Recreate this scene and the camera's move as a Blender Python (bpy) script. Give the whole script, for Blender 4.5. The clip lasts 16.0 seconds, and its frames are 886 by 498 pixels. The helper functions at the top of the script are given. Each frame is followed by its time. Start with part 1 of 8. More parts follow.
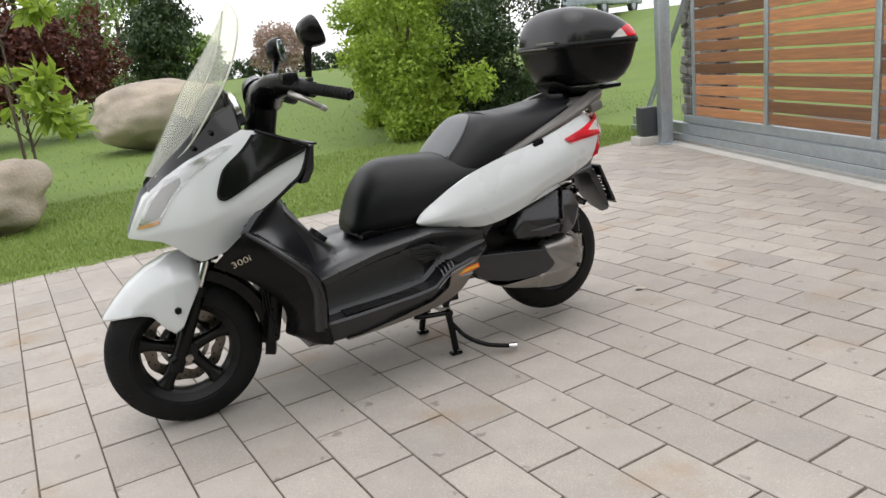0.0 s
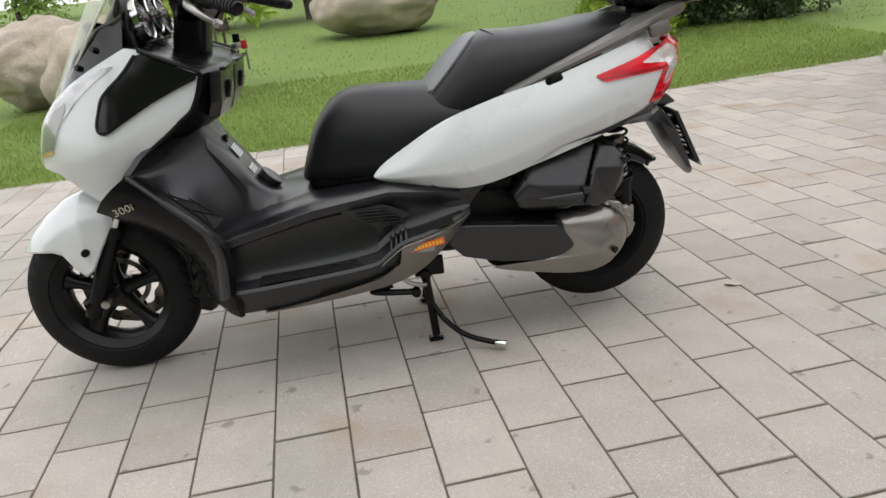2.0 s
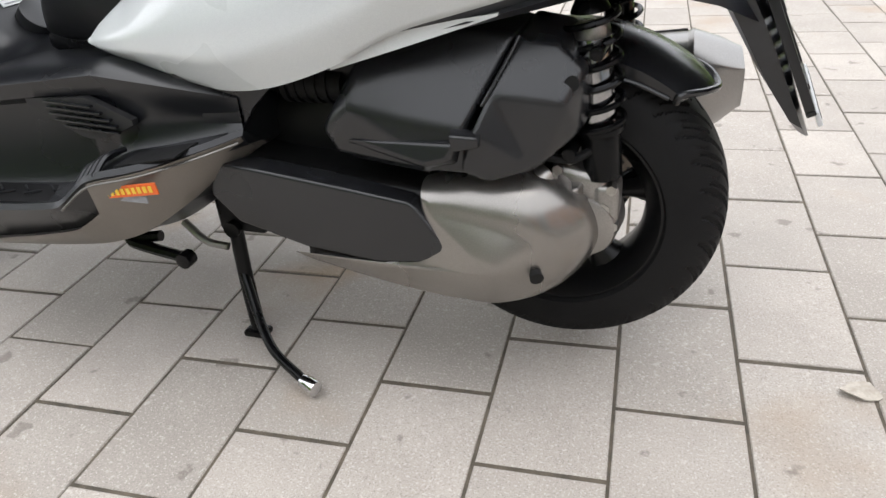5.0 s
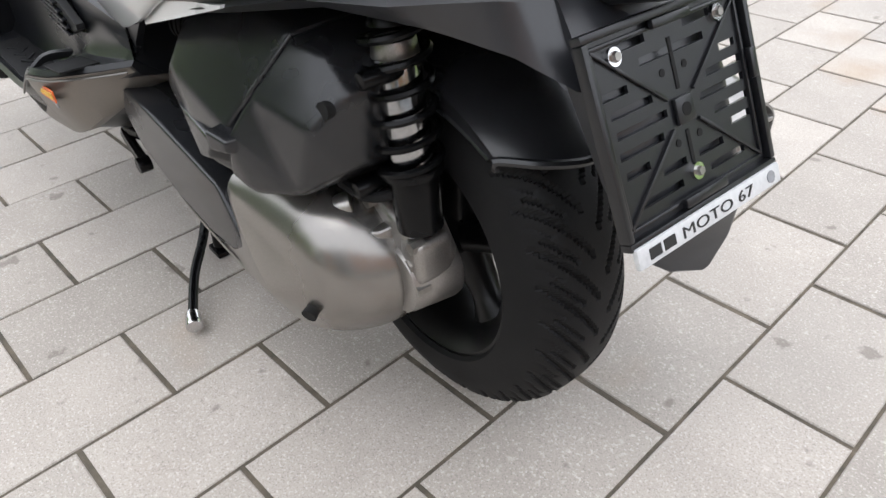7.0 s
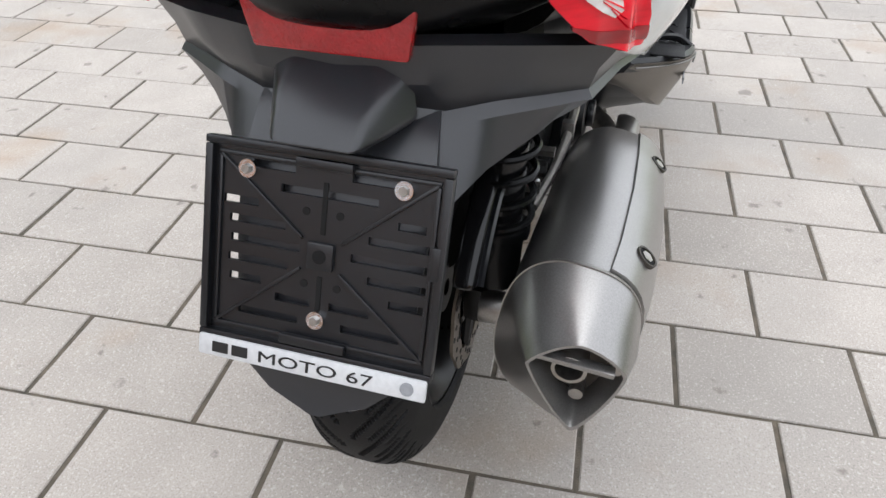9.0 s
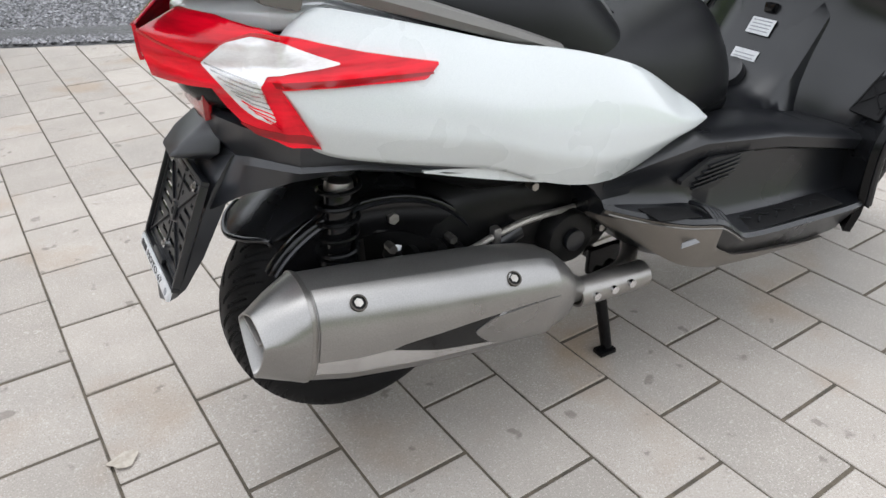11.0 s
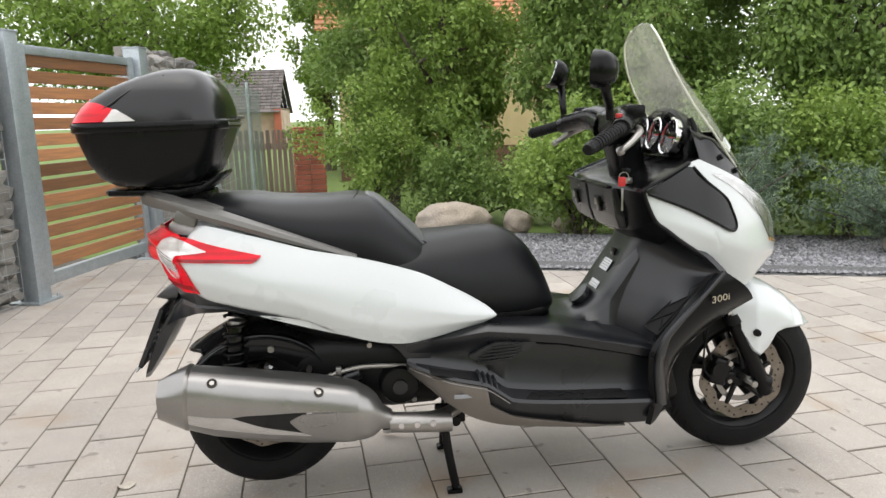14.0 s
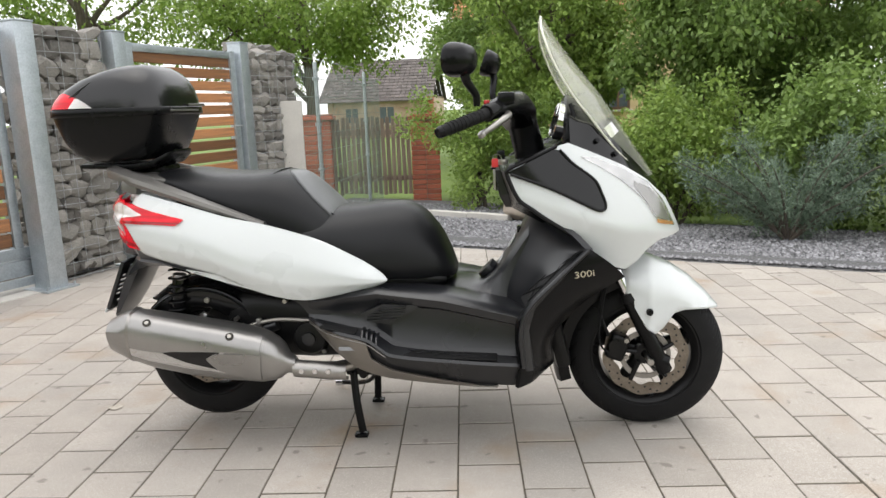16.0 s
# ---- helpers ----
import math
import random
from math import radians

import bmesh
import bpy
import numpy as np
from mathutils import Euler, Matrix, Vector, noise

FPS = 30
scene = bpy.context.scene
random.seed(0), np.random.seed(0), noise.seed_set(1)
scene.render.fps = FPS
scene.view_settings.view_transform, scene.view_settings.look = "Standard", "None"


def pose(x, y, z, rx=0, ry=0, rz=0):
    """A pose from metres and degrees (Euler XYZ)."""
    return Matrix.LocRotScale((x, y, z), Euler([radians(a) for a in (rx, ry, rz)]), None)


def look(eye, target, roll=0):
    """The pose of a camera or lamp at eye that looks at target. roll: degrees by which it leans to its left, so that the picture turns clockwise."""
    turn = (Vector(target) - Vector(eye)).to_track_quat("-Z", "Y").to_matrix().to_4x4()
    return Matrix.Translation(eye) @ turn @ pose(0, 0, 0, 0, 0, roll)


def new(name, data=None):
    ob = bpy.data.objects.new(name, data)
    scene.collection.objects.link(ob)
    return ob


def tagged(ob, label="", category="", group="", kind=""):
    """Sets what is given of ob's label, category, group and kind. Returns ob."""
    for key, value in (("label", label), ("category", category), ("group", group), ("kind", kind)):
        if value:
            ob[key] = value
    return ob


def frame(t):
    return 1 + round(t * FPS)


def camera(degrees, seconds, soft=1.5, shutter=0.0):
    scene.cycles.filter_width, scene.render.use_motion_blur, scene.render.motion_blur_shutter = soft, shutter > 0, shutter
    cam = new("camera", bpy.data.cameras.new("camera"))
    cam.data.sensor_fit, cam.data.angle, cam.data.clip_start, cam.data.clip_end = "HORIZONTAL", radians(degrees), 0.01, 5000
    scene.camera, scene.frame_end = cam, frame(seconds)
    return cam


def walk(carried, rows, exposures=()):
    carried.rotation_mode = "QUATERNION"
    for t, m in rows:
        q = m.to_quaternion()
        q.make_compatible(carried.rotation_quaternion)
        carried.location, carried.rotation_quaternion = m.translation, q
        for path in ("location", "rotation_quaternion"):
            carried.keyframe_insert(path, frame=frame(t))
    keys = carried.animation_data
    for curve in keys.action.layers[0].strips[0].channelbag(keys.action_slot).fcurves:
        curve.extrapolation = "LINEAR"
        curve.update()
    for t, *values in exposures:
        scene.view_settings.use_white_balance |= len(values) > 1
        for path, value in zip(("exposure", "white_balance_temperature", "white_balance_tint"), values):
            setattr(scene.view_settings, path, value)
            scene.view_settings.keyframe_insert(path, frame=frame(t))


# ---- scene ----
cam = camera(63.1, 16.0)
PATH = [
    (0, (1.714, 2.466, 1.088), (0.873, 0.722, 0.587), -6.4),
    (0.5, (1.454, 2.431, 1.088), (0.725, 0.656, 0.524), -6.6),
    (1, (1.195, 2.342, 1.067), (0.619, 0.525, 0.46), -6.5),
    (1.5, (0.966, 2.239, 1.06), (0.561, 0.394, 0.404), -6.3),
    (2, (0.703, 2.123, 1.052), (0.549, 0.261, 0.338), -6.0),
    (2.5, (0.508, 1.921, 1.01), (0.447, 0.065, 0.266), -5.6),
    (3, (0.325, 1.688, 0.944), (0.363, -0.156, 0.17), -5.4),
    (3.5, (0.155, 1.507, 0.894), (0.331, -0.301, 0.056), -5.2),
    (3.7, (0.105, 1.448, 0.873), (0.332, -0.346, 0.019), -5.2),
    (5.8, (-0.291, 0.75, 0.749), (0.566, -0.678, -0.359), -4.5),
    (6, (-0.337, 0.685, 0.744), (0.567, -0.698, -0.384), -4.3),
    (6.5, (-0.445, 0.584, 0.774), (0.606, -0.636, -0.412), -3.8),
    (7, (-0.545, 0.488, 0.8), (0.728, -0.494, -0.391), -3.0),
    (7.5, (-0.602, 0.316, 0.826), (0.796, -0.467, -0.371), -2.7),
    (8, (-0.658, 0.128, 0.848), (0.869, -0.352, -0.351), -2.0),
    (8.2, (-0.683, 0.058, 0.863), (0.885, -0.247, -0.34), -1.4),
    (10.3, (-0.453, -0.803, 0.936), (0.611, 0.454, -0.2), -0.6),
    (10.5, (-0.406, -0.883, 0.963), (0.619, 0.429, -0.144), -0.7),
    (11, (-0.361, -1.092, 1.024), (0.491, 0.412, 0.019), -0.7),
    (11.5, (-0.357, -1.299, 1.068), (0.343, 0.365, 0.208), -0.9),
    (12, (-0.283, -1.502, 1.096), (0.34, 0.26, 0.384), -1.1),
    (12.5, (-0.131, -1.708, 1.114), (0.365, 0.138, 0.526), -1.5),
    (13, (-0.017, -1.902, 1.124), (0.38, -0.001, 0.646), -1.5),
    (13.5, (0.166, -2.019, 1.118), (0.478, -0.084, 0.719), -1.7),
    (14, (0.361, -2.101, 1.093), (0.577, -0.146, 0.73), -1.9),
    (14.5, (0.53, -2.21, 1.083), (0.675, -0.247, 0.729), -1.9),
    (15, (0.726, -2.241, 1.07), (0.793, -0.275, 0.709), -2.1),
    (15.5, (0.923, -2.265, 1.071), (0.831, -0.303, 0.695), -2.1),
    (16, (1.131, -2.352, 1.065), (0.911, -0.401, 0.683), -2.1),
]
walk(cam, [(t, look(eye, target, roll)) for t, eye, target, roll in PATH],
     exposures=[(0, 0.6, 6400, 10), (3, 0.75, 6350, 9), (6, 1.22, 6150, 10), (8, 1.05, 6050, 10), (10.5, 0.92, 6050, 9), (11.5, 0.90, 6150, 9), (12.4, 1.0, 6280, 9), (13.2, 0.94, 6400, 9), (16, 0.91, 6450, 9)])

# ---- world, sun and exposure ----
SUN_EL, SUN_ROT = radians(86), radians(20)
world = bpy.data.worlds.new("overcast_sky")
scene.world = world
world.use_nodes = True
wn, wl = world.node_tree.nodes, world.node_tree.links
sky = wn.new("ShaderNodeTexSky")
sky.sky_type, sky.sun_disc, sky.sun_elevation, sky.sun_rotation = "NISHITA", False, SUN_EL, SUN_ROT
sky.dust_density, sky.air_density, sky.ozone_density = 4.0, 1.0, 1.0
soft_sky = wn.new("ShaderNodeHueSaturation")
soft_sky.inputs["Saturation"].default_value = 0.38
wl.new(sky.outputs[0], soft_sky.inputs["Color"])
cloud = wn.new("ShaderNodeMix")
cloud.data_type = "RGBA"
cloud.inputs["Factor"].default_value = 0.82
cloud.inputs["B"].default_value = (7.3, 7.2, 7.2, 1)
wl.new(soft_sky.outputs[0], cloud.inputs["A"])
wl.new(cloud.outputs["Result"], wn["Background"].inputs["Color"])
wn["Background"].inputs["Strength"].default_value = 0.15
sun = new("sun", bpy.data.lights.new("sun", "SUN"))
sun.data.energy, sun.data.angle, sun.data.color = 0.45, radians(60), (1.0, 0.95, 0.89)
sun.matrix_world = look((0.5, 0.25, 6), (0.4, 0, 0))

# ---- materials ----
def shader(name):
    m = bpy.data.materials.new(name)
    m.use_nodes = True
    return m, m.node_tree.nodes, m.node_tree.links, m.node_tree.nodes["Principled BSDF"]


def rgb(c):
    return (c[0], c[1], c[2], 1.0)


def material(name, base, other=None, rough=0.5, metal=0.0, scale=8.0, bump=0.1, fine=180.0, fine_bump=0.05, coat=0.0,
             rough_vary=0.1, mix=0.5, per="none", spread=0.12, stretch=(1, 1, 1), detail=4.0, dist=0.002):
    """A surface with colour that wanders at two scales, uneven gloss and relief. per: island or object, for pieces that differ."""
    m, n, l, p = shader(name)
    other = other or tuple(v * 0.75 for v in base)
    tc, mp = n.new("ShaderNodeTexCoord"), n.new("ShaderNodeMapping")
    mp.inputs["Scale"].default_value = stretch
    l.new(tc.outputs["Object"], mp.inputs["Vector"])
    big, small = n.new("ShaderNodeTexNoise"), n.new("ShaderNodeTexNoise")
    big.inputs["Scale"].default_value, big.inputs["Detail"].default_value = scale, detail
    small.inputs["Scale"].default_value, small.inputs["Detail"].default_value = fine, 3.0
    for t in (big, small):
        l.new(mp.outputs[0], t.inputs["Vector"])
    ramp = n.new("ShaderNodeValToRGB")
    ramp.color_ramp.elements[0].position, ramp.color_ramp.elements[1].position = 0.5 - mix * 0.4, 0.5 + mix * 0.4
    ramp.color_ramp.elements[0].color, ramp.color_ramp.elements[1].color = rgb(other), rgb(base)
    l.new(big.outputs["Fac"], ramp.inputs["Fac"])
    colour = ramp.outputs["Color"]
    grain = n.new("ShaderNodeMix")
    grain.data_type, grain.blend_type = "RGBA", "OVERLAY"
    grain.inputs["Factor"].default_value = 0.25
    l.new(colour, grain.inputs["A"])
    l.new(small.outputs["Fac"], grain.inputs["B"])
    colour = grain.outputs["Result"]
    if per != "none":
        src = n.new("ShaderNodeNewGeometry").outputs["Random Per Island"] if per == "island" else n.new("ShaderNodeObjectInfo").outputs["Random"]
        hsv, mr = n.new("ShaderNodeHueSaturation"), n.new("ShaderNodeMapRange")
        mr.inputs["To Min"].default_value, mr.inputs["To Max"].default_value = 1 - spread, 1 + spread
        l.new(src, mr.inputs["Value"])
        l.new(mr.outputs[0], hsv.inputs["Value"])
        l.new(colour, hsv.inputs["Color"])
        colour = hsv.outputs[0]
    l.new(colour, p.inputs["Base Color"])
    rr = n.new("ShaderNodeMapRange")
    rr.inputs["To Min"].default_value, rr.inputs["To Max"].default_value = max(rough - rough_vary, 0.02), min(rough + rough_vary, 1)
    l.new(big.outputs["Fac"], rr.inputs["Value"])
    l.new(rr.outputs[0], p.inputs["Roughness"])
    p.inputs["Metallic"].default_value, p.inputs["Coat Weight"].default_value = metal, coat
    p.inputs["Coat Roughness"].default_value = 0.06
    b1, b2 = n.new("ShaderNodeBump"), n.new("ShaderNodeBump")
    b1.inputs["Strength"].default_value, b1.inputs["Distance"].default_value = bump, dist * 3
    b2.inputs["Strength"].default_value, b2.inputs["Distance"].default_value = fine_bump, dist
    l.new(big.outputs["Fac"], b1.inputs["Height"])
    l.new(small.outputs["Fac"], b2.inputs["Height"])
    l.new(b1.outputs[0], b2.inputs["Normal"])
    l.new(b2.outputs[0], p.inputs["Normal"])
    return m


def leaf_material(name, dark, light, translucent=0.35):
    m, n, l, p = shader(name)
    geo, ramp = n.new("ShaderNodeNewGeometry"), n.new("ShaderNodeValToRGB")
    ramp.color_ramp.elements[0].color, ramp.color_ramp.elements[1].color = rgb(dark), rgb(light)
    tc, big, mix = n.new("ShaderNodeTexCoord"), n.new("ShaderNodeTexNoise"), n.new("ShaderNodeMath")
    big.inputs["Scale"].default_value = 1.3
    l.new(tc.outputs["Object"], big.inputs["Vector"])
    mix.operation = "MULTIPLY_ADD"
    mix.inputs[1].default_value = 0.55
    l.new(geo.outputs["Random Per Island"], mix.inputs[0])
    half = n.new("ShaderNodeMath")
    half.operation = "MULTIPLY"
    half.inputs[1].default_value = 0.5
    l.new(big.outputs["Fac"], half.inputs[0])
    l.new(half.outputs[0], mix.inputs[2])
    l.new(mix.outputs[0], ramp.inputs["Fac"])
    l.new(ramp.outputs[0], p.inputs["Base Color"])
    p.inputs["Roughness"].default_value = 0.5
    tr, ms = n.new("ShaderNodeBsdfTranslucent"), n.new("ShaderNodeMixShader")
    ms.inputs[0].default_value = translucent
    l.new(ramp.outputs[0], tr.inputs["Color"])
    l.new(p.outputs[0], ms.inputs[1])
    l.new(tr.outputs[0], ms.inputs[2])
    l.new(ms.outputs[0], n["Material Output"].inputs["Surface"])
    return m


def glass_material(name, tint, rough=0.03, haze=0.12):
    """A thin clear sheet: mostly see-through, glossy; haze mixes in milky white to imitate sheen."""
    m, n, l, p = shader(name)
    tp, gl, df = n.new("ShaderNodeBsdfTransparent"), n.new("ShaderNodeBsdfGlossy"), n.new("ShaderNodeBsdfDiffuse")
    tp.inputs["Color"].default_value = rgb(tint)
    df.inputs["Color"].default_value = (0.85, 0.86, 0.80, 1)
    tl, mx = n.new("ShaderNodeBsdfTranslucent"), n.new("ShaderNodeMixShader")
    tl.inputs["Color"].default_value = (0.9, 0.9, 0.82, 1)
    l.new(df.outputs[0], mx.inputs[1])
    l.new(tl.outputs[0], mx.inputs[2])
    gl.inputs["Roughness"].default_value = rough
    fr, sc = n.new("ShaderNodeLayerWeight"), n.new("ShaderNodeMath")
    fr.inputs["Blend"].default_value = 0.15
    sc.operation, sc.inputs[1].default_value = "MULTIPLY_ADD", 0.35
    sc.inputs[2].default_value = 0.03
    l.new(fr.outputs["Facing"], sc.inputs[0])
    a, b = n.new("ShaderNodeMixShader"), n.new("ShaderNodeMixShader")
    a.inputs[0].default_value = haze
    l.new(tp.outputs[0], a.inputs[1])
    l.new(mx.outputs[0], a.inputs[2])
    l.new(sc.outputs[0], b.inputs[0])
    l.new(a.outputs[0], b.inputs[1])
    l.new(gl.outputs[0], b.inputs[2])
    l.new(b.outputs[0], n["Material Output"].inputs["Surface"])
    return m


def paver_material(name, per):
    """Worn concrete: dark and pale speckle, blotches, rusty stains and dried spills over the whole yard."""
    m = material(name, (0.41, 0.375, 0.335), (0.31, 0.28, 0.25), rough=0.85, scale=7, bump=0.15, fine=330, fine_bump=0.6, per=per, spread=0.12, mix=0.9, detail=7, dist=0.0009)
    n, l = m.node_tree.nodes, m.node_tree.links
    p = n["Principled BSDF"]
    colour = p.inputs["Base Color"].links[0].from_socket
    place = n.new("ShaderNodeNewGeometry")
    for scale, lo, hi, tint, amount, detail in ((420, 0.56, 0.68, (0.15, 0.135, 0.115), 0.5, 2), (260, 0.58, 0.68, (0.62, 0.59, 0.55), 0.5, 2), (75, 0.62, 0.72, (0.60, 0.57, 0.53), 0.35, 3), (2.6, 0.57, 0.72, (0.29, 0.19, 0.10), 0.5, 9),
                                                (1.1, 0.5, 0.75, (0.25, 0.24, 0.225), 0.5, 6), (14, 0.66, 0.70, (0.13, 0.115, 0.10), 0.55, 4)):
        tex, ramp, mx = n.new("ShaderNodeTexNoise"), n.new("ShaderNodeMapRange"), n.new("ShaderNodeMix")
        tex.inputs["Scale"].default_value, tex.inputs["Detail"].default_value = scale, detail
        l.new(place.outputs["Position"], tex.inputs["Vector"])
        ramp.inputs["From Min"].default_value, ramp.inputs["From Max"].default_value, ramp.inputs["To Max"].default_value = lo, hi, amount
        l.new(tex.outputs["Fac"], ramp.inputs["Value"])
        mx.data_type = "RGBA"
        l.new(ramp.outputs[0], mx.inputs["Factor"])
        l.new(colour, mx.inputs["A"])
        mx.inputs["B"].default_value = rgb(tint)
        colour = mx.outputs["Result"]
    l.new(colour, p.inputs["Base Color"])
    return m


M_PAVER, M_PAVER_FAR = paver_material("concrete_paver", "object"), paver_material("concrete_paver_far", "island")
M_JOINT = material("joint_sand", (0.13, 0.108, 0.080), (0.055, 0.049, 0.038), rough=0.95, scale=30, fine=500, fine_bump=0.6)
M_LAWN = material("lawn_soil", (0.16, 0.23, 0.045), (0.09, 0.15, 0.026), rough=0.9, scale=1.2, bump=0.6, fine=60, fine_bump=0.9, mix=1.0, dist=0.01)
M_GRASS = leaf_material("grass_blade", (0.11, 0.18, 0.03), (0.34, 0.42, 0.10), 0.3)
M_GRAVEL = material("gravel_stone", (0.30, 0.30, 0.31), (0.12, 0.12, 0.13), rough=0.85, scale=40, per="island", spread=0.5, fine=300, fine_bump=0.3)
M_GRAVEL_BED = material("gravel_bed", (0.16, 0.16, 0.165), (0.07, 0.07, 0.07), rough=0.95, scale=60, fine=140, fine_bump=0.9, dist=0.01)
M_ZINC = material("galvanised_steel", (0.50, 0.54, 0.57), (0.36, 0.40, 0.43), rough=0.45, metal=0.75, scale=14, fine=90, fine_bump=0.05, mix=0.9)
M_PLANK = material("larch_plank", (0.47, 0.205, 0.075), (0.15, 0.085, 0.055), rough=0.55, scale=5, stretch=(0.6, 1, 14), fine=70, fine_bump=0.25,
                   per="object", spread=0.6, bump=0.2, mix=0.9)
M_STONE = material("gabion_stone", (0.30, 0.28, 0.25), (0.13, 0.125, 0.12), rough=0.85, scale=7, per="object", spread=0.4, fine=120, fine_bump=0.6, mix=0.9, dist=0.004)
M_WIRE = material("zinc_wire", (0.42, 0.44, 0.45), rough=0.45, metal=0.7)
M_FENCE = material("green_wire", (0.20, 0.25, 0.22), rough=0.5, metal=0.2)
M_CONCRETE = material("concrete", (0.55, 0.53, 0.49), (0.42, 0.40, 0.37), rough=0.9, scale=5, fine=150, fine_bump=0.4, mix=0.9)
M_BRICK = material("red_brick", (0.42, 0.13, 0.075), (0.28, 0.085, 0.05), rough=0.85, scale=20, fine=150, fine_bump=0.4, per="object", spread=0.22)
M_MORTAR = material("mortar", (0.42, 0.36, 0.31), rough=0.95, scale=30, fine=300, fine_bump=0.5)
M_OLDWOOD = material("weathered_wood", (0.22, 0.17, 0.13), (0.12, 0.09, 0.07), rough=0.85, scale=6, stretch=(4, 4, 0.4), fine=80, fine_bump=0.4,
                     per="object", spread=0.3)
M_BOULDER = material("granite_boulder", (0.50, 0.42, 0.33), (0.25, 0.22, 0.19), rough=0.85, scale=2.2, bump=0.7, fine=45, fine_bump=0.7, mix=0.7, detail=8, dist=0.012)
M_BARK = material("bark", (0.14, 0.115, 0.09), (0.07, 0.055, 0.045), rough=0.95, scale=8, stretch=(3, 3, 0.6), bump=0.8, fine=60, fine_bump=0.6, dist=0.01)
M_LEAF = leaf_material("tree_leaf", (0.07, 0.13, 0.027), (0.32, 0.45, 0.12))
M_LEAF_L = leaf_material("light_leaf", (0.10, 0.18, 0.03), (0.36, 0.48, 0.11))
M_LEAF_Y = leaf_material("yellow_green_leaf", (0.14, 0.24, 0.02), (0.46, 0.58, 0.09), 0.4)
M_LEAF_D = leaf_material("dark_leaf", (0.015, 0.035, 0.012), (0.06, 0.10, 0.03), 0.2)
M_LEAF_R = leaf_material("red_leaf", (0.035, 0.012, 0.010), (0.16, 0.045, 0.03), 0.25)
M_LEAF_P = leaf_material("pink_blossom", (0.30, 0.20, 0.17), (0.55, 0.42, 0.36), 0.25)
M_NEEDLE = leaf_material("blue_needle", (0.06, 0.10, 0.06), (0.26, 0.35, 0.25), 0.15)
M_HOUSE_Y = material("yellow_plaster", (0.72, 0.56, 0.33), (0.62, 0.47, 0.27), rough=0.9, scale=2, fine=60, fine_bump=0.3, mix=0.9)
M_PLASTER = material("old_plaster", (0.50, 0.42, 0.32), (0.30, 0.20, 0.14), rough=0.95, scale=0.9, fine=30, fine_bump=0.5, mix=0.5, dist=0.02)
M_TILE_D = material("grey_roof_tile", (0.14, 0.12, 0.115), (0.08, 0.07, 0.065), rough=0.85, scale=2, per="island", spread=0.25)
M_TILE_O = material("orange_roof_tile", (0.50, 0.22, 0.10), (0.38, 0.16, 0.08), rough=0.8, scale=2, per="island", spread=0.15)
M_PANE = material("window_pane", (0.10, 0.12, 0.14), rough=0.08, rough_vary=0.03, bump=0, fine_bump=0)
M_WHITE_P = material("white_plastic", (0.78, 0.78, 0.76), rough=0.4)
M_BROWN_P = material("brown_wood", (0.16, 0.085, 0.05), rough=0.6)
M_DARKBOX = material("dark_plastic_and_gap_shade", (0.05, 0.055, 0.06), rough=0.5)
M_CREAM = material("cream_plastic", (0.52, 0.48, 0.36), rough=0.6)
M_CARPAINT = material("silver_blue_paint", (0.35, 0.40, 0.47), rough=0.25, metal=0.4, coat=0.8, bump=0.0, fine_bump=0.0)

# ---- mesh helpers ----
def mesh_object(name, bm, mat, parent=None, label="", sharp=38):
    me = bpy.data.meshes.new(name)
    bmesh.ops.recalc_face_normals(bm, faces=bm.faces)
    bm.to_mesh(me)
    bm.free()
    me.materials.append(mat)
    me.shade_smooth()
    me.set_sharp_from_angle(angle=radians(sharp))
    ob = new(name, me)
    if parent:
        ob.parent = parent
    if label:
        tagged(ob, label)
    return ob


def part(name, bm, mat, parent, label="", sharp=38):
    """One mesh object under a thing or under a part."""
    return mesh_object(name, bm, mat, parent, label, sharp)


def raw_object(name, verts, faces, mat, parent=None, smooth=False):
    me = bpy.data.meshes.new(name)
    me.from_pydata(verts, [], faces)
    me.materials.append(mat)
    if smooth:
        me.shade_smooth()
    ob = new(name, me)
    if parent:
        ob.parent = parent
    return ob


def thing(name, label, category, at=(0, 0, 0), turn=0.0, group="", kind=""):
    ob = new(name)
    ob.matrix_world = pose(at[0], at[1], at[2], 0, 0, turn)
    ob.empty_display_size = 0.1
    return tagged(ob, label, category, group, kind)


def bevel(bm, width, segments=2, angle=25):
    sharp = [e for e in bm.edges if len(e.link_faces) == 2 and e.calc_face_angle() > radians(angle)]
    if sharp and width > 0:
        bmesh.ops.bevel(bm, geom=sharp, offset=width, segments=segments, profile=0.6, affect="EDGES", clamp_overlap=True)
    return bm


def box(sx, sy, sz, at=(0, 0, 0), edge=0.0, turn=None, segments=2, bm=None):
    b = bmesh.new()
    bmesh.ops.create_cube(b, size=1, matrix=Matrix.Diagonal((sx, sy, sz, 1)))
    bevel(b, edge, segments)
    bmesh.ops.transform(b, matrix=Matrix.Translation(at) @ (turn or Matrix()), verts=b.verts)
    return join(bm, b)


def join(bm, b):
    """Adds the mesh b to bm and returns bm."""
    if bm is None:
        return b
    me = bpy.data.meshes.new("joined")
    b.to_mesh(me)
    b.free()
    bm.from_mesh(me)
    bpy.data.meshes.remove(me)
    return bm


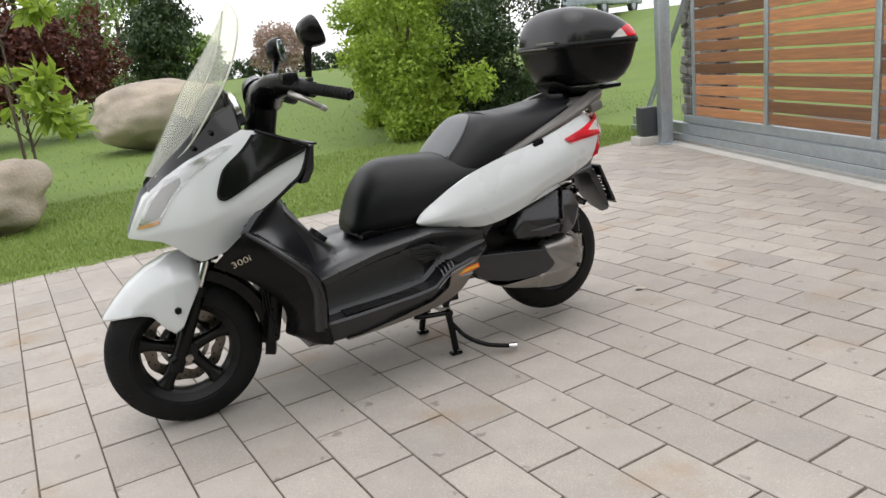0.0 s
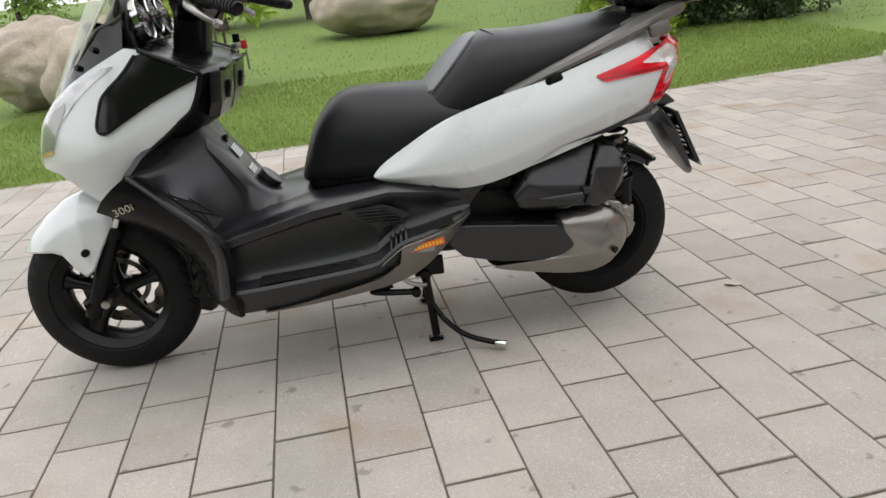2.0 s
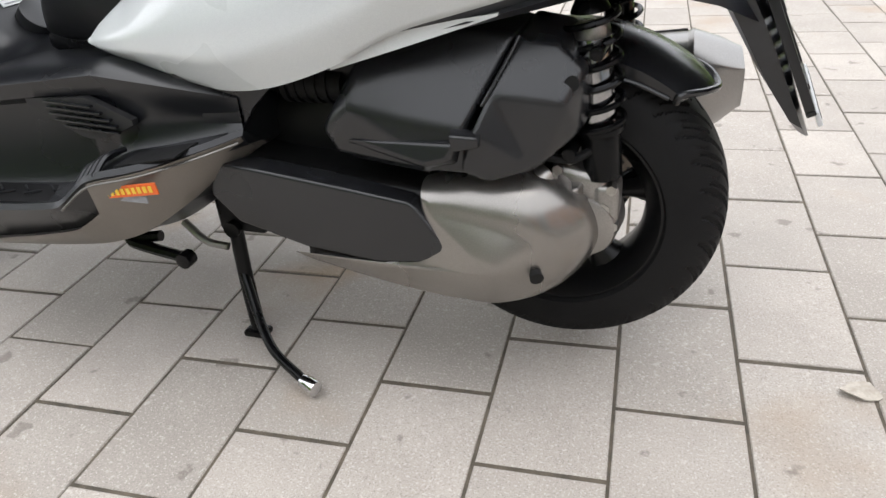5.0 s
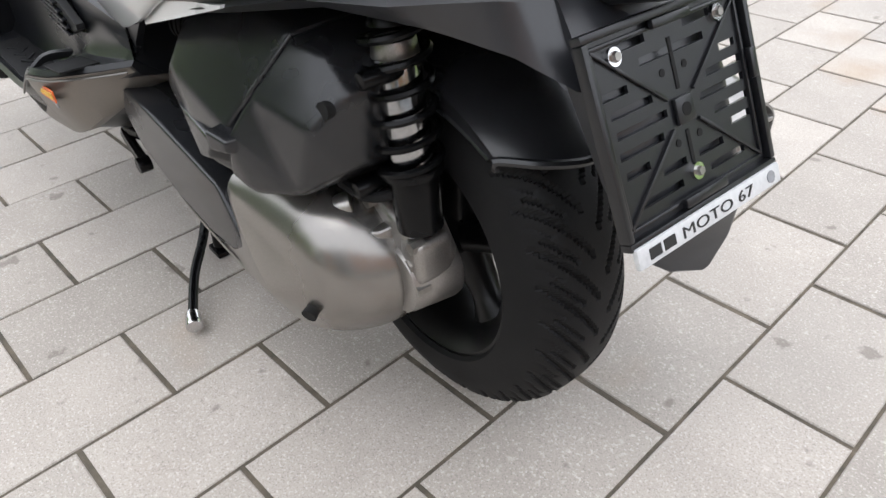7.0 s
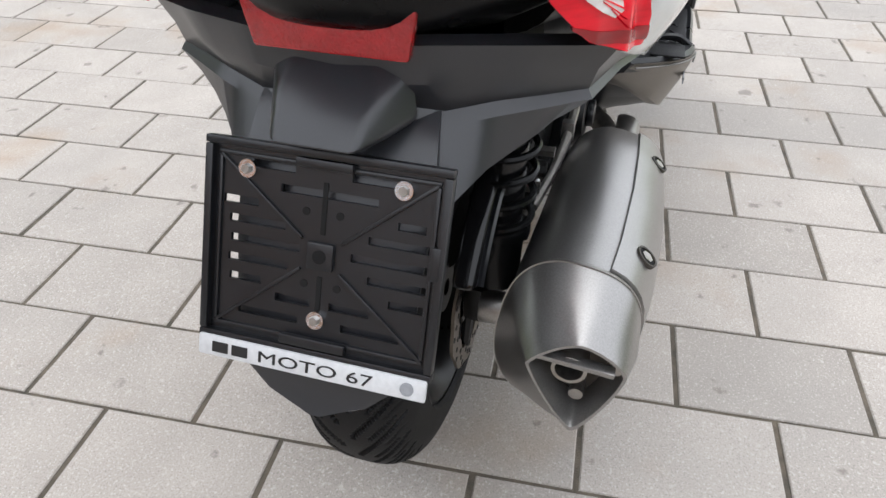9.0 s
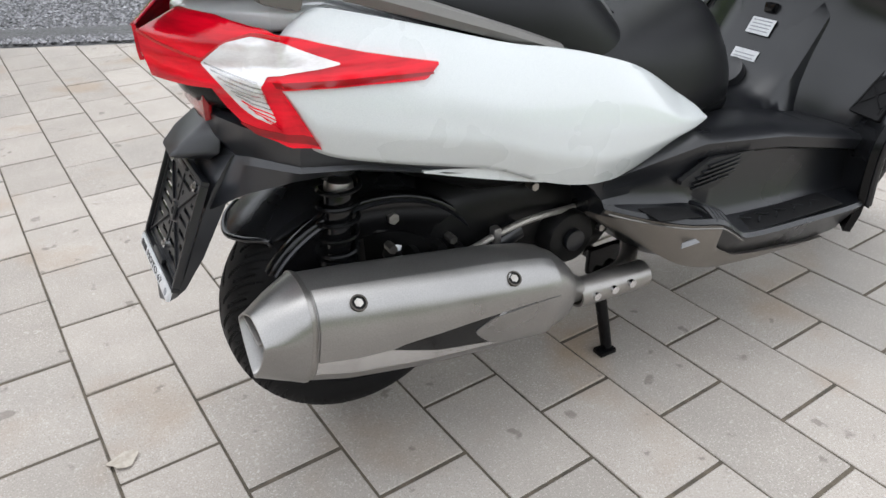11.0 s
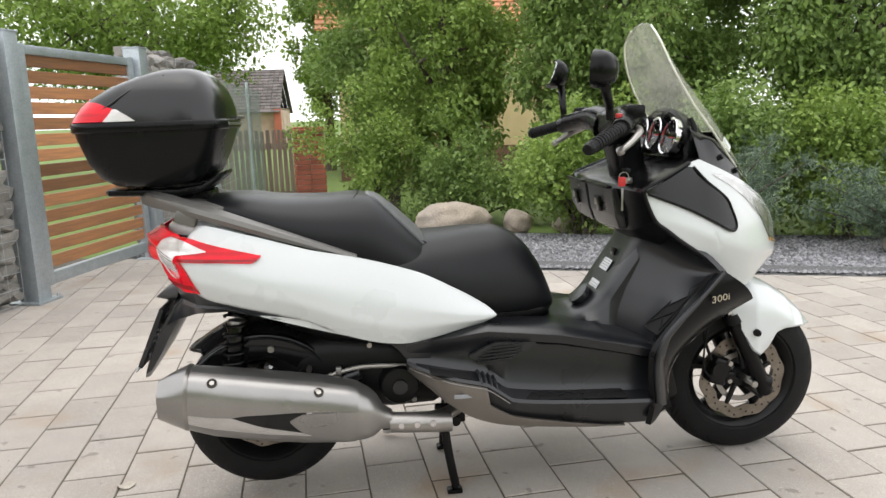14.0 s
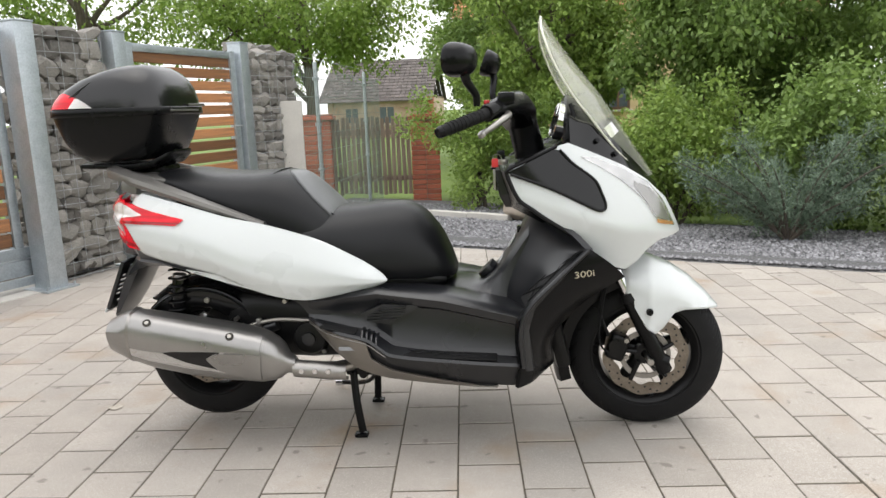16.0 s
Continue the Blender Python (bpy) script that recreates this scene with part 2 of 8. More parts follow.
def rod(p0, p1, r0, r1=None, seg=14, edge=0.0, bm=None):
    p0, p1 = Vector(p0), Vector(p1)
    d = p1 - p0
    b = bmesh.new()
    bmesh.ops.create_cone(b, cap_ends=True, segments=seg, radius1=r0, radius2=r0 if r1 is None else r1, depth=d.length)
    if edge:
        bevel(b, edge, 2, 50)
    bmesh.ops.transform(b, matrix=Matrix.Translation((p0 + p1) / 2) @ d.to_track_quat("Z", "Y").to_matrix().to_4x4(), verts=b.verts)
    return join(bm, b)


def curve(points, n):
    """n points on a smooth line through the given points (centripetal enough for short lists)."""
    p = np.array(points, float)
    if len(p) == 2:
        return np.linspace(p[0], p[1], n)
    d = np.r_[0, np.cumsum(np.linalg.norm(np.diff(p, axis=0), axis=1))]
    m = np.zeros_like(p)
    m[1:-1] = (p[2:] - p[:-2]) / (d[2:] - d[:-2])[:, None]
    m[0], m[-1] = (p[1] - p[0]) / (d[1] - d[0]), (p[-1] - p[-2]) / (d[-1] - d[-2])
    out = []
    for s in np.linspace(0, d[-1], n):
        i = min(np.searchsorted(d, s, side="right") - 1, len(p) - 2)
        h = d[i + 1] - d[i]
        u = (s - d[i]) / h
        out.append((2 * u**3 - 3 * u**2 + 1) * p[i] + (u**3 - 2 * u**2 + u) * h * m[i] + (3 * u**2 - 2 * u**3) * p[i + 1] + (u**3 - u**2) * h * m[i + 1])
    return np.array(out)


def skin(rings, closed=True, caps=True, bm=None):
    """A surface through rings of equally many points."""
    b = bmesh.new()
    rows = [[b.verts.new(tuple(map(float, p))) for p in ring] for ring in rings]
    n = len(rows[0])
    for a, c in zip(rows, rows[1:]):
        for i in range(n if closed else n - 1):
            j = (i + 1) % n
            b.faces.new((a[i], a[j], c[j], c[i]))
    if caps and closed:
        b.faces.new(rows[0][::-1])
        b.faces.new(rows[-1])
    return join(bm, b)


def tube(points, r, n=24, seg=10, bm=None, smooth=True):
    """A pipe along a line; r is one radius or one for each end."""
    p = [Vector(v) for v in (curve(points, n) if smooth else points)]
    r = [r] * 2 if not isinstance(r, (tuple, list)) else r
    rings, up = [], None
    for i, v in enumerate(p):
        t = (p[min(i + 1, len(p) - 1)] - p[max(i - 1, 0)]).normalized()
        side = t.orthogonal() if up is None else up - t * up.dot(t)
        side.normalize()
        up = side
        w = t.cross(side)
        rad = r[0] + (r[1] - r[0]) * i / (len(p) - 1)
        rings.append([v + (side * math.cos(a) + w * math.sin(a)) * rad for a in np.linspace(0, 2 * math.pi, seg, endpoint=False)])
    return skin(rings, bm=bm)


def lathe(profile, seg=64, axis="y", at=(0, 0, 0), bm=None, closed=True):
    """Turns (radius, along) pairs round an axis; a closed profile gives a ring."""
    rings = []
    for r, h in profile + ([profile[0]] if closed else []):
        ring = []
        for a in np.linspace(0, 2 * math.pi, seg, endpoint=False):
            c, s = r * math.cos(a), r * math.sin(a)
            ring.append({"y": (at[0] + c, at[1] + h, at[2] + s), "z": (at[0] + c, at[1] + s, at[2] + h), "x": (at[0] + h, at[1] + c, at[2] + s)}[axis])
        rings.append(ring)
    b = skin(rings, caps=not closed)
    if closed:
        bmesh.ops.remove_doubles(b, verts=b.verts, dist=1e-6)
    return join(bm, b)


def prism(outline, y0, y1, edge=0.0, segments=2, bm=None):
    """An outline in x and z, given thickness along y."""
    b = bmesh.new()
    f = b.faces.new([b.verts.new((x, y0, z)) for x, z in outline])
    ext = bmesh.ops.extrude_face_region(b, geom=[f])
    bmesh.ops.translate(b, verts=[v for v in ext["geom"] if isinstance(v, bmesh.types.BMVert)], vec=(0, y1 - y0, 0))
    bmesh.ops.recalc_face_normals(b, faces=b.faces)
    bevel(b, edge, segments)
    bmesh.ops.triangulate(b, faces=[f for f in b.faces if len(f.verts) > 4])
    return join(bm, b)


def rough_rock(seed, sx, sy, sz, level=3, amount=0.22, freq=1.3):
    b = bmesh.new()
    bmesh.ops.create_icosphere(b, subdivisions=level, radius=1)
    off = Vector((seed * 7.3, seed * 3.1, seed * 1.7))
    for v in b.verts:
        n0 = v.co.normalized()
        k = 1 + amount * noise.fractal(n0 * freq + off, 1.0, 2.0, 4)
        v.co = Vector((n0.x * sx, n0.y * sy, n0.z * sz)) * k
    return b


# ---- the lie of the land ----
def lawn_edge(x):
    return float(np.interp(x, (-9, -4.3, -2.3, 0, 2.34, 8), (-4.9, -4.0, -3.62, -3.2, -2.92, -2.3)))


def gravel_edge(x):
    return float(np.interp(x, (-9, -1.42, 0.7, 3.3, 12), (6.9, 4.02, 3.10, 2.12, -1.2)))


def land(x, y):
    d = lawn_edge(x) - y
    if d > 0:
        d = min(d, 60)
        side = max(0.0, -x - 6) * min(1.0, max(0.0, -y - 6) / 6)
        return 0.027 * d + 0.12 * min(side, 16) * min(1.0, max(0.0, (-x + 1.7) / (2.5 - y) - 0.74) / 0.07)
    e = y - gravel_edge(x)
    if e > 0:
        return max(-0.07 * e, -0.55)
    return -0.045


def build_ground():
    """One sheet out to the horizon, with a finer net round the yard."""
    xs = np.unique(np.r_[-np.geomspace(12, 900, 16), np.arange(-12, 12.01, 0.3), np.geomspace(12, 900, 16)])
    ys = np.unique(np.r_[-np.geomspace(14, 900, 22), np.arange(-14, 14.01, 0.25), np.geomspace(14, 900, 16)])
    verts = [(x, y, land(x, y)) for y in ys for x in xs]
    w = len(xs)
    faces = [(j * w + i, j * w + i + 1, (j + 1) * w + i + 1, (j + 1) * w + i) for j in range(len(ys) - 1) for i in range(w - 1)]
    tagged(raw_object("ground", verts, faces, M_LAWN, smooth=True), "mown green lawn and soil rising gently behind the yard", "ground", kind="structure")


build_ground()


def grass_blades():
    rng = np.random.default_rng(4)
    verts, faces = [], []
    for _ in range(95000):
        near = rng.random() < 0.84
        x = rng.uniform(-4.6, 4.2) * (1 if near else 1.7)
        y = lawn_edge(x) + 0.05 - (rng.random() ** 1.5 * 3.2 if near else 2.0 + rng.random() ** 1.6 * 26)
        z, h, a, w = land(x, y) - 0.005, rng.uniform(0.02, 0.05), rng.uniform(0, 6.28), rng.uniform(0.0025, 0.006)
        w *= 1 if near else 2
        if y > lawn_edge(x) - 0.1:
            z = -0.02
        c, s = math.cos(a), math.sin(a)
        k = len(verts)
        lx, ly = rng.normal(0, 0.4, 2) * h
        verts += [(x - c * w, y - s * w, z), (x + c * w, y + s * w, z), (x + lx, y + ly, z + h)]
        faces.append((k, k + 1, k + 2))
    tagged(raw_object("grass", verts, faces, M_GRASS), "short mown green grass along the paving edge", "grass", kind="stuff")


grass_blades()


# ---- gravel strip ----
def build_gravel():
    verts, faces = [], []
    xs, ks = np.arange(-1.75, 9.01, 0.25), np.linspace(0, 1, 16)
    for x in xs:
        for k in ks:
            y = gravel_edge(x) + k * float(np.interp(x, (0.6, 2.0), (5.6, 3.0)))
            verts.append((x, y, max(land(x, y), -0.6) + 0.012 + (0.03 * (1 - k) if k < 0.1 else 0)))
    w = len(ks)
    faces = [(i * w + j, (i + 1) * w + j, (i + 1) * w + j + 1, i * w + j + 1) for i in range(len(xs) - 1) for j in range(w - 1)]
    bed = tagged(raw_object("gravel_bed", verts, faces, M_GRAVEL_BED, smooth=True), "bed of grey crushed gravel beside the paving", "gravel bed", kind="structure")
    rng = np.random.default_rng(8)
    base = np.array([(1, 0, 0), (-1, 0, 0), (0, 1, 0), (0, -1, 0), (0, 0, 1), (0, 0, -1)], float)
    tri = [(0, 2, 4), (2, 1, 4), (1, 3, 4), (3, 0, 4), (2, 0, 5), (1, 2, 5), (3, 1, 5), (0, 3, 5)]
    verts, faces = [], []
    for _ in range(30000):
        x = rng.uniform(-1.6, 6.5)
        y = gravel_edge(x) + rng.random() ** 1.3 * float(np.interp(x, (0.6, 2.0), (4.6, 2.8))) + 0.03
        k = len(verts)
        p = base * rng.uniform(0.6, 1.3, (6, 1)) * rng.uniform(0.008, 0.02) * np.array((1, 1, 0.7))
        a = rng.uniform(0, 6.28)
        p[:, :2] = p[:, :2] @ np.array(((math.cos(a), -math.sin(a)), (math.sin(a), math.cos(a))))
        verts += [tuple(v) for v in p + (x, y, land(x, y) + 0.018)]
        faces += [(k + i, k + j, k + m) for i, j, m in tri]
    tagged(raw_object("gravel", verts, faces, M_GRAVEL), "loose grey crushed stone gravel", "gravel", kind="stuff")


build_gravel()


# ---- leaves ----
def leaf_cloud(name, centres, radii, count, size, mat, parent=None, seed=1, droop=0.3, aspect=0.55, kind=""):
    """Many small folded leaves gathered round uneven clumps."""
    rng = np.random.default_rng(seed)
    centres, radii = np.array(centres, float), np.array(radii, float)
    pick = rng.choice(len(centres), count, p=(radii.prod(1) ** 0.67) / (radii.prod(1) ** 0.67).sum())
    d = rng.normal(size=(count, 3))
    d /= np.linalg.norm(d, axis=1)[:, None]
    at = centres[pick] + d * radii[pick] * (rng.random(count) ** 0.45 * rng.uniform(0.75, 1.12, count))[:, None]
    s = size * rng.uniform(0.6, 1.4, count)
    along = rng.normal(size=(count, 3)) + d * 0.5 - np.array((0, 0, droop))
    along /= np.linalg.norm(along, axis=1)[:, None]
    side = np.cross(along, rng.normal(size=(count, 3)) + (0, 0, 1.2))
    side /= np.linalg.norm(side, axis=1)[:, None]
    up = np.cross(side, along)
    a, l = along * s[:, None], side * (s * aspect * 0.5)[:, None]
    verts = np.stack([at, at + a * 0.45 + l + up * (s * 0.08)[:, None], at + a, at + a * 0.45 - l + up * (s * 0.08)[:, None]], 1).reshape(-1, 3)
    me = bpy.data.meshes.new(name)
    me.vertices.add(len(verts))
    me.vertices.foreach_set("co", verts.ravel())
    tri = (np.arange(count)[:, None] * 4 + np.array((0, 1, 2, 0, 2, 3))).ravel()
    me.loops.add(len(tri))
    me.loops.foreach_set("vertex_index", tri.astype(np.int32))
    me.polygons.add(count * 2)
    me.polygons.foreach_set("loop_start", np.arange(0, len(tri), 3, dtype=np.int32))
    me.update(calc_edges=True)
    me.materials.append(mat)
    ob = new(name, me)
    if parent:
        ob.parent = parent
    return ob


def clumps(seed, at, size, count, small=(0.25, 0.5), hollow=0.5):
    """Centres and radii of clumps that fill an uneven egg shape."""
    rng = np.random.default_rng(seed)
    d = rng.normal(size=(count, 3))
    d /= np.linalg.norm(d, axis=1)[:, None]
    c = np.array(at) + d * np.array(size) * (hollow + (1 - hollow) * rng.random(count))[:, None]
    r = rng.uniform(small[0], small[1], (count, 1)) * min(size) * rng.uniform(0.8, 1.3, (count, 3))
    return c, r


def tree(name, label, at, height, crown, size, leaves, mat, seed, trunk_r=0.14, lean=(0, 0), bare=0.3, count=46, droop=0.3, category="tree", small=(0.25, 0.5)):
    t = thing(name, label, category, at)
    rng = np.random.default_rng(seed)
    top = Vector((lean[0], lean[1], height * 0.8))
    b = tube([(0, 0, -0.1), (lean[0] * 0.2 + 0.05, lean[1] * 0.2, height * 0.3), (lean[0] * 0.6, lean[1] * 0.6 - 0.05, height * 0.55), tuple(top)], (trunk_r, trunk_r * 0.25), 12, 9)
    c, r = clumps(seed, crown, size, count, small)
    for i in range(9):
        k = rng.uniform(bare, 0.75)
        s = Vector((lean[0] * k, lean[1] * k, height * 0.8 * k))
        e = Vector(c[rng.integers(len(c))])
        b = tube([tuple(s), tuple(s.lerp(e, 0.5) + Vector((0, 0, 0.1 * height * rng.uniform(-0.2, 0.6)))), tuple(e)], (trunk_r * 0.4, 0.012), 8, 6, bm=b)
    part("trunk", b, M_BARK, t)
    leaf_cloud("crown", c, r, leaves, *mat, parent=t, seed=seed, droop=droop)
    return t

# ---- sliding gate, small gate and gabions on the road side ----
def along(p, q, s, out=0.0):
    """The place s metres from p towards q, moved out to the left of that line."""
    d = (Vector(q) - Vector(p)).normalized()
    return Vector(p) + d * s + Vector((-d.y, d.x)) * out


G0, G1 = (-3.82, -3.2), (-1.95, 1.93)
GATE_LEN = (Vector(G1) - Vector(G0)).length
GATE_TURN = math.degrees(math.atan2(G1[1] - G0[1], G1[0] - G0[0]))
P0, P1 = (-1.76, 2.70), (-1.38, 4.10)
PED_LEN = (Vector(P1) - Vector(P0)).length
PED_TURN = math.degrees(math.atan2(P1[1] - P0[1], P1[0] - P0[0]))


def plank(name, length, height, parent, at, tilt=0.0):
    b = box(length, 0.024, height, edge=0.004, segments=1)
    ob = part(name, b, M_PLANK, parent)
    ob.location, ob.rotation_euler = at, (0, tilt, 0)
    return ob


def sliding_gate():
    """A cantilever gate: zinc frame on a running rail, larch planks with gaps."""
    g = thing("sliding_gate", "wide galvanised sliding gate with horizontal orange larch planks, closed", "gate", (G0[0], G0[1], 0), GATE_TURN)
    rng = random.Random(5)
    part("running_rail", box(GATE_LEN + 1.5, 0.09, 0.10, (GATE_LEN / 2 - 0.6, 0.14, 0.15), 0.008), M_ZINC, g)
    part("rail_lip", box(GATE_LEN + 1.5, 0.03, 0.055, (GATE_LEN / 2 - 0.6, 0.08, 0.068), 0.005), M_ZINC, g)
    part("bottom_beam", box(GATE_LEN, 0.06, 0.07, (GATE_LEN / 2, 0.14, 0.245), 0.006), M_ZINC, g)
    part("top_beam", box(GATE_LEN, 0.05, 0.06, (GATE_LEN / 2, 0.14, 1.63), 0.006), M_ZINC, g)
    bays = 4
    for i in range(bays + 1):
        x = 0.22 + i * (GATE_LEN - 0.3) / bays
        u = part("upright", box(0.06, 0.06, 1.36, (x, 0.145, 0.945), 0.006), M_ZINC, g)
        for k in range(13):
            part("bolt", rod((x, 0.178, 0.335 + k * 0.103), (x, 0.170, 0.335 + k * 0.103), 0.009, 0.010, 8), M_DARKBOX, u)
    for i in range(bays):
        w = (GATE_LEN - 0.3) / bays
        for k in range(13):
            p = plank("plank", w - 0.07, 0.086, g, (0.22 + (i + 0.5) * w, 0.135 + rng.uniform(-0.003, 0.003), 0.335 + k * 0.103), rng.uniform(-0.004, 0.004))
            p.scale.x = 1 - rng.random() * 0.004
    part("brace", rod((0.15, 0.14, 1.55), (-1.05, 0.14, 0.22), 0.03, seg=8), M_ZINC, g)
    part("tail_upright", box(0.05, 0.05, 0.4, (-0.45, 0.14, 0.36), 0.005), M_ZINC, g)
    return g


sliding_gate()


def steel_post(name, at, turn, height, width=0.12, depth=0.12, label="galvanised square steel gate post on a foot plate"):
    t = thing(name, label, "gate post", (at[0], at[1], 0), turn, group="gate posts")
    part("post", box(width, depth, height, (0, 0, height / 2), 0.008), M_ZINC, t)
    part("cap", box(width + 0.008, depth + 0.008, 0.012, (0, 0, height + 0.004), 0.003), M_ZINC, t)
    part("foot_plate", box(width + 0.1, depth + 0.08, 0.014, (0, 0, 0.006), 0.003), M_ZINC, t)
    for sx in (-1, 1):
        part("bolt", rod((sx * (width / 2 + 0.03), -depth / 2 - 0.02, 0.01), (sx * (width / 2 + 0.03), -depth / 2 - 0.02, 0.035), 0.008, seg=6), M_ZINC, t)
    return t


steel_post("gate_post", (-3.78, -3.28), GATE_TURN, 1.78)
steel_post("gate_post", along(G0, G1, GATE_LEN + 0.02, 0.0), GATE_TURN, 1.68, 0.13, 0.16)
steel_post("gate_post", P0, PED_TURN, 1.68, 0.12, 0.14)
steel_post("gate_post", P1, PED_TURN, 1.70, 0.12, 0.14)


def small_gate():
    g = thing("small_gate", "galvanised garden gate with horizontal orange larch planks, closed", "gate", (P0[0], P0[1], 0), PED_TURN)
    rng = random.Random(9)
    a, b2 = 0.09, PED_LEN - 0.09
    part("frame_top", box(b2 - a, 0.05, 0.06, ((a + b2) / 2, 0.0, 1.59), 0.006), M_ZINC, g)
    part("frame_bottom", box(b2 - a, 0.05, 0.08, ((a + b2) / 2, 0.0, 0.12), 0.006), M_ZINC, g)
    for x in (a + 0.035, b2 - 0.035):
        part("frame_side", box(0.07, 0.06, 1.55, (x, 0.0, 0.85), 0.006), M_ZINC, g)
    for k in range(14):
        plank("plank", b2 - a - 0.14, 0.078, g, ((a + b2) / 2, rng.uniform(-0.004, 0.004), 0.23 + k * 0.0995), rng.uniform(-0.006, 0.006))
    for z in (0.4, 1.35):
        part("hinge", rod((a - 0.02, -0.04, z - 0.05), (a - 0.02, -0.04, z + 0.05), 0.014, seg=10), M_ZINC, g)
    part("handle", tube([(b2 - 0.03, -0.03, 0.98), (b2 - 0.03, -0.07, 0.98), (b2 - 0.14, -0.07, 0.98)], 0.009, 12, 8), M_ZINC, g)


small_gate()


def gabion(name, p, q, height, thick, seed, side=-1, label="gabion wall of grey broken stone in a wire cage"):
    """Loose stones packed behind a welded wire cage."""
    length = (Vector(q) - Vector(p)).length
    turn = math.degrees(math.atan2(q[1] - p[1], q[0] - p[0]))
    g = thing(name, label, "gabion", (p[0], p[1], 0), turn, group="gabion walls")
    rng = random.Random(seed)
    # Dark box added inside; its colour gives the shade between the stones.
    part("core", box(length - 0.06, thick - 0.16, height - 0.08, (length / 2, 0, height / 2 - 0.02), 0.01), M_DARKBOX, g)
    shapes = []
    for i in range(10):
        b = rough_rock(seed + i, 1, 1, 1, 2, 0.5, 1.1)
        for v in b.verts:
            v.co = Vector(max(-0.72, min(0.72, c)) for c in v.co)
        ob = part("stone", b, M_STONE, g, sharp=30)
        shapes.append(ob.data)
        bpy.data.objects.remove(ob)
    for face in (-1, 1, 0):
        z = 0.05
        while z < height - 0.02 if face else z < height:
            h = rng.uniform(0.06, 0.13)
            x = rng.uniform(0, 0.05)
            while x < length - 0.02:
                w = rng.uniform(0.07, 0.2)
                ob = new("stone", shapes[rng.randrange(10)])
                ob.parent = g
                y = face * (thick / 2 - 0.07) if face else rng.uniform(-thick / 2 + 0.1, thick / 2 - 0.1)
                zz = z + h / 2 if face else height - 0.05
                ob.location = (min(x + w / 2, length - 0.05), y + rng.uniform(-0.015, 0.015), zz)
                ob.rotation_euler = (rng.uniform(-0.35, 0.35), rng.uniform(-0.4, 0.4), rng.uniform(-0.3, 0.3))
                ob.scale = (w * 0.74, 0.09, h * 0.76)
                x += w
            z += h if face else height
    b = None
    n = max(int(length / 0.1), 2)
    for face in (-1, 1):
        y = face * thick / 2
        for i in range(n + 1):
            x = i * length / n
            b = rod((x, y, 0), (x, y, height), 0.0022, seg=4, bm=b)
        for k in range(int(height / 0.1) + 1):
            b = rod((0, y, k * 0.1 + 0.02), (length, y, k * 0.1 + 0.02), 0.0022, seg=4, bm=b)
    part("wire_cage", b, M_WIRE, g)
    return g


gabion("gabion_wall", along(G0, G1, GATE_LEN + 0.12, 0.26), along(P0, P1, -0.10, 0.20), 1.66, 0.42, 21)
gabion("gabion_wall", along(P0, P1, PED_LEN + 0.08, 0.10), (-1.22, 4.72), 1.64, 0.36, 43)
gabion("gabion_wall", along(G0, G1, -0.62, 0.55), along(G0, G1, -0.02, 0.55), 1.7, 0.36, 65)


def gate_motor():
    t = thing("gate_motor", "dark grey sliding gate motor with a cream side cover", "gate motor", (-3.72, -3.47, 0), GATE_TURN)
    part("housing", box(0.16, 0.2, 0.30, (0, 0, 0.24), 0.02), M_DARKBOX, t)
    part("base", box(0.24, 0.3, 0.09, (0, 0, 0.04), 0.01), M_CONCRETE, t)
    part("side_cover", box(0.05, 0.14, 0.28, (-0.12, 0.02, 0.22), 0.008), M_CREAM, t)


gate_motor()
tagged(mesh_object("pavement_strip", box(GATE_LEN + 0.3, 0.34, 0.05, (*along(G0, G1, GATE_LEN / 2, 0.12), -0.018), 0.005,
                   turn=Matrix.Rotation(radians(GATE_TURN), 4, "Z")), M_CONCRETE), "pale concrete strip under the sliding gate", "paving", kind="structure")


# ---- neighbour's side: concrete post, wire fence, brick pillars, picket gate ----
def concrete_post():
    z = land(-1.1, 4.6)
    t = thing("concrete_post", "weathered pale concrete post at the end of the gabion", "post", (-1.08, 4.58, z), 15)
    part("shaft", box(0.2, 0.17, 1.24, (0, 0, 0.62), 0.012), M_CONCRETE, t)


concrete_post()


def wire_fence(p, q, height, name="wire_fence"):
    length = (Vector(q) - Vector(p)).length
    turn = math.degrees(math.atan2(q[1] - p[1], q[0] - p[0]))
    z0 = land(*p)
    slope = math.atan2(land(*q) - z0, length)
    g = thing(name, "grey-green welded wire mesh fence with steel posts", "fence", (p[0], p[1], z0), turn)
    for i in range(int(length / 0.06) + 1):
        x = i * 0.06
        part("upright_wire", rod((x, 0, 0.05 + x * math.tan(slope)), (x, 0, height), 0.0025, seg=4), M_FENCE, g)
    for k in range(int(height / 0.2) + 1):
        z = 0.1 + k * 0.2
        part("level_wire", rod((0, 0.006, z), (length, 0.006, z), 0.003, seg=4), M_FENCE, g)
    for i in range(int(length / 2.4) + 1):
        x = min(i * 2.4 + 0.9, length)
        part("post", rod((x, 0.03, -0.2), (x, 0.03, height + 0.08), 0.024, seg=10), M_ZINC, g)
        for z in (0.5, 1.0, height - 0.1):
            part("clamp", box(0.06, 0.06, 0.04, (x, 0.03, z), 0.004), M_ZINC, g)


wire_fence((-1.1, 4.75), (-1.05, 8.9), 1.6)


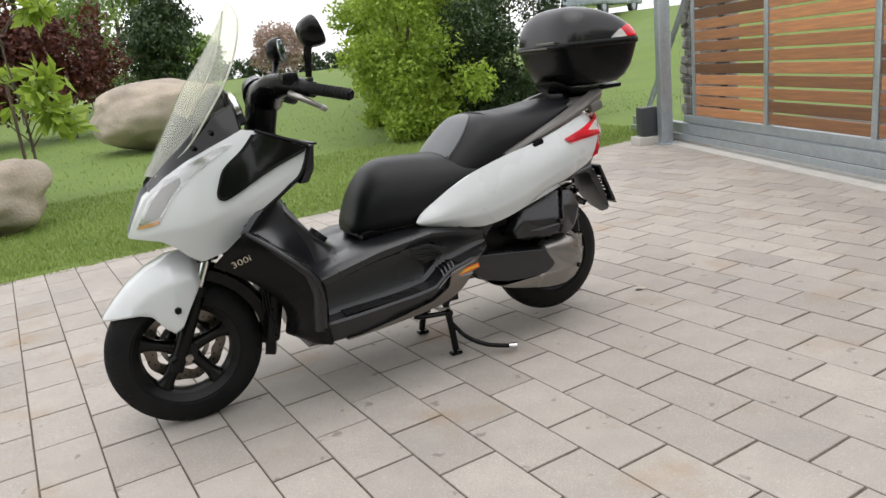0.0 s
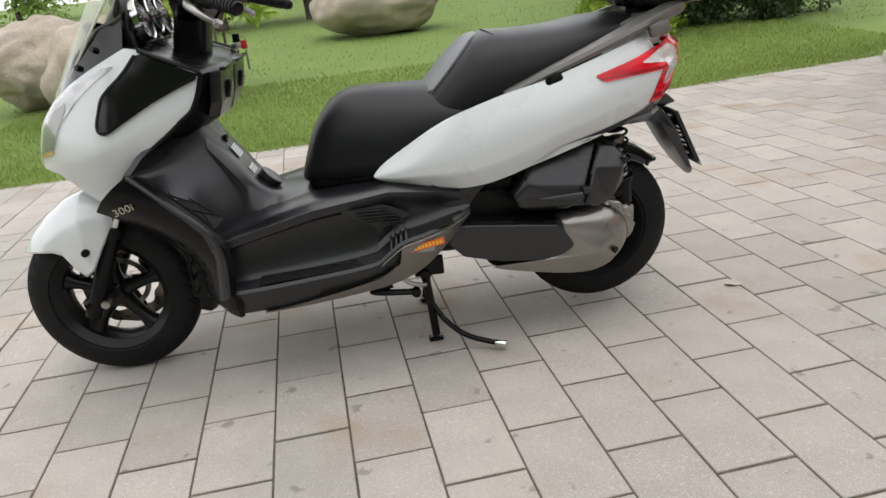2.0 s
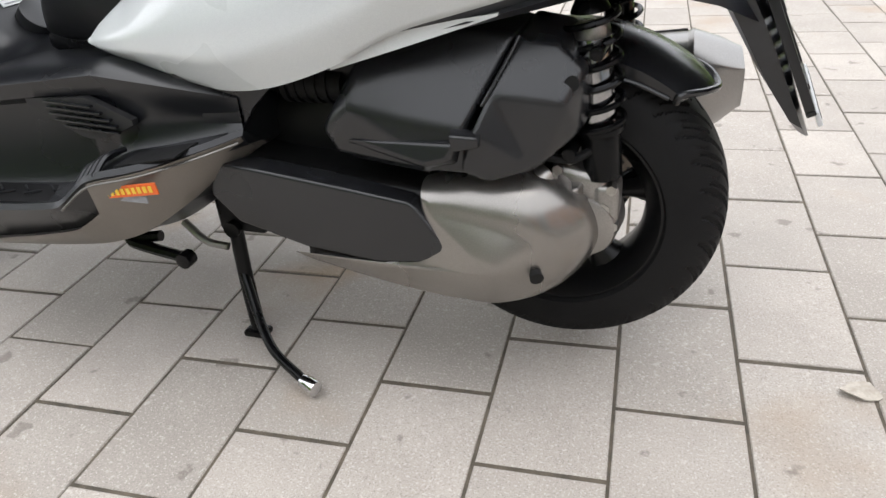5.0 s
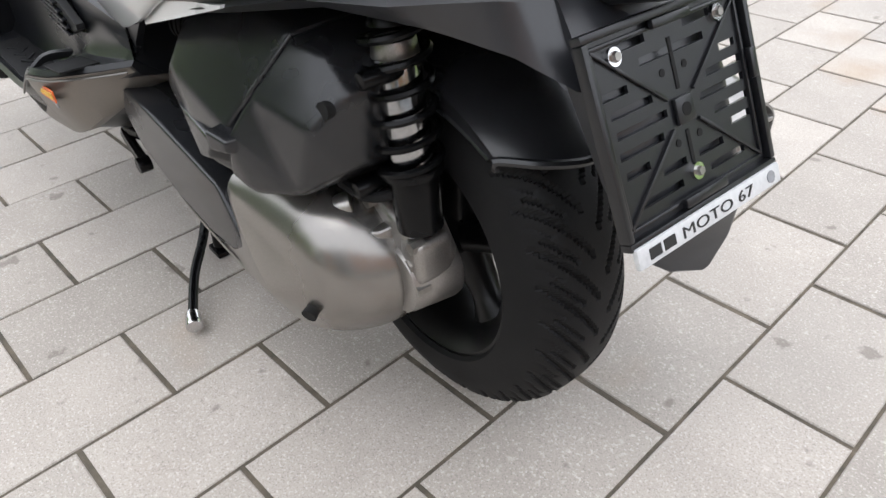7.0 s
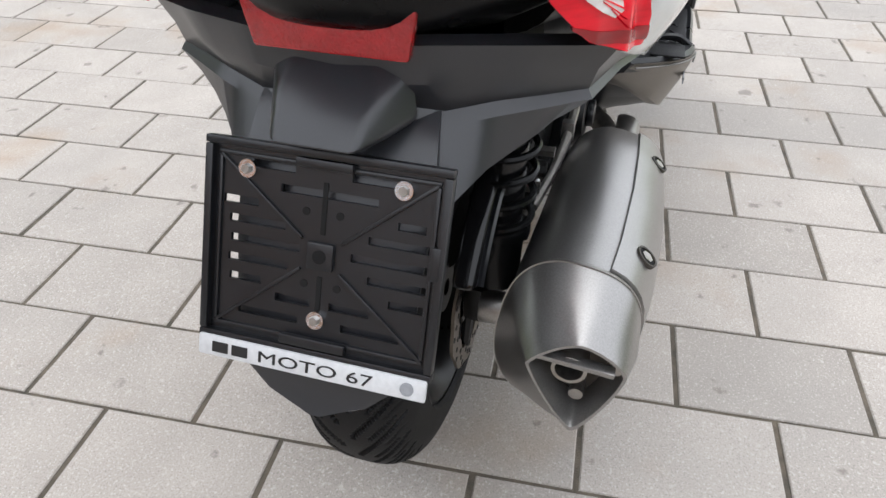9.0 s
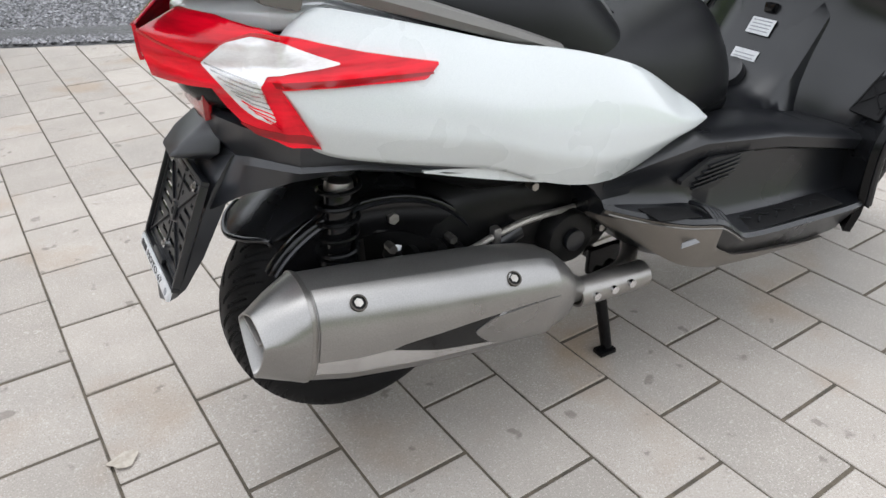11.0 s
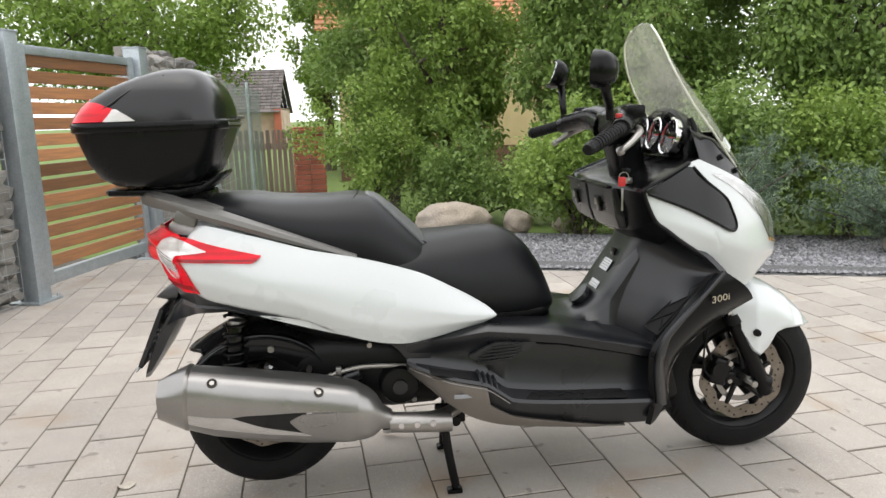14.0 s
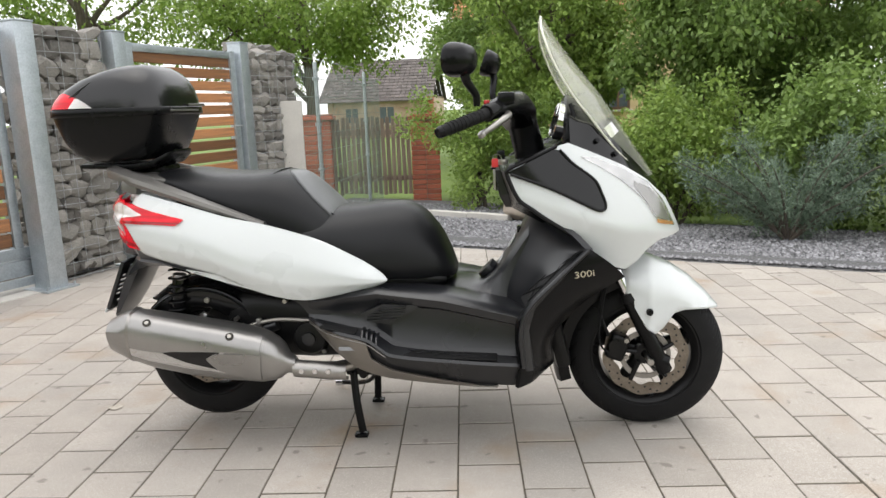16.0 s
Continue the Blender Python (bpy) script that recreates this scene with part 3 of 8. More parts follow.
def brick_pillar(at, label):
    z = land(*at) - 0.05
    t = thing("brick_pillar", label, "pillar", (at[0], at[1], z), 8, group="brick pillars")
    part("core", box(0.43, 0.43, 1.36, (0, 0, 0.68)), M_MORTAR, t)
    me, half = None, None
    for row in range(17):
        for s in range(4):
            for k in range(2):
                long = (s + row) % 2 == 0
                if me is None:
                    ob = part("brick", box(0.222, 0.03, 0.068, edge=0.005, segments=1), M_BRICK, t)
                    me = ob.data
                else:
                    ob = new("brick", me)
                    ob.parent = t
                x = -0.113 + k * 0.228
                ob.matrix_local = Matrix.Rotation(s * math.pi / 2, 4, "Z") @ Matrix.Translation((x + (0.0 if row % 2 else 0.004), -0.212, 0.06 + row * 0.078))
    part("cap_slab", box(0.54, 0.54, 0.06, (0, 0, 1.39), 0.012), M_BRICK, t)
    part("cap_top", box(0.46, 0.46, 0.03, (0, 0, 1.435), 0.01), M_BRICK, t)


brick_pillar((-0.42, 9.4), "red brick gate pillar with a wide cap")
brick_pillar((-2.2, 9.45), "red brick gate pillar with a wide cap")


def picket_gate():
    z = land(-1.3, 9.4)
    g = thing("picket_gate", "old weathered wooden picket gate, closed", "gate", (-1.98, 9.45, z), -1.5)
    rng = random.Random(2)
    me = None
    for i in range(17):
        if me is None:
            ob = part("picket", box(0.06, 0.022, 1.25, edge=0.004, segments=1), M_OLDWOOD, g)
            me = ob.data
        else:
            ob = new("picket", me)
            ob.parent = g
        ob.location, ob.rotation_euler = (0.04 + i * 0.083, -0.03, 0.72 + rng.uniform(-0.02, 0.02)), (0, rng.uniform(-0.015, 0.015), 0)
    for zz in (0.35, 1.1):
        part("rail", box(1.4, 0.04, 0.08, (0.69, 0, zz), 0.005), M_OLDWOOD, g)


picket_gate()


def kerb():
    a, b2 = (-0.9, 6.6), (1.0, 5.45)
    n = 4
    for i in range(n):
        p, q = Vector(a).lerp(Vector(b2), i / n), Vector(a).lerp(Vector(b2), (i + 1) / n)
        m = (p + q) / 2
        t = Matrix.Rotation(math.atan2(q.y - p.y, q.x - p.x), 4, "Z")
        tagged(mesh_object("kerbstone", box((q - p).length - 0.008, 0.1, 0.2, (m.x, m.y, land(m.x, m.y) - 0.02), 0.01, turn=t), M_CONCRETE),
               "pale concrete edging kerb beside the gravel", "kerb", group="edging kerbs")


kerb()


def boulder(at, size, seed, label, turn=0, amount=0.2, sink=0.12, mat=None, freq=1.2):
    b = rough_rock(seed, *size, 5 if max(size) > 0.5 else 4, amount, freq)
    ob = mesh_object("boulder", b, mat or M_BOULDER, sharp=50)
    ob.matrix_world = pose(at[0], at[1], land(*at) + size[2] * (1 - sink), 0, 0, turn)
    return tagged(ob, label, "boulder", group="boulders")


boulder((1.35, 5.6), (0.42, 0.3, 0.2), 3, "low tan boulder at the far edge of the gravel", 10)
boulder((2.06, 5.65), (0.16, 0.15, 0.14), 4, "small tan boulder beside the gravel")
boulder((2.6, 5.6), (0.16, 0.14, 0.11), 5, "small grey boulder beside the gravel")
boulder((4.6, 3.0), (0.2, 0.15, 0.12), 6, "small tan boulder under the shrubs")
boulder((0.3, -10.5), (1.12, 0.85, 0.60), 14, "huge rounded pale granite boulder on the lawn", 8, 0.14, 0.1)
boulder((2.5, -4.78), (0.46, 0.40, 0.36), 12, "pale broken granite boulder on the lawn", 20, 0.3)
boulder((3.15, -5.3), (0.5, 0.45, 0.48), 17, "brown granite boulder on the lawn", -15, 0.25)
boulder((4.0, -6.3), (0.7, 0.55, 0.5), 19, "grey granite boulder behind others on the lawn", 40, 0.25)
boulder((3.1, -7.2), (0.52, 0.45, 0.42), 23, "reddish small boulder on the lawn", 40, 0.25)


# ---- planting behind the gravel ----
def shrub(name, label, at, size, leaves, leaf, seed, count=30, category="shrub", stems=7, droop=0.2, small=(0.3, 0.6)):
    t = thing(name, label, category, (at[0], at[1], land(at[0], at[1])))
    rng = np.random.default_rng(seed)
    c, r = clumps(seed, (0, 0, size[2] * 0.95), size, count, small, 0.35)
    c[:, 2] = np.maximum(c[:, 2], 0.12)
    b = None
    for i in range(stems):
        e = c[rng.integers(len(c))]
        b = tube([(rng.uniform(-0.1, 0.1), rng.uniform(-0.1, 0.1), -0.05), (e[0] * 0.4, e[1] * 0.4, e[2] * 0.6), tuple(e)], (0.025, 0.006), 8, 5, bm=b)
    tagged(part("brushwood", b, M_BARK, t), kind="stuff")
    leaf_cloud("foliage", c, r, leaves, *leaf, parent=t, seed=seed, droop=droop)
    return t


for i, (x, y, sx, sz, n) in enumerate(((0.55, 7.6, 0.95, 1.05, 11000), (1.7, 6.9, 1.0, 0.75, 11000), (2.7, 5.2, 0.8, 0.75, 12000), (3.8, 4.7, 0.85, 0.75, 12000), (4.9, 4.2, 0.9, 0.8, 11000),
                                       (6.1, 3.7, 0.95, 0.85, 9000), (7.5, 3.1, 1.0, 0.9, 8000), (3.2, 6.6, 1.1, 0.95, 9000), (9.2, 2.4, 1.1, 1.0, 6000))):
    shrub("shrub", "dense green leafy shrub behind the gravel", (x, y), (sx, 0.7, sz), n, (0.055, M_LEAF if i % 2 else M_LEAF_L), 50 + i)
for i, (x, y, h, s, n, m) in enumerate(((0.9, 10.0, 5.6, (1.4, 1.2, 2.2), 20000, M_LEAF), (3.7, 6.9, 5.6, (1.5, 1.2, 2.2), 30000, M_LEAF), (5.9, 5.9, 5.6, (1.5, 1.3, 2.2), 28000, M_LEAF),
                                        (8.2, 4.8, 5.6, (1.7, 1.5, 2.3), 24000, M_LEAF), (1.6, 8.3, 4.6, (1.0, 0.9, 1.7), 16000, M_LEAF_L),
                                        (6.6, 11.0, 7.5, (2.6, 1.8, 3.0), 18000, M_LEAF_L), (1.6, 14.0, 7.0, (1.8, 1.6, 2.7), 12000, M_LEAF_L), (4.9, 9.6, 6.5, (1.8, 1.5, 2.6), 20000, M_LEAF), (8.6, 8.2, 6.5, (2.2, 1.6, 2.6), 18000, M_LEAF_L))):
    tree("tree", "tall leafy green tree with hanging branches behind the gravel", (x, y, land(x, y)), h, (0, 0, h * 0.53), s, int(n * 1.7), (0.075, m), 80 + i, 0.11, droop=1.0, count=60, small=(0.2, 0.42))
for i, (x, y, h, s, n) in enumerate(((-4.5, 17.0, 7.5, (3.6, 2.2, 2.4), 22000), (-9.5, 15.0, 8.0, (3.4, 2.4, 2.6), 16000), (-8.0, 24.0, 9.0, (4.0, 3, 3.2), 12000), (-0.6, 22.0, 6.0, (1.2, 1.1, 2.2), 12000))):
    tree("tree", "broad light green tree beyond the fence", (x, y, land(x, y)), h, (0, 0, h * 0.62), s, n, (0.13, M_LEAF_L), 120 + i, 0.2, count=55, droop=0.6, small=(0.2, 0.4))


def juniper(at, seed, reach, n, label):
    """Feathery arching branches with short needles."""
    t = thing("juniper", label, "juniper", (at[0], at[1], land(*at)))
    rng = np.random.default_rng(seed)
    b, c, r = None, [], []
    for i in range(n):
        a, up = rng.uniform(0, 6.28), rng.uniform(0.25, 1.05)
        d = Vector((math.cos(a), math.sin(a) * 0.7, 0)) * reach * rng.uniform(0.5, 1.0)
        pts = [(0, 0, 0), tuple(d * 0.45 + Vector((0, 0, up * 0.6 * reach))), tuple(d + Vector((0, 0, up * reach)))]
        part("branch", tube(pts, (0.016, 0.003), 10, 5), M_BARK, t)
        for p in curve(pts, 26)[6:]:
            for _ in range(3):
                c.append(p + rng.normal(0, 0.045, 3))
                r.append((0.05, 0.05, 0.04))
    leaf_cloud("needles", c, r, len(c) * 12, 0.045, M_NEEDLE, parent=t, seed=seed, droop=-0.3, aspect=0.16)


juniper((3.3, 3.75), 5, 0.95, 26, "grey-green arching juniper beside the gravel")
juniper((4.7, 3.1), 6, 0.9, 22, "grey-green arching juniper beside the gravel")


# ---- houses ----
def window_unit(house, at, w, h, mat_frame=M_WHITE_P):
    f = part("window", box(w, 0.06, h, at, 0.01), mat_frame, house)
    part("pane", box(w - 0.14, 0.02, h - 0.14, (at[0], at[1] - 0.032, at[2])), M_PANE, f)
    part("sill", box(w + 0.12, 0.16, 0.05, (at[0], at[1] - 0.06, at[2] - h / 2 - 0.03), 0.01), M_CONCRETE, f)
    part("mullion", box(0.05, 0.03, h - 0.1, (at[0], at[1] - 0.04, at[2])), mat_frame, f)


def roof_slab(house, name, x0, x1, y0, z0, y1, z1, mat, rows=16, cols=26):
    """Rows of lapped tiles on a pitched slope."""
    verts, faces = [], []
    for j in range(rows):
        for i in range(cols):
            u0, u1, v0, v1 = i / cols, (i + 0.93) / cols, j / rows, (j + 1.12) / rows
            k = len(verts)
            for u, v, lift in ((u0, v0, 0.06), (u1, v0, 0.06), (u1, v1, 0.01), (u0, v1, 0.01)):
                verts.append((x0 + (x1 - x0) * u, y0 + (y1 - y0) * v, z0 + (z1 - z0) * v + lift))
            verts += [(p[0], p[1], p[2] - 0.05) for p in verts[k:k + 4]]
            faces += [(k, k + 1, k + 2, k + 3), (k + 4, k + 5, k + 1, k), (k + 5, k + 6, k + 2, k + 1), (k + 7, k + 4, k, k + 3)]
    ob = raw_object(name, verts, faces, mat, house)
    return ob


def yellow_house():
    h = thing("house", "pale yellow plastered house with an orange tiled roof behind the trees", "house", (3.2, 17.6, -0.6))
    part("wall", box(9, 6, 4.2, (1.2, 3, 2.0), 0.02), M_HOUSE_Y, h)
    part("plinth", box(9.1, 6.1, 0.9, (1.2, 3, 0.4), 0.02), M_BROWN_P, h)
    window_unit(h, (0.5, -0.01, 1.85), 0.62, 0.75, M_BROWN_P)
    window_unit(h, (-0.35, -0.01, 1.45), 0.5, 0.42, M_BROWN_P)
    window_unit(h, (2.6, -0.01, 1.9), 0.7, 0.9)
    window_unit(h, (4.6, -0.01, 1.9), 0.7, 0.9)
    roof_slab(h, "roof", -3.8, 6.2, -0.5, 3.9, 3.1, 6.4, M_TILE_O)
    roof_slab(h, "roof", -3.8, 6.2, 6.5, 3.9, 3.1, 6.4, M_TILE_O)


yellow_house()


def old_barn():
    h = thing("barn", "old brick and plaster barn with a grey tiled roof", "barn", (-7.6, 42, -0.6))
    part("wall", box(6.4, 8, 2.5, (0.1, 4, 1.25), 0.03), M_PLASTER, h)
    part("gable", prism([(-3.1, 2.4), (3.3, 2.4), (3.3, 2.5), (-3.1, 2.5)], 0.0, 8.0), M_PLASTER, h)
    window_unit(h, (0.6, -0.02, 1.4), 1.0, 1.1, M_PLASTER)
    window_unit(h, (-1.6, -0.02, 1.4), 0.9, 1.0, M_PLASTER)
    roof_slab(h, "roof", -3.6, 3.5, -0.4, 2.2, 4, 4.9, M_TILE_D, 14, 24)
    roof_slab(h, "roof", -3.6, 3.5, 8.4, 2.2, 4, 4.9, M_TILE_D, 14, 24)
    part("brick_pier", box(0.4, 0.3, 2.4, (3.3, -0.1, 1.2), 0.02), M_BRICK, h)


old_barn()


# ---- garden side ----
def hedge(name, label, at, turn, length, width, height, leaves, leaf, seed):
    t = thing(name, label, "hedge", (at[0], at[1], land(*at)), turn)
    rng = np.random.default_rng(seed)
    n = int(length * 7 * width * height)
    c = np.stack([rng.uniform(0, length, n), rng.normal(0, width * 0.32, n), np.abs(rng.uniform(0.05, 1, n)) * height * 0.92], 1)
    r = rng.uniform(0.22, 0.42, (n, 3))
    b = None
    for i in range(int(min(length, 8) * 2)):
        x = rng.uniform(0, length)
        b = tube([(x, 0, -0.1), (x + 0.05, 0.05, height * 0.4), (x + rng.uniform(-0.2, 0.2), rng.uniform(-0.2, 0.2), height * 0.85)], (0.03, 0.006), 8, 5, bm=b)
    tagged(part("brushwood", b, M_BARK, t), kind="stuff")
    leaf_cloud("foliage", c, r, leaves, *leaf, parent=t, seed=seed, droop=0.1)


hedge("hedge", "tall bright green leafy hedge across the lawn", (-2.35, -6.4), -116, 6, 1.4, 2.3, 95000, (0.07, M_LEAF_Y), 31)
hedge("hedge", "long bright green hedge running up the lawn", (-5.1, -12.0), -114, 26, 1.6, 2.4, 44000, (0.15, M_LEAF_Y), 34)
hedge("hedge", "dark green clipped hedge behind the bright one", (-3.3, -7.5), 178, 2.2, 1.4, 2.6, 34000, (0.06, M_LEAF_D), 32)
hedge("hedge", "long low far hedge at the top of the lawn", (-32, -58), -20, 34, 2, 1.6, 14000, (0.3, M_LEAF_D), 33)
for i, (x, y, h, s, n, m, nm) in enumerate(((3.6, -15.0, 3.4, (2.0, 1.4, 1.3), 18000, M_LEAF_R, "red-leaved spreading shrub tree on the lawn"),
                                            (1.7, -15.5, 3.0, (1.4, 1.2, 1.1), 10000, M_LEAF_R, "red-leaved spreading shrub tree on the lawn"),
                                            (-0.9, -19.0, 3.6, (0.95, 0.9, 1.5), 9000, M_LEAF_D, "dark weeping purple beech on the lawn"),
                                            (-0.3, -24.0, 4.6, (1.8, 1.4, 2.0), 9000, M_LEAF, "dense green conifer-like tree on the lawn"),
                                            (2.6, -29.0, 7.5, (3.0, 2.2, 2.6), 10000, M_LEAF, "light green tree behind the red shrubs"),
                                            (8.5, -24.0, 5.5, (3.0, 2.4, 2.2), 10000, M_LEAF_L, "broad green tree beyond the lawn"),
                                            (-3.4, -30.0, 2.6, (1.3, 1.2, 1.0), 5000, M_LEAF, "round green shrub far up the lawn"),
                                            (-11.7, -47.0, 3.6, (1.9, 1.6, 1.5), 6000, M_LEAF_P, "pinkish blossoming tree far up the lawn"),
                                            (-26.0, -46.0, 7.0, (3.0, 2.4, 3.0), 8000, M_LEAF, "tall green tree at the top of the lawn"),
                                            (14.0, -30.0, 4.0, (3.0, 2.4, 1.8), 6000, M_LEAF_L, "broad green tree beyond the lawn"))):
    tree("tree", nm, (x, y, land(x, y)), h, (0, 0, h * 0.55), s, n, (0.12 if y > -25 else 0.2, m), 200 + i, 0.12, count=40, droop=0.8 if m is M_LEAF_D else 0.3)
for i, (x, y, s) in enumerate(((4.6, -9.6, 0.4), (6.2, -12.0, 0.55), (3.9, -12.5, 0.5), (8.0, -13.0, 0.6))):
    shrub("shrub", "small clipped green garden shrub on the lawn", (x, y), (s, s, s * 0.8), 4000, (0.05, M_LEAF if i % 2 else M_LEAF_D), 240 + i, 20)


def sapling():
    t = thing("sapling", "young chestnut sapling tied to a thin stake on the lawn", "sapling", (2.12, -6.0, land(2.12, -6.0)))
    t.scale = (1.35, 1.35, 1.35)
    part("stake", rod((0.05, 0, -0.1), (0.05, 0, 0.95), 0.012, seg=8), M_OLDWOOD, t)
    b = tube([(0, 0, -0.05), (-0.02, 0.01, 0.6), (0.02, 0, 1.2), (0.0, 0, 1.55)], (0.013, 0.005), 12, 7)
    rng = np.random.default_rng(77)
    c, r = [], []
    for i in range(16):
        z, a = rng.uniform(0.5, 1.6), rng.uniform(0, 6.28)
        e = np.array((math.cos(a) * 0.3, math.sin(a) * 0.3, z + 0.08)) * (1, 1, 1)
        part("twig", tube([(0, 0, z - 0.08), tuple(e * (0.5, 0.5, 1)), tuple(e)], (0.005, 0.003), 6, 5), M_BARK, t)
        c.append(e)
        r.append((0.11, 0.11, 0.05))
    part("stem", b, M_BARK, t)
    leaf_cloud("foliage", c, r, 520, 0.13, M_LEAF_Y, parent=t, seed=5, droop=0.5, aspect=0.45)


sapling()


def parked_car():
    """A far parked car behind the gate, seen in part."""
    t = thing("car", "silver-blue parked car beyond the gate", "car", (-20.6, -24.5, land(-20.6, -24.5) + 0.02), 20)
    prof = [(-2.1, 0.35), (-2.12, 0.8), (-1.9, 0.95), (-1.3, 1.0), (-0.7, 1.42), (0.9, 1.45), (1.6, 1.05), (2.1, 0.9), (2.12, 0.4)]
    part("body", prism(prof, -0.85, 0.85, 0.08, 3), M_CARPAINT, t)
    part("window", prism([(-1.1, 1.03), (-0.65, 1.36), (0.85, 1.38), (1.35, 1.05)], -0.86, 0.86, 0.01), M_PANE, t)
    for x in (-1.3, 1.3):
        for y in (-0.75, 0.75):
            w = part("wheel", lathe([(0.31, -0.1), (0.31, 0.1), (0.2, 0.1), (0.2, -0.1)], 24, "y", (x, y, 0.31)), M_DARKBOX, t)
            part("rim", lathe([(0.2, -0.07), (0.2, 0.07), (0.02, 0.08), (0.02, -0.08)], 20, "y", (x, y, 0.31)), M_ZINC, w)


parked_car()

# ---- scooter: materials ----
M_WHITE = material("white_paint", (0.58, 0.605, 0.61), (0.573, 0.598, 0.603), rough=0.28, coat=1.0, scale=3, bump=0.0, fine=900, fine_bump=0.01, rough_vary=0.04)
M_BLACKPL = material("black_plastic", (0.0042, 0.0044, 0.0049), (0.003, 0.0031, 0.0035), rough=0.26, scale=6, bump=0.02, fine=900, fine_bump=0.06, dist=0.0006)
M_GREYPL = material("grained_plastic", (0.0085, 0.0092, 0.0112), (0.0065, 0.007, 0.0086), rough=0.30, scale=6, bump=0.02, fine=1000, fine_bump=0.12, dist=0.0006)
M_GLOSS = material("gloss_black", (0.005, 0.005, 0.0055), rough=0.15, coat=0.15, bump=0.0, fine_bump=0.0, rough_vary=0.04)
M_SEAT = material("seat_vinyl", (0.0075, 0.0079, 0.0092), (0.0058, 0.0061, 0.007), rough=0.38, scale=5, bump=0.03, fine=700, fine_bump=0.22, dist=0.0008)
M_COWL = material("grey_cowl_plastic", (0.021, 0.022, 0.026), (0.017, 0.018, 0.021), rough=0.31, scale=6, bump=0.02, fine=1000, fine_bump=0.1, dist=0.0006)
M_LID = material("semi_gloss_black", (0.008, 0.008, 0.009), rough=0.2, scale=6, bump=0.01, fine=900, fine_bump=0.06, dist=0.0006)
M_POLISH = material("polished_steel", (0.62, 0.615, 0.61), (0.56, 0.555, 0.55), rough=0.22, metal=0.9, scale=6, bump=0.0, fine=600, fine_bump=0.03)
# Darker red, for shade painted on the lens facets.
M_RED_D = material("shaded_red_lens", (0.30, 0.0, 0.005), (0.18, 0.0, 0.003), rough=0.08, coat=0.1, scale=60, bump=0.2, stretch=(0.12, 0.12, 1.0))
M_SOOT = material("sooty_steel", (0.075, 0.065, 0.055), (0.04, 0.036, 0.03), rough=0.55, metal=0.5, scale=40)
# Near black that paints the shade inside slots, wells and holes.
M_VOID = material("slot_and_hole_shade", (0.002, 0.002, 0.002), rough=0.9, bump=0.0, fine_bump=0.0)
# Satin vinyl, paler than the seat because the sky's reflection is in its colour.
M_PAD = material("sky_sheen_pad_vinyl", (0.12, 0.123, 0.13), (0.10, 0.103, 0.108), rough=0.36, scale=5, bump=0.03, fine=700, fine_bump=0.15, dist=0.0008)
M_BRONZE = material("bronze_silver_paint", (0.21, 0.19, 0.168), (0.17, 0.155, 0.138), rough=0.38, metal=0.55, scale=6, bump=0.0, fine=900, fine_bump=0.03)
M_RAIL = material("grey_rail_paint", (0.17, 0.163, 0.153), (0.145, 0.14, 0.13), rough=0.4, metal=0.5, scale=6, bump=0.0, fine=900, fine_bump=0.03)
M_ALU = material("cast_aluminium", (0.36, 0.345, 0.33), (0.27, 0.26, 0.245), rough=0.36, metal=0.9, scale=14, bump=0.03, fine=500, fine_bump=0.12, dist=0.001)
M_COVER = material("satin_cover", (0.29, 0.275, 0.258), (0.25, 0.238, 0.222), rough=0.27, metal=0.85, scale=5, bump=0.0, fine=900, fine_bump=0.03, dist=0.0004)
M_AIRBOX = material("moulded_black", (0.015, 0.0157, 0.0175), (0.012, 0.0125, 0.014), rough=0.27, scale=6, bump=0.02, fine=1100, fine_bump=0.12, dist=0.0004)
M_MUFFLER = material("satin_muffler", (0.33, 0.322, 0.312), (0.27, 0.263, 0.255), rough=0.30, metal=0.85, scale=5, bump=0.0, fine=600, fine_bump=0.04, stretch=(1, 1, 1))
M_CHROME = material("chrome", (0.75, 0.75, 0.76), rough=0.12, metal=1.0, bump=0.0, fine_bump=0.0, rough_vary=0.05)
# Bright metal in place of gloss black, for the sky mirrored in the left damper.
M_DAMPER = material("damper_sky_sheen", (0.42, 0.42, 0.43), rough=0.14, metal=1.0, bump=0.0, fine_bump=0.0, rough_vary=0.05)
M_STEEL = material("steel", (0.45, 0.44, 0.42), (0.30, 0.28, 0.25), rough=0.35, metal=0.95, scale=30, bump=0.02)
M_RUBBER = material("tyre_rubber", (0.008, 0.008, 0.0086), (0.012, 0.012, 0.0123), rough=0.56, scale=9, bump=0.03, fine=400, fine_bump=0.1)
M_RIM = material("black_rim", (0.007, 0.007, 0.0075), rough=0.3, scale=9, bump=0.0)
M_DISC = material("brake_disc", (0.25, 0.22, 0.185), (0.17, 0.145, 0.12), rough=0.35, metal=0.9, scale=25, bump=0.02)
# Level bands of lighter and darker red imitate the glow inside the lens.
M_RED = material("red_lens", (0.86, 0.002, 0.02), (0.42, 0.0, 0.008), rough=0.07, coat=0.1, scale=60, bump=0.25, fine=300, fine_bump=0.05, stretch=(0.12, 0.12, 1.0), mix=0.45)
M_REDGLASS = material("red_reflector", (0.42, 0.004, 0.008), rough=0.18, coat=0.8, scale=60, fine=420, fine_bump=0.8)
M_CLEAR = material("clear_lens", (0.82, 0.82, 0.82), (0.62, 0.58, 0.58), rough=0.12, metal=0.15, coat=1.0, scale=25, bump=0.15, stretch=(1, 1, 3))
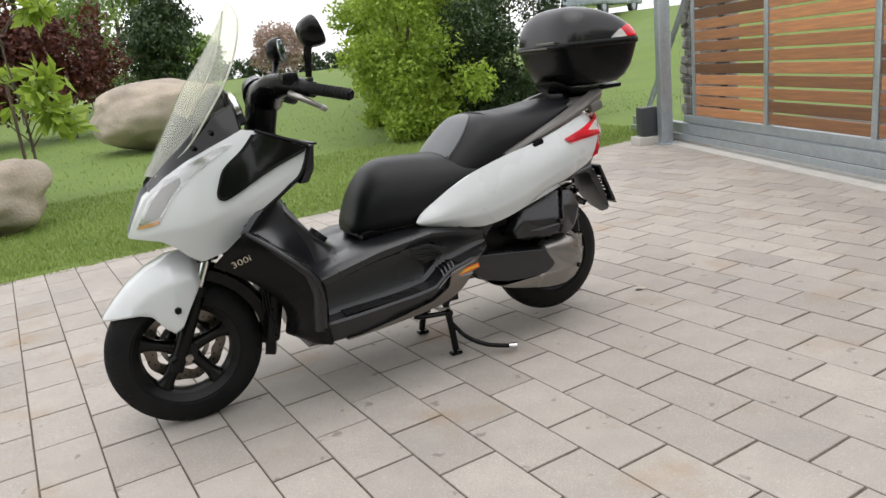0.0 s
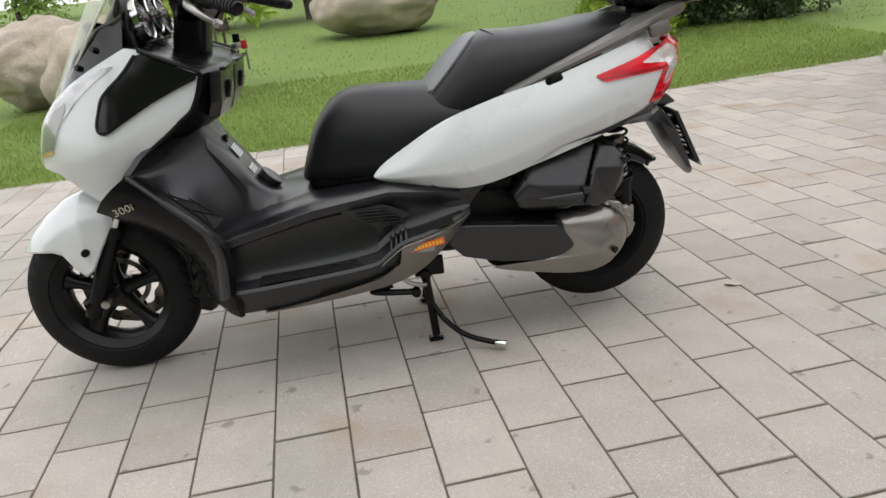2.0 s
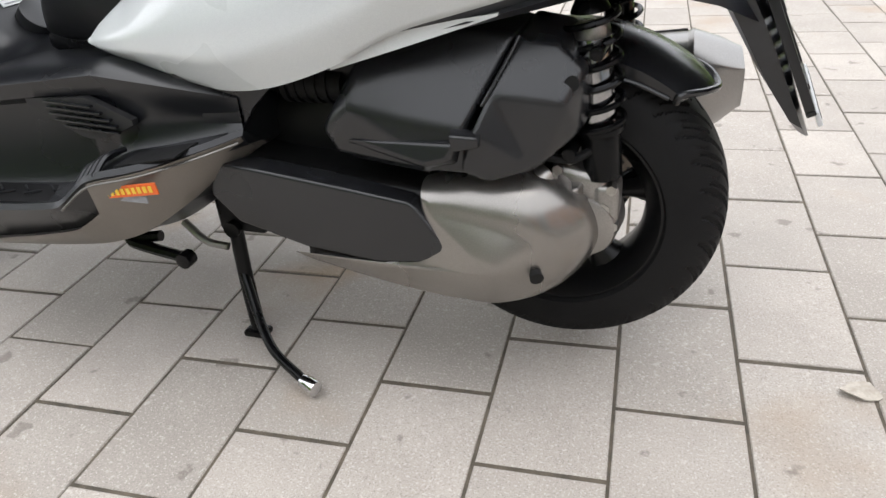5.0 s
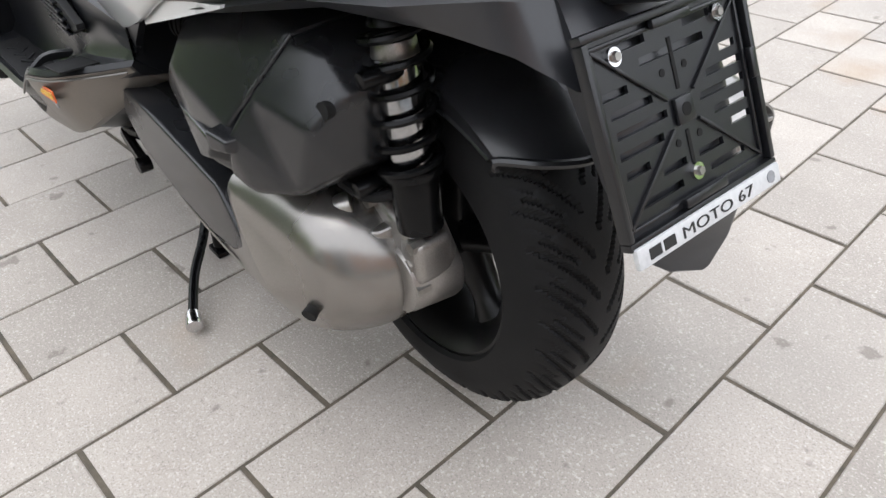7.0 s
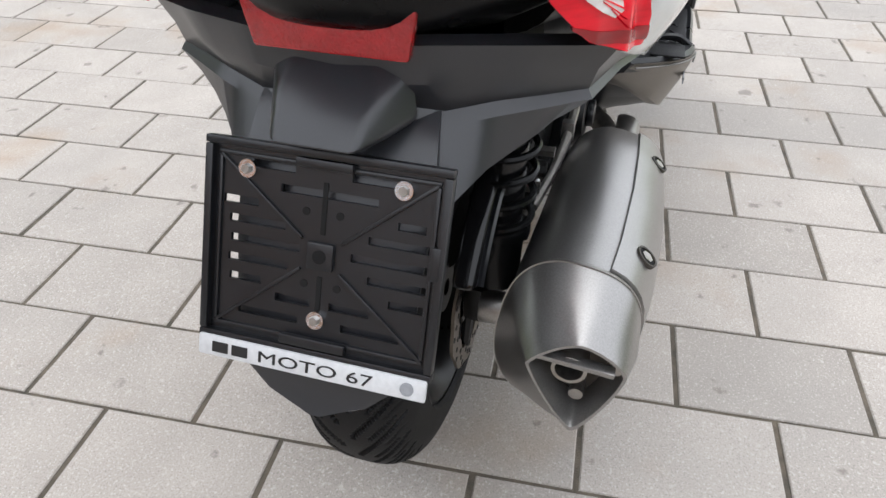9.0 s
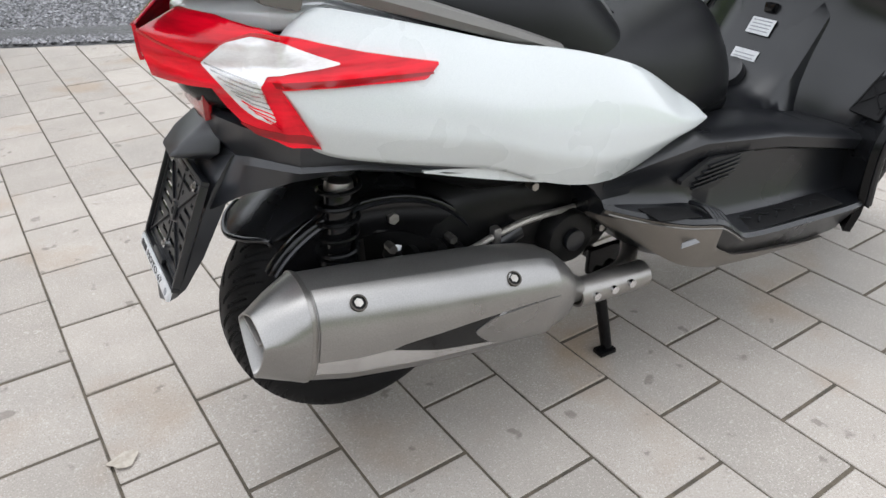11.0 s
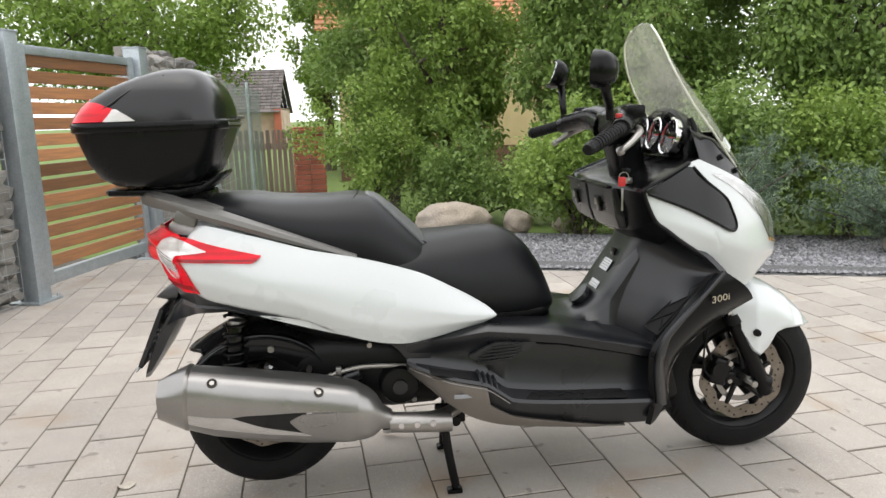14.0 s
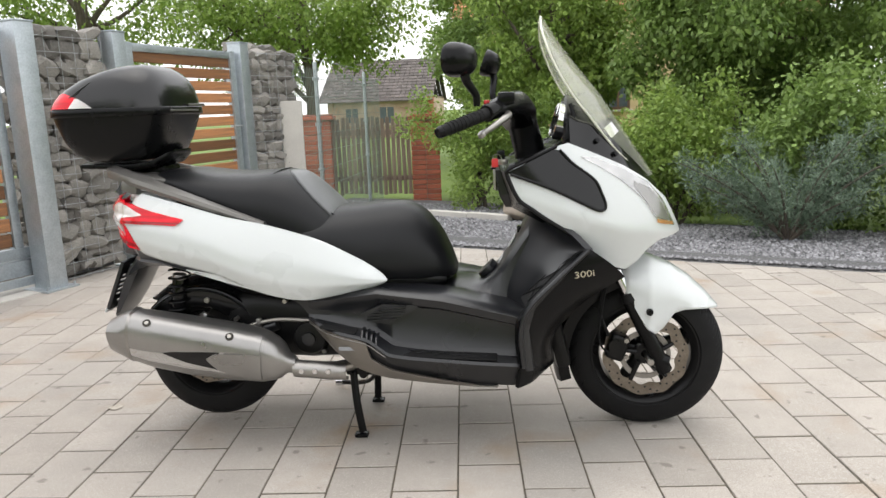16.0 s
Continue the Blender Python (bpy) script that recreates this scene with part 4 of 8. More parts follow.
M_HOUSING = material("lamp_housing", (0.66, 0.655, 0.65), (0.36, 0.36, 0.36), rough=0.16, metal=0.8, scale=22, bump=0.3, stretch=(1, 1, 2))
M_AMBER = material("amber_lens", (0.65, 0.30, 0.10), rough=0.15, coat=1.0, bump=0.0)
M_STICKER = material("white_sticker", (0.68, 0.69, 0.70), rough=0.4, bump=0.0)
M_INK = material("grey_ink", (0.30, 0.31, 0.33), rough=0.5, bump=0.0)
M_ORANGE = material("orange_sticker", (0.80, 0.14, 0.02), rough=0.4, bump=0.0)
M_YELLOW = material("yellow_ink", (0.85, 0.55, 0.05), rough=0.4, bump=0.0)
M_BLACKINK = material("ink_and_recess_shade", (0.015, 0.015, 0.016), rough=0.5, bump=0.0)
M_GOLD = material("pale_gold_lettering", (0.55, 0.49, 0.38), rough=0.3, metal=0.4, bump=0.0)
M_SWITCH = material("red_switch", (0.55, 0.03, 0.03), rough=0.4, bump=0.0)
M_ENGINE = material("dark_engine", (0.0045, 0.0045, 0.0048), (0.007, 0.0069, 0.0067), rough=0.36, scale=25, bump=0.1)
M_HOSE = material("braided_hose", (0.34, 0.32, 0.29), rough=0.35, metal=0.6, bump=0.0)
# Slightly yellowed; the strong haze paints in the milky gleam of grazing light.
M_SCREEN = glass_material("windscreen", (0.94, 0.95, 0.86), 0.03, 0.14)
# Pale colour for the light gleaming along the clear screen's edge.
M_EDGE = material("acrylic_edge_gleam", (0.72, 0.73, 0.62), rough=0.2, bump=0.0)
M_LENS = glass_material("headlamp_lens", (0.97, 0.97, 0.97), 0.02, 0.02)
M_MIRROR = material("mirror_glass", (0.85, 0.87, 0.88), rough=0.03, metal=1.0, bump=0.0, fine_bump=0.0, rough_vary=0.01)

for m, level in ((M_BLACKPL, 0.19), (M_ENGINE, 0.22), (M_RUBBER, 0.15), (M_AIRBOX, 0.55), (M_COWL, 0.65), (M_RIM, 0.25), (M_RED, 0.35), (M_SEAT, 0.26), (M_GREYPL, 0.55), (M_GLOSS, 0.3)):
    m.node_tree.nodes["Principled BSDF"].inputs["Specular IOR Level"].default_value = level

scooter = thing("scooter", "white and black maxi scooter with top box on its stand", "scooter")


def at_x(points):
    """z (or y) over x through given pairs, softly rounded."""
    p = curve([(float(a), float(b), 0) for a, b in points], 90)
    order = np.argsort(p[:, 0], kind="stable")
    xs, vs = p[order, 0], p[order, 1]
    return lambda x: float(np.interp(x, xs, vs))


def lin(points):
    xs, vs = [p[0] for p in points], [p[1] for p in points]
    return lambda x: float(np.interp(x, xs, vs))


def panel(side, top, bottom, depth, n=46, m=14, thick=0.007, bm=None, flare=0.0):
    """A shaped cover: upper and lower edge over x, its half width by depth(x, z); side is +1 left, -1 right."""
    x0, x1 = max(top[0][0], bottom[0][0]), min(top[-1][0], bottom[-1][0])
    zt, zb = lin(top), lin(bottom)
    xs = x0 + (x1 - x0) * (0.5 - 0.5 * np.cos(np.linspace(0, math.pi, n)))
    b = bmesh.new()
    outer, inner = [], []
    for x in xs:
        lo, hi = zb(x), zt(x)
        ro, ri = [], []
        for j in range(m):
            z = lo + (hi - lo) * j / (m - 1)
            y = depth(x, z)
            ro.append(b.verts.new((x, side * y, z)))
            ri.append(b.verts.new((x, side * (y - thick), z)))
        outer.append(ro)
        inner.append(ri)
    for i in range(n - 1):
        for j in range(m - 1):
            b.faces.new((outer[i][j], outer[i + 1][j], outer[i + 1][j + 1], outer[i][j + 1]))
            b.faces.new((inner[i][j], inner[i][j + 1], inner[i + 1][j + 1], inner[i + 1][j]))
        for j in (0, m - 1):
            b.faces.new((outer[i][j], inner[i][j], inner[i + 1][j], outer[i + 1][j]))
    for i in (0, n - 1):
        for j in range(m - 1):
            b.faces.new((outer[i][j], outer[i][j + 1], inner[i][j + 1], inner[i][j]))
    bmesh.ops.remove_doubles(b, verts=b.verts, dist=0.0004)
    bmesh.ops.dissolve_degenerate(b, dist=0.0002, edges=b.edges)
    return join(bm, b)


def oval(cx, y, cz, ry, rz, n=28, power=2.6):
    """A ring across the scooter: a squared oval at x = cx."""
    out = []
    for a in np.linspace(0, 2 * math.pi, n, endpoint=False):
        c, s = math.cos(a), math.sin(a)
        out.append((cx, y + ry * math.copysign(abs(c) ** (2 / power), c), cz + rz * math.copysign(abs(s) ** (2 / power), s)))
    return out


def facet_shell(verts, faces, edge, segments=3):
    """A moulded solid from a few flat faces with rounded edges."""
    b = bmesh.new()
    vs = [b.verts.new(v) for v in verts]
    for f in faces:
        b.faces.new([vs[i] for i in f])
    bmesh.ops.recalc_face_normals(b, faces=b.faces)
    bmesh.ops.triangulate(b, faces=[f for f in b.faces if len(f.verts) > 4])
    return bevel(b, edge, segments, 14)


def cover_shell(front, faces, loop, back_y, grow, edge, shift=(0, 0)):
    """A cast cover: shaped front faces, and walls from their outer loop back to back_y, a little wider there."""
    n = len(loop)
    cx, cz = sum(front[i][0] for i in loop) / n, sum(front[i][2] for i in loop) / n
    back = [(cx + shift[0] + (front[i][0] - cx) * grow, back_y, cz + shift[1] + (front[i][2] - cz) * grow) for i in loop]
    k = len(front)
    walls = [(loop[i], loop[(i + 1) % n], k + (i + 1) % n, k + i) for i in range(n)]
    return facet_shell(front + back, faces + walls + [tuple(range(k, k + n))], edge)


def soft_cover(face, root, mid, swell):
    """A cast cover: a rounded shoulder from its root line to its face line, and a face that swells towards its middle."""
    f, r = ([Vector(v) for v in curve(line + line[:1], 96)[:-1]] for line in (face, root))
    rings = [[(p.x, 0.09, 0.28 + (p.z - 0.28) * 0.97) for p in r]]
    for a in np.linspace(0, math.pi / 2, 10):
        u, v = 1 - math.cos(a), math.sin(a)
        rings.append([(q.x + (p.x - q.x) * u, q.y + (p.y - q.y) * v, q.z + (p.z - q.z) * u) for p, q in zip(f, r)])
    top = max(p.y for p in f)
    for k in (0.88, 0.7, 0.5, 0.3, 0.1):
        rings.append([(mid[0] + (p.x - mid[0]) * k, p.y * k + top * (1 - k) + swell * (1 - k * k) * 0.5, mid[1] + (p.z - mid[1]) * k) for p in f])
    b = skin(rings)
    bmesh.ops.recalc_face_normals(b, faces=b.faces)
    return b


# ---- wheels ----
def tyre_mesh(r, w, rim, tread):
    """A tyre with swept pairs of narrow grooves cut into its crown and a stepped side wall."""
    around, across = 900, 48
    rings = []
    for k in range(across + 1):
        a = -1 + 2 * k / across
        y = w / 2 * math.copysign(abs(a) ** 0.85, a)
        crown = abs(a)
        rad = rim + (r - rim) * (1 - crown ** 2.6) ** 0.46 if crown < 1 else rim
        if 0.935 < crown < 0.965:
            y *= 1.012
        ring = []
        for i in range(around):
            t = i / around
            cut, sweep = 0.0, 2.1 * crown ** 0.75
            side = 0.5 if a > 0 else 0.0
            if 0.07 < crown < 0.84 and (t * tread + sweep + side) % 1.0 < 0.15 + 0.05 * (1 - crown):
                cut = 0.0045
            elif 0.30 < crown < 0.74 and (t * tread + sweep * 0.93 + side + 0.42) % 1.0 < 0.12:
                cut = 0.0035
            elif 0.55 < crown < 0.80 and (t * tread + sweep * 0.9 + side + 0.72) % 1.0 < 0.09:
                cut = 0.002
            ring.append(((rad - cut) * math.cos(t * 2 * math.pi), y, (rad - cut) * math.sin(t * 2 * math.pi)))
        rings.append(ring)
    for rr, y in ((rim - 0.004, w / 2 * 0.92), (rim - 0.004, -w / 2 * 0.92)):
        rings.append([(rr * math.cos(i / around * 2 * math.pi), y, rr * math.sin(i / around * 2 * math.pi)) for i in range(around)])
    rings.append(rings[0])
    return skin(rings, caps=False)


def wheel(name, at, r, w, rim, spokes, turn, tread, label):
    t = part(name, lathe([(0.034, -0.05), (0.034, 0.05), (0.012, 0.05), (0.012, -0.05)], 32), M_RIM, scooter, label)
    t.matrix_basis = pose(*at, 0, 0, turn)
    part("tyre", tyre_mesh(r, w, rim, tread), M_RUBBER, t, "black tyre with V-shaped grooves", 30)
    prof = [(rim + 0.004, -w * 0.44), (rim + 0.006, -w * 0.36), (rim - 0.016, -w * 0.3), (rim - 0.026, 0), (rim - 0.016, w * 0.3), (rim + 0.006, w * 0.36),
            (rim + 0.004, w * 0.44), (rim - 0.008, w * 0.45), (rim - 0.030, w * 0.3), (rim - 0.036, 0), (rim - 0.030, -w * 0.3), (rim - 0.008, -w * 0.45)]
    part("rim", lathe(prof, 96), M_RIM, t, "satin black alloy rim")
    for i in range(spokes):
        a = 2 * math.pi * i / spokes + 0.35
        d, s = Vector((math.cos(a), 0, math.sin(a))), Vector((-math.sin(a), 0, math.cos(a)))
        rings = []
        for k, (rad, hw, hy) in enumerate(((0.02, 0.028, 0.032), (0.06, 0.021, 0.024), (rim * 0.6, 0.019, 0.021), (rim - 0.05, 0.024, 0.024), (rim - 0.026, 0.040, 0.028))):
            rings.append([tuple(d * rad + s * hw * math.cos(q) + Vector((0, hy * math.sin(q), 0))) for q in np.linspace(0, 2 * math.pi, 12, endpoint=False)])
        part("spoke", skin(rings), M_RIM, t)
    return t


front = wheel("front_wheel", (1.526, 0.010, 0.252), 0.251, 0.122, 0.177, 5, -3, 30, "front wheel with black five-spoke alloy rim")
rear = wheel("rear_wheel", (0.050, 0, 0.265), 0.240, 0.144, 0.158, 5, 0, 30, "rear wheel with wide grooved tyre")


def wave_disc(parent, y, r_out, r_in, name="brake_disc"):
    """A wave-edged disc with drilled holes shown as small sunk pins."""
    n = 120
    rings = []
    for rr, yy in ((r_out, y - 0.002), (r_out, y + 0.002), (r_in, y + 0.002), (r_in, y - 0.002), (r_out, y - 0.002)):
        ring = []
        for i in range(n):
            a = 2 * math.pi * i / n
            k = 1 + (0.022 * math.sin(a * 10) if rr == r_out else 0.05 * math.sin(a * 10))
            ring.append((rr * k * math.cos(a), yy, rr * k * math.sin(a)))
        rings.append(ring)
    d = part(name, skin(rings, caps=False), M_DISC, parent, "wave-edged steel brake disc")
    hole = None
    for i in range(40):
        a = 2 * math.pi * i / 40
        rr = r_in + (r_out - r_in) * (0.28, 0.55, 0.8)[i % 3]
        hole = rod((rr * math.cos(a), y - 0.0028, rr * math.sin(a)), (rr * math.cos(a), y + 0.0028, rr * math.sin(a)), 0.0036, seg=8, bm=hole)
    # Black pins paint the shade in the drilled holes.
    part("drilled_holes", hole, M_BLACKINK, d)
    for i in range(5):
        a = 2 * math.pi * i / 5 + 0.2
        part("carrier_arm", rod((0.03 * math.cos(a), y, 0.03 * math.sin(a)), (r_in * math.cos(a + 0.25), y, r_in * math.sin(a + 0.25)), 0.009, 0.007, 8), M_RIM, d)
    return d


wave_disc(front, -0.062, 0.135, 0.098)
part("abs_ring", lathe([(0.082, -0.058), (0.082, -0.052), (0.066, -0.052), (0.066, -0.058)], 60), M_ALU, front, "notched silver sensor ring")
wave_disc(rear, -0.085, 0.100, 0.072)
part("axle_nut", rod((1.53, 0.085, 0.25), (1.53, 0.118, 0.25), 0.014, seg=6, edge=0.002), M_STEEL, scooter, "steel axle nut")
part("axle", rod((1.53, -0.12, 0.25), (1.53, 0.09, 0.25), 0.010, seg=12), M_STEEL, scooter)


# ---- fork and front fender ----
def fork_leg(s):
    lo, hi = Vector((1.578, s * 0.100, 0.215)), Vector((1.462, s * 0.096, 0.46))
    top = hi + (hi - lo).normalized() * 0.13
    b = rod(lo, hi, 0.024, 0.026, 18, 0.004)
    b = rod(lo + Vector((-0.028, 0, 0.045)), lo + Vector((0.004, 0, 0.030)), 0.024, 0.024, 12, bm=b)
    leg = part("fork_leg", b, M_BLACKPL, scooter, "black telescopic fork leg")
    part("stanchion", rod(hi, top, 0.0165, seg=16), M_CHROME, leg, "chrome fork tube")
    part("dust_seal", rod(hi - (hi - lo).normalized() * 0.012, hi + (hi - lo).normalized() * 0.016, 0.028, 0.024, 16), M_RUBBER, leg)


fork_leg(1)
fork_leg(-1)
part("steering_column", rod((1.43, 0, 0.56), (1.26, 0, 0.93), 0.03, seg=14), M_BLACKPL, scooter)
part("lower_yoke", box(0.07, 0.25, 0.045, (1.415, 0, 0.575), 0.012), M_BLACKPL, scooter)


def caliper():
    b = box(0.06, 0.05, 0.085, (1.43, -0.075, 0.29), 0.014, turn=Matrix.Rotation(radians(20), 4, "Y"), segments=3)
    b = rod((1.42, -0.105, 0.30), (1.42, -0.07, 0.30), 0.02, seg=16, bm=b)
    c = part("brake_caliper", b, M_ENGINE, scooter, "black brake caliper")
    for z in (0.262, 0.318):
        part("bolt", rod((1.455, -0.108, z), (1.455, -0.095, z), 0.008, seg=6), M_STEEL, c)
    part("brake_hose", tube([(1.40, -0.09, 0.33), (1.372, -0.095, 0.42), (1.40, -0.07, 0.52), (1.43, -0.05, 0.60)], 0.005, 20, 8), M_RUBBER, scooter)
    part("sensor_cable", tube([(1.46, -0.085, 0.25), (1.376, -0.1, 0.30), (1.384, -0.1, 0.46), (1.42, -0.06, 0.58)], 0.0032, 24, 6), M_RUBBER, scooter)


caliper()


def front_fender():
    crown = lin([(1.42, 0.575), (1.46, 0.585), (1.53, 0.580), (1.60, 0.552), (1.66, 0.512), (1.71, 0.465), (1.752, 0.416)])
    low = lin([(1.42, 0.52), (1.455, 0.475), (1.49, 0.42), (1.52, 0.368), (1.548, 0.350), (1.575, 0.372), (1.605, 0.415), (1.64, 0.424), (1.70, 0.420), (1.752, 0.412)])
    half = lin([(1.42, 0.085), (1.46, 0.118), (1.53, 0.130), (1.60, 0.108), (1.66, 0.088), (1.71, 0.062), (1.752, 0.018)])
    rings = []
    for x in np.linspace(1.42, 1.752, 40):
        zc, zl, hw = crown(x), low(x), half(x)
        ring = []
        for a in np.linspace(-1, 1, 31):
            k = abs(a)
            y = hw * math.copysign(min(1.0, 1.25 * k) ** 0.9, a) if k < 0.8 else hw * math.copysign(1 + 0.03 * (k - 0.8) / 0.2, a)
            top = zc - (zc - max(zl, zc - 0.075)) * min(1, (k / 0.8)) ** 2.6 if k <= 0.8 else max(zl, zc - 0.075) + (zl - max(zl, zc - 0.075)) * (k - 0.8) / 0.2
            ring.append((x, y, top))
        rings.append(ring + [(x, y * 0.95, z - 0.006) for x, y, z in reversed(ring)])
    f = part("front_fender", skin(rings), M_WHITE, scooter, "glossy white front mudguard", 50)
    f.matrix_basis = pose(1.545, 0, 0, 0, 0, -3) @ pose(-1.545, 0, 0)
    for s in (-1, 1):
        part("bolt", rod((1.528, s * 0.128, 0.42), (1.528, s * 0.143, 0.42), 0.012, 0.010, 14, 0.002), M_BLACKPL, f)
    rings = []
    for a in np.linspace(radians(112), radians(196), 26):
        r0 = 0.288
        rings.append([(1.527 + r * math.cos(a), y, 0.249 + r * math.sin(a)) for y, r in ((-0.075, r0 - 0.035), (-0.078, r0), (-0.05, r0 + 0.012), (0, r0 + 0.016), (0.05, r0 + 0.012),
                      (0.078, r0), (0.075, r0 - 0.035), (0.068, r0 - 0.03), (0.066, r0 - 0.006), (0, r0 + 0.008), (-0.066, r0 - 0.006), (-0.068, r0 - 0.03))])
    part("inner_fender", skin(rings), M_BLACKPL, scooter, "black inner mudguard behind the front wheel", 50)


front_fender()

# ---- front fairing ----
F_TOP = [(1.086, 0.886), (1.16, 0.918), (1.23, 0.948), (1.265, 0.956), (1.36, 0.915), (1.43, 0.882), (1.50, 0.838), (1.566, 0.776), (1.608, 0.702), (1.626, 0.664)]
F_BOT = [(1.086, 0.882), (1.122, 0.802), (1.16, 0.772), (1.194, 0.746), (1.274, 0.692), (1.308, 0.664), (1.314, 0.614), (1.378, 0.590), (1.44, 0.567), (1.475, 0.590), (1.505, 0.624), (1.545, 0.648), (1.626, 0.657)]
F_HALF = at_x([(1.08, 0.306), (1.2, 0.300), (1.30, 0.292), (1.38, 0.262), (1.46, 0.212), (1.53, 0.155), (1.59, 0.085), (1.626, 0.022)])
f_top, f_bot = lin(F_TOP), lin(F_BOT)


f_fold = lin([(1.08, 0.835), (1.16, 0.800), (1.30, 0.742), (1.45, 0.692), (1.626, 0.662)])


def front_depth(x, z):
    """Half width of the fairing: widest along one fold from the nose to the rear corner."""
    up, down = max(0.0, z - f_fold(x)), max(0.0, f_fold(x) - z)
    lean = min(1.0, max(0.0, (x - 1.05) / 0.2))
    return max(F_HALF(x) - lean * (0.13 * up + 0.62 * up * up) - 0.42 * down * min(1.0, max(0.2, (x - 1.1) / 0.2)), 0.004)



SHIELD_IN = curve([(1.112, 0.322, 0.243), (1.120, 0.330, 0.30), (1.114, 0.331, 0.40), (1.122, 0.331, 0.46), (1.20, 0.324, 0.551), (1.30, 0.305, 0.645), (1.322, 0.300, 0.656)], 60)
SHIELD_OUT = curve([(1.192, 0.168, 0.250), (1.222, 0.177, 0.272), (1.216, 0.198, 0.335), (1.232, 0.214, 0.39), (1.294, 0.232, 0.465), (1.36, 0.250, 0.522), (1.425, 0.266, 0.566)], 60)


def shield_point(t, u):
    """A point of the outer leg shield: t from the floor up, u from its raised border forward."""
    k = t * 59
    i, f = min(int(k), 58), k - min(int(k), 58)
    p, q = (line[i] * (1 - f) + line[i + 1] * f for line in (SHIELD_IN, SHIELD_OUT))
    swell = 0.020 * math.sin(math.pi * u)
    x, y, z = p * (1 - u) + q * u
    return x + 0.5 * swell, y + 0.85 * swell, z


def shield_y(x, z):
    return min((shield_point(t, u) for t in np.linspace(0.5, 1, 60) for u in np.linspace(0, 1, 40)), key=lambda p: (p[0] - x) ** 2 + (p[2] - z) ** 2)[1]


for s in (1, -1):
    part("front_panel", panel(s, F_TOP, F_BOT, front_depth, 70, 26), M_WHITE, scooter, "glossy white front fairing panel", 60)
    tri_top = [(1.092, 0.882), (1.16, 0.912), (1.222, 0.940), (1.236, 0.938), (1.276, 0.896), (1.339, 0.846), (1.358, 0.806), (1.368, 0.774)]
    tri_bot = [(1.092, 0.880), (1.212, 0.834), (1.30, 0.790), (1.352, 0.764), (1.368, 0.770)]
    part("side_inset", panel(s, tri_top, tri_bot, lambda x, z: front_depth(x, z) + 0.0075, 60, 22, 0.010), M_GLOSS, scooter, "gloss black triangular inset", 60)
    rim_pts = [(x, s * (front_depth(x, z) + 0.003), z) for x, z in ((1.10, 0.876), (1.212, 0.832), (1.30, 0.788), (1.35, 0.763), (1.366, 0.766), (1.368, 0.78), (1.357, 0.81), (1.338, 0.848), (1.276, 0.898), (1.238, 0.938))]
    part("inset_trim", tube([(x, y + s * 0.003, z) for x, y, z in rim_pts], 0.005, 60, 6), M_BLACKPL, scooter)
    hl_top = [(1.300, 0.917), (1.34, 0.914), (1.431, 0.873), (1.505, 0.828), (1.556, 0.772), (1.588, 0.712), (1.600, 0.690)]
    hl_bot = [(1.300, 0.915), (1.36, 0.882), (1.42, 0.842), (1.489, 0.781), (1.52, 0.730), (1.545, 0.702), (1.600, 0.684)]
    house = part("headlight", panel(s, hl_top, hl_bot, lambda x, z: front_depth(x, z) + 0.0015, 40, 12, 0.004), M_HOUSING, scooter, "clear slanted headlight with silver reflector", 60)
    bow_top = [(1.46, 0.836), (1.51, 0.812), (1.548, 0.77), (1.578, 0.715)]
    bow_bot = [(1.46, 0.82), (1.50, 0.772), (1.535, 0.722), (1.578, 0.703)]
    part("reflector", panel(s, bow_top, bow_bot, lambda x, z: front_depth(x, z) + 0.0035, 24, 10, 0.003), M_MUFFLER, house, "silver reflector bowl", 60)
    part("indicator", panel(s, [(1.535, 0.716), (1.56, 0.708), (1.594, 0.697)], [(1.535, 0.706), (1.56, 0.696), (1.594, 0.688)], lambda x, z: front_depth(x, z) + 0.0045, 16, 6, 0.003), M_AMBER, house, "amber indicator strip")
    lens = part("lens", panel(s, hl_top, hl_bot, lambda x, z: front_depth(x, z) + 0.008, 40, 12, 0.002), M_LENS, house, "clear plastic lens", 60)
    lens.visible_shadow = False
    rear_rim = [(x, s * (front_depth(x, z) + 0.001), z) for x, z in ((1.23, 0.948), (1.16, 0.918), (1.092, 0.889), (1.088, 0.878), (1.122, 0.803), (1.16, 0.773), (1.194, 0.747), (1.274, 0.693), (1.308, 0.665))]
    part("panel_rim", tube(rear_rim, 0.006, 60, 8), M_BLACKPL, scooter, "black rim behind the white fairing")
    # black outer leg shield with the raised border
    rings = []
    for t in np.linspace(0, 1, 40):
        row = [shield_point(t, u) for u in np.linspace(0, 1, 14)]
        rings.append([(x, s * y, z) for x, y, z in row] + [(x - 0.010, s * (y - 0.012), z) for x, y, z in row[::-1]])
    part("leg_shield_side", skin(rings), M_BLACKPL, scooter, "black plastic outer leg shield", 50)
    edge = [(1.13, s * 0.333, 0.31), (1.122, s * 0.334, 0.414), (1.142, s * 0.332, 0.484), (1.23, s * 0.324, 0.575), (1.318, s * 0.302, 0.654)]
    part("shield_border", tube(edge, 0.0075, 40, 8), M_GREYPL, scooter)

# nose strip between the headlights and the belly behind the wheel
part("nose", skin([oval(x, 0, z, w, h, 20, 2.2) for x, z, w, h in ((1.40, 0.72, 0.17, 0.13), (1.48, 0.72, 0.13, 0.11), (1.56, 0.71, 0.07, 0.07), (1.612, 0.672, 0.02, 0.018))]), M_WHITE, scooter)
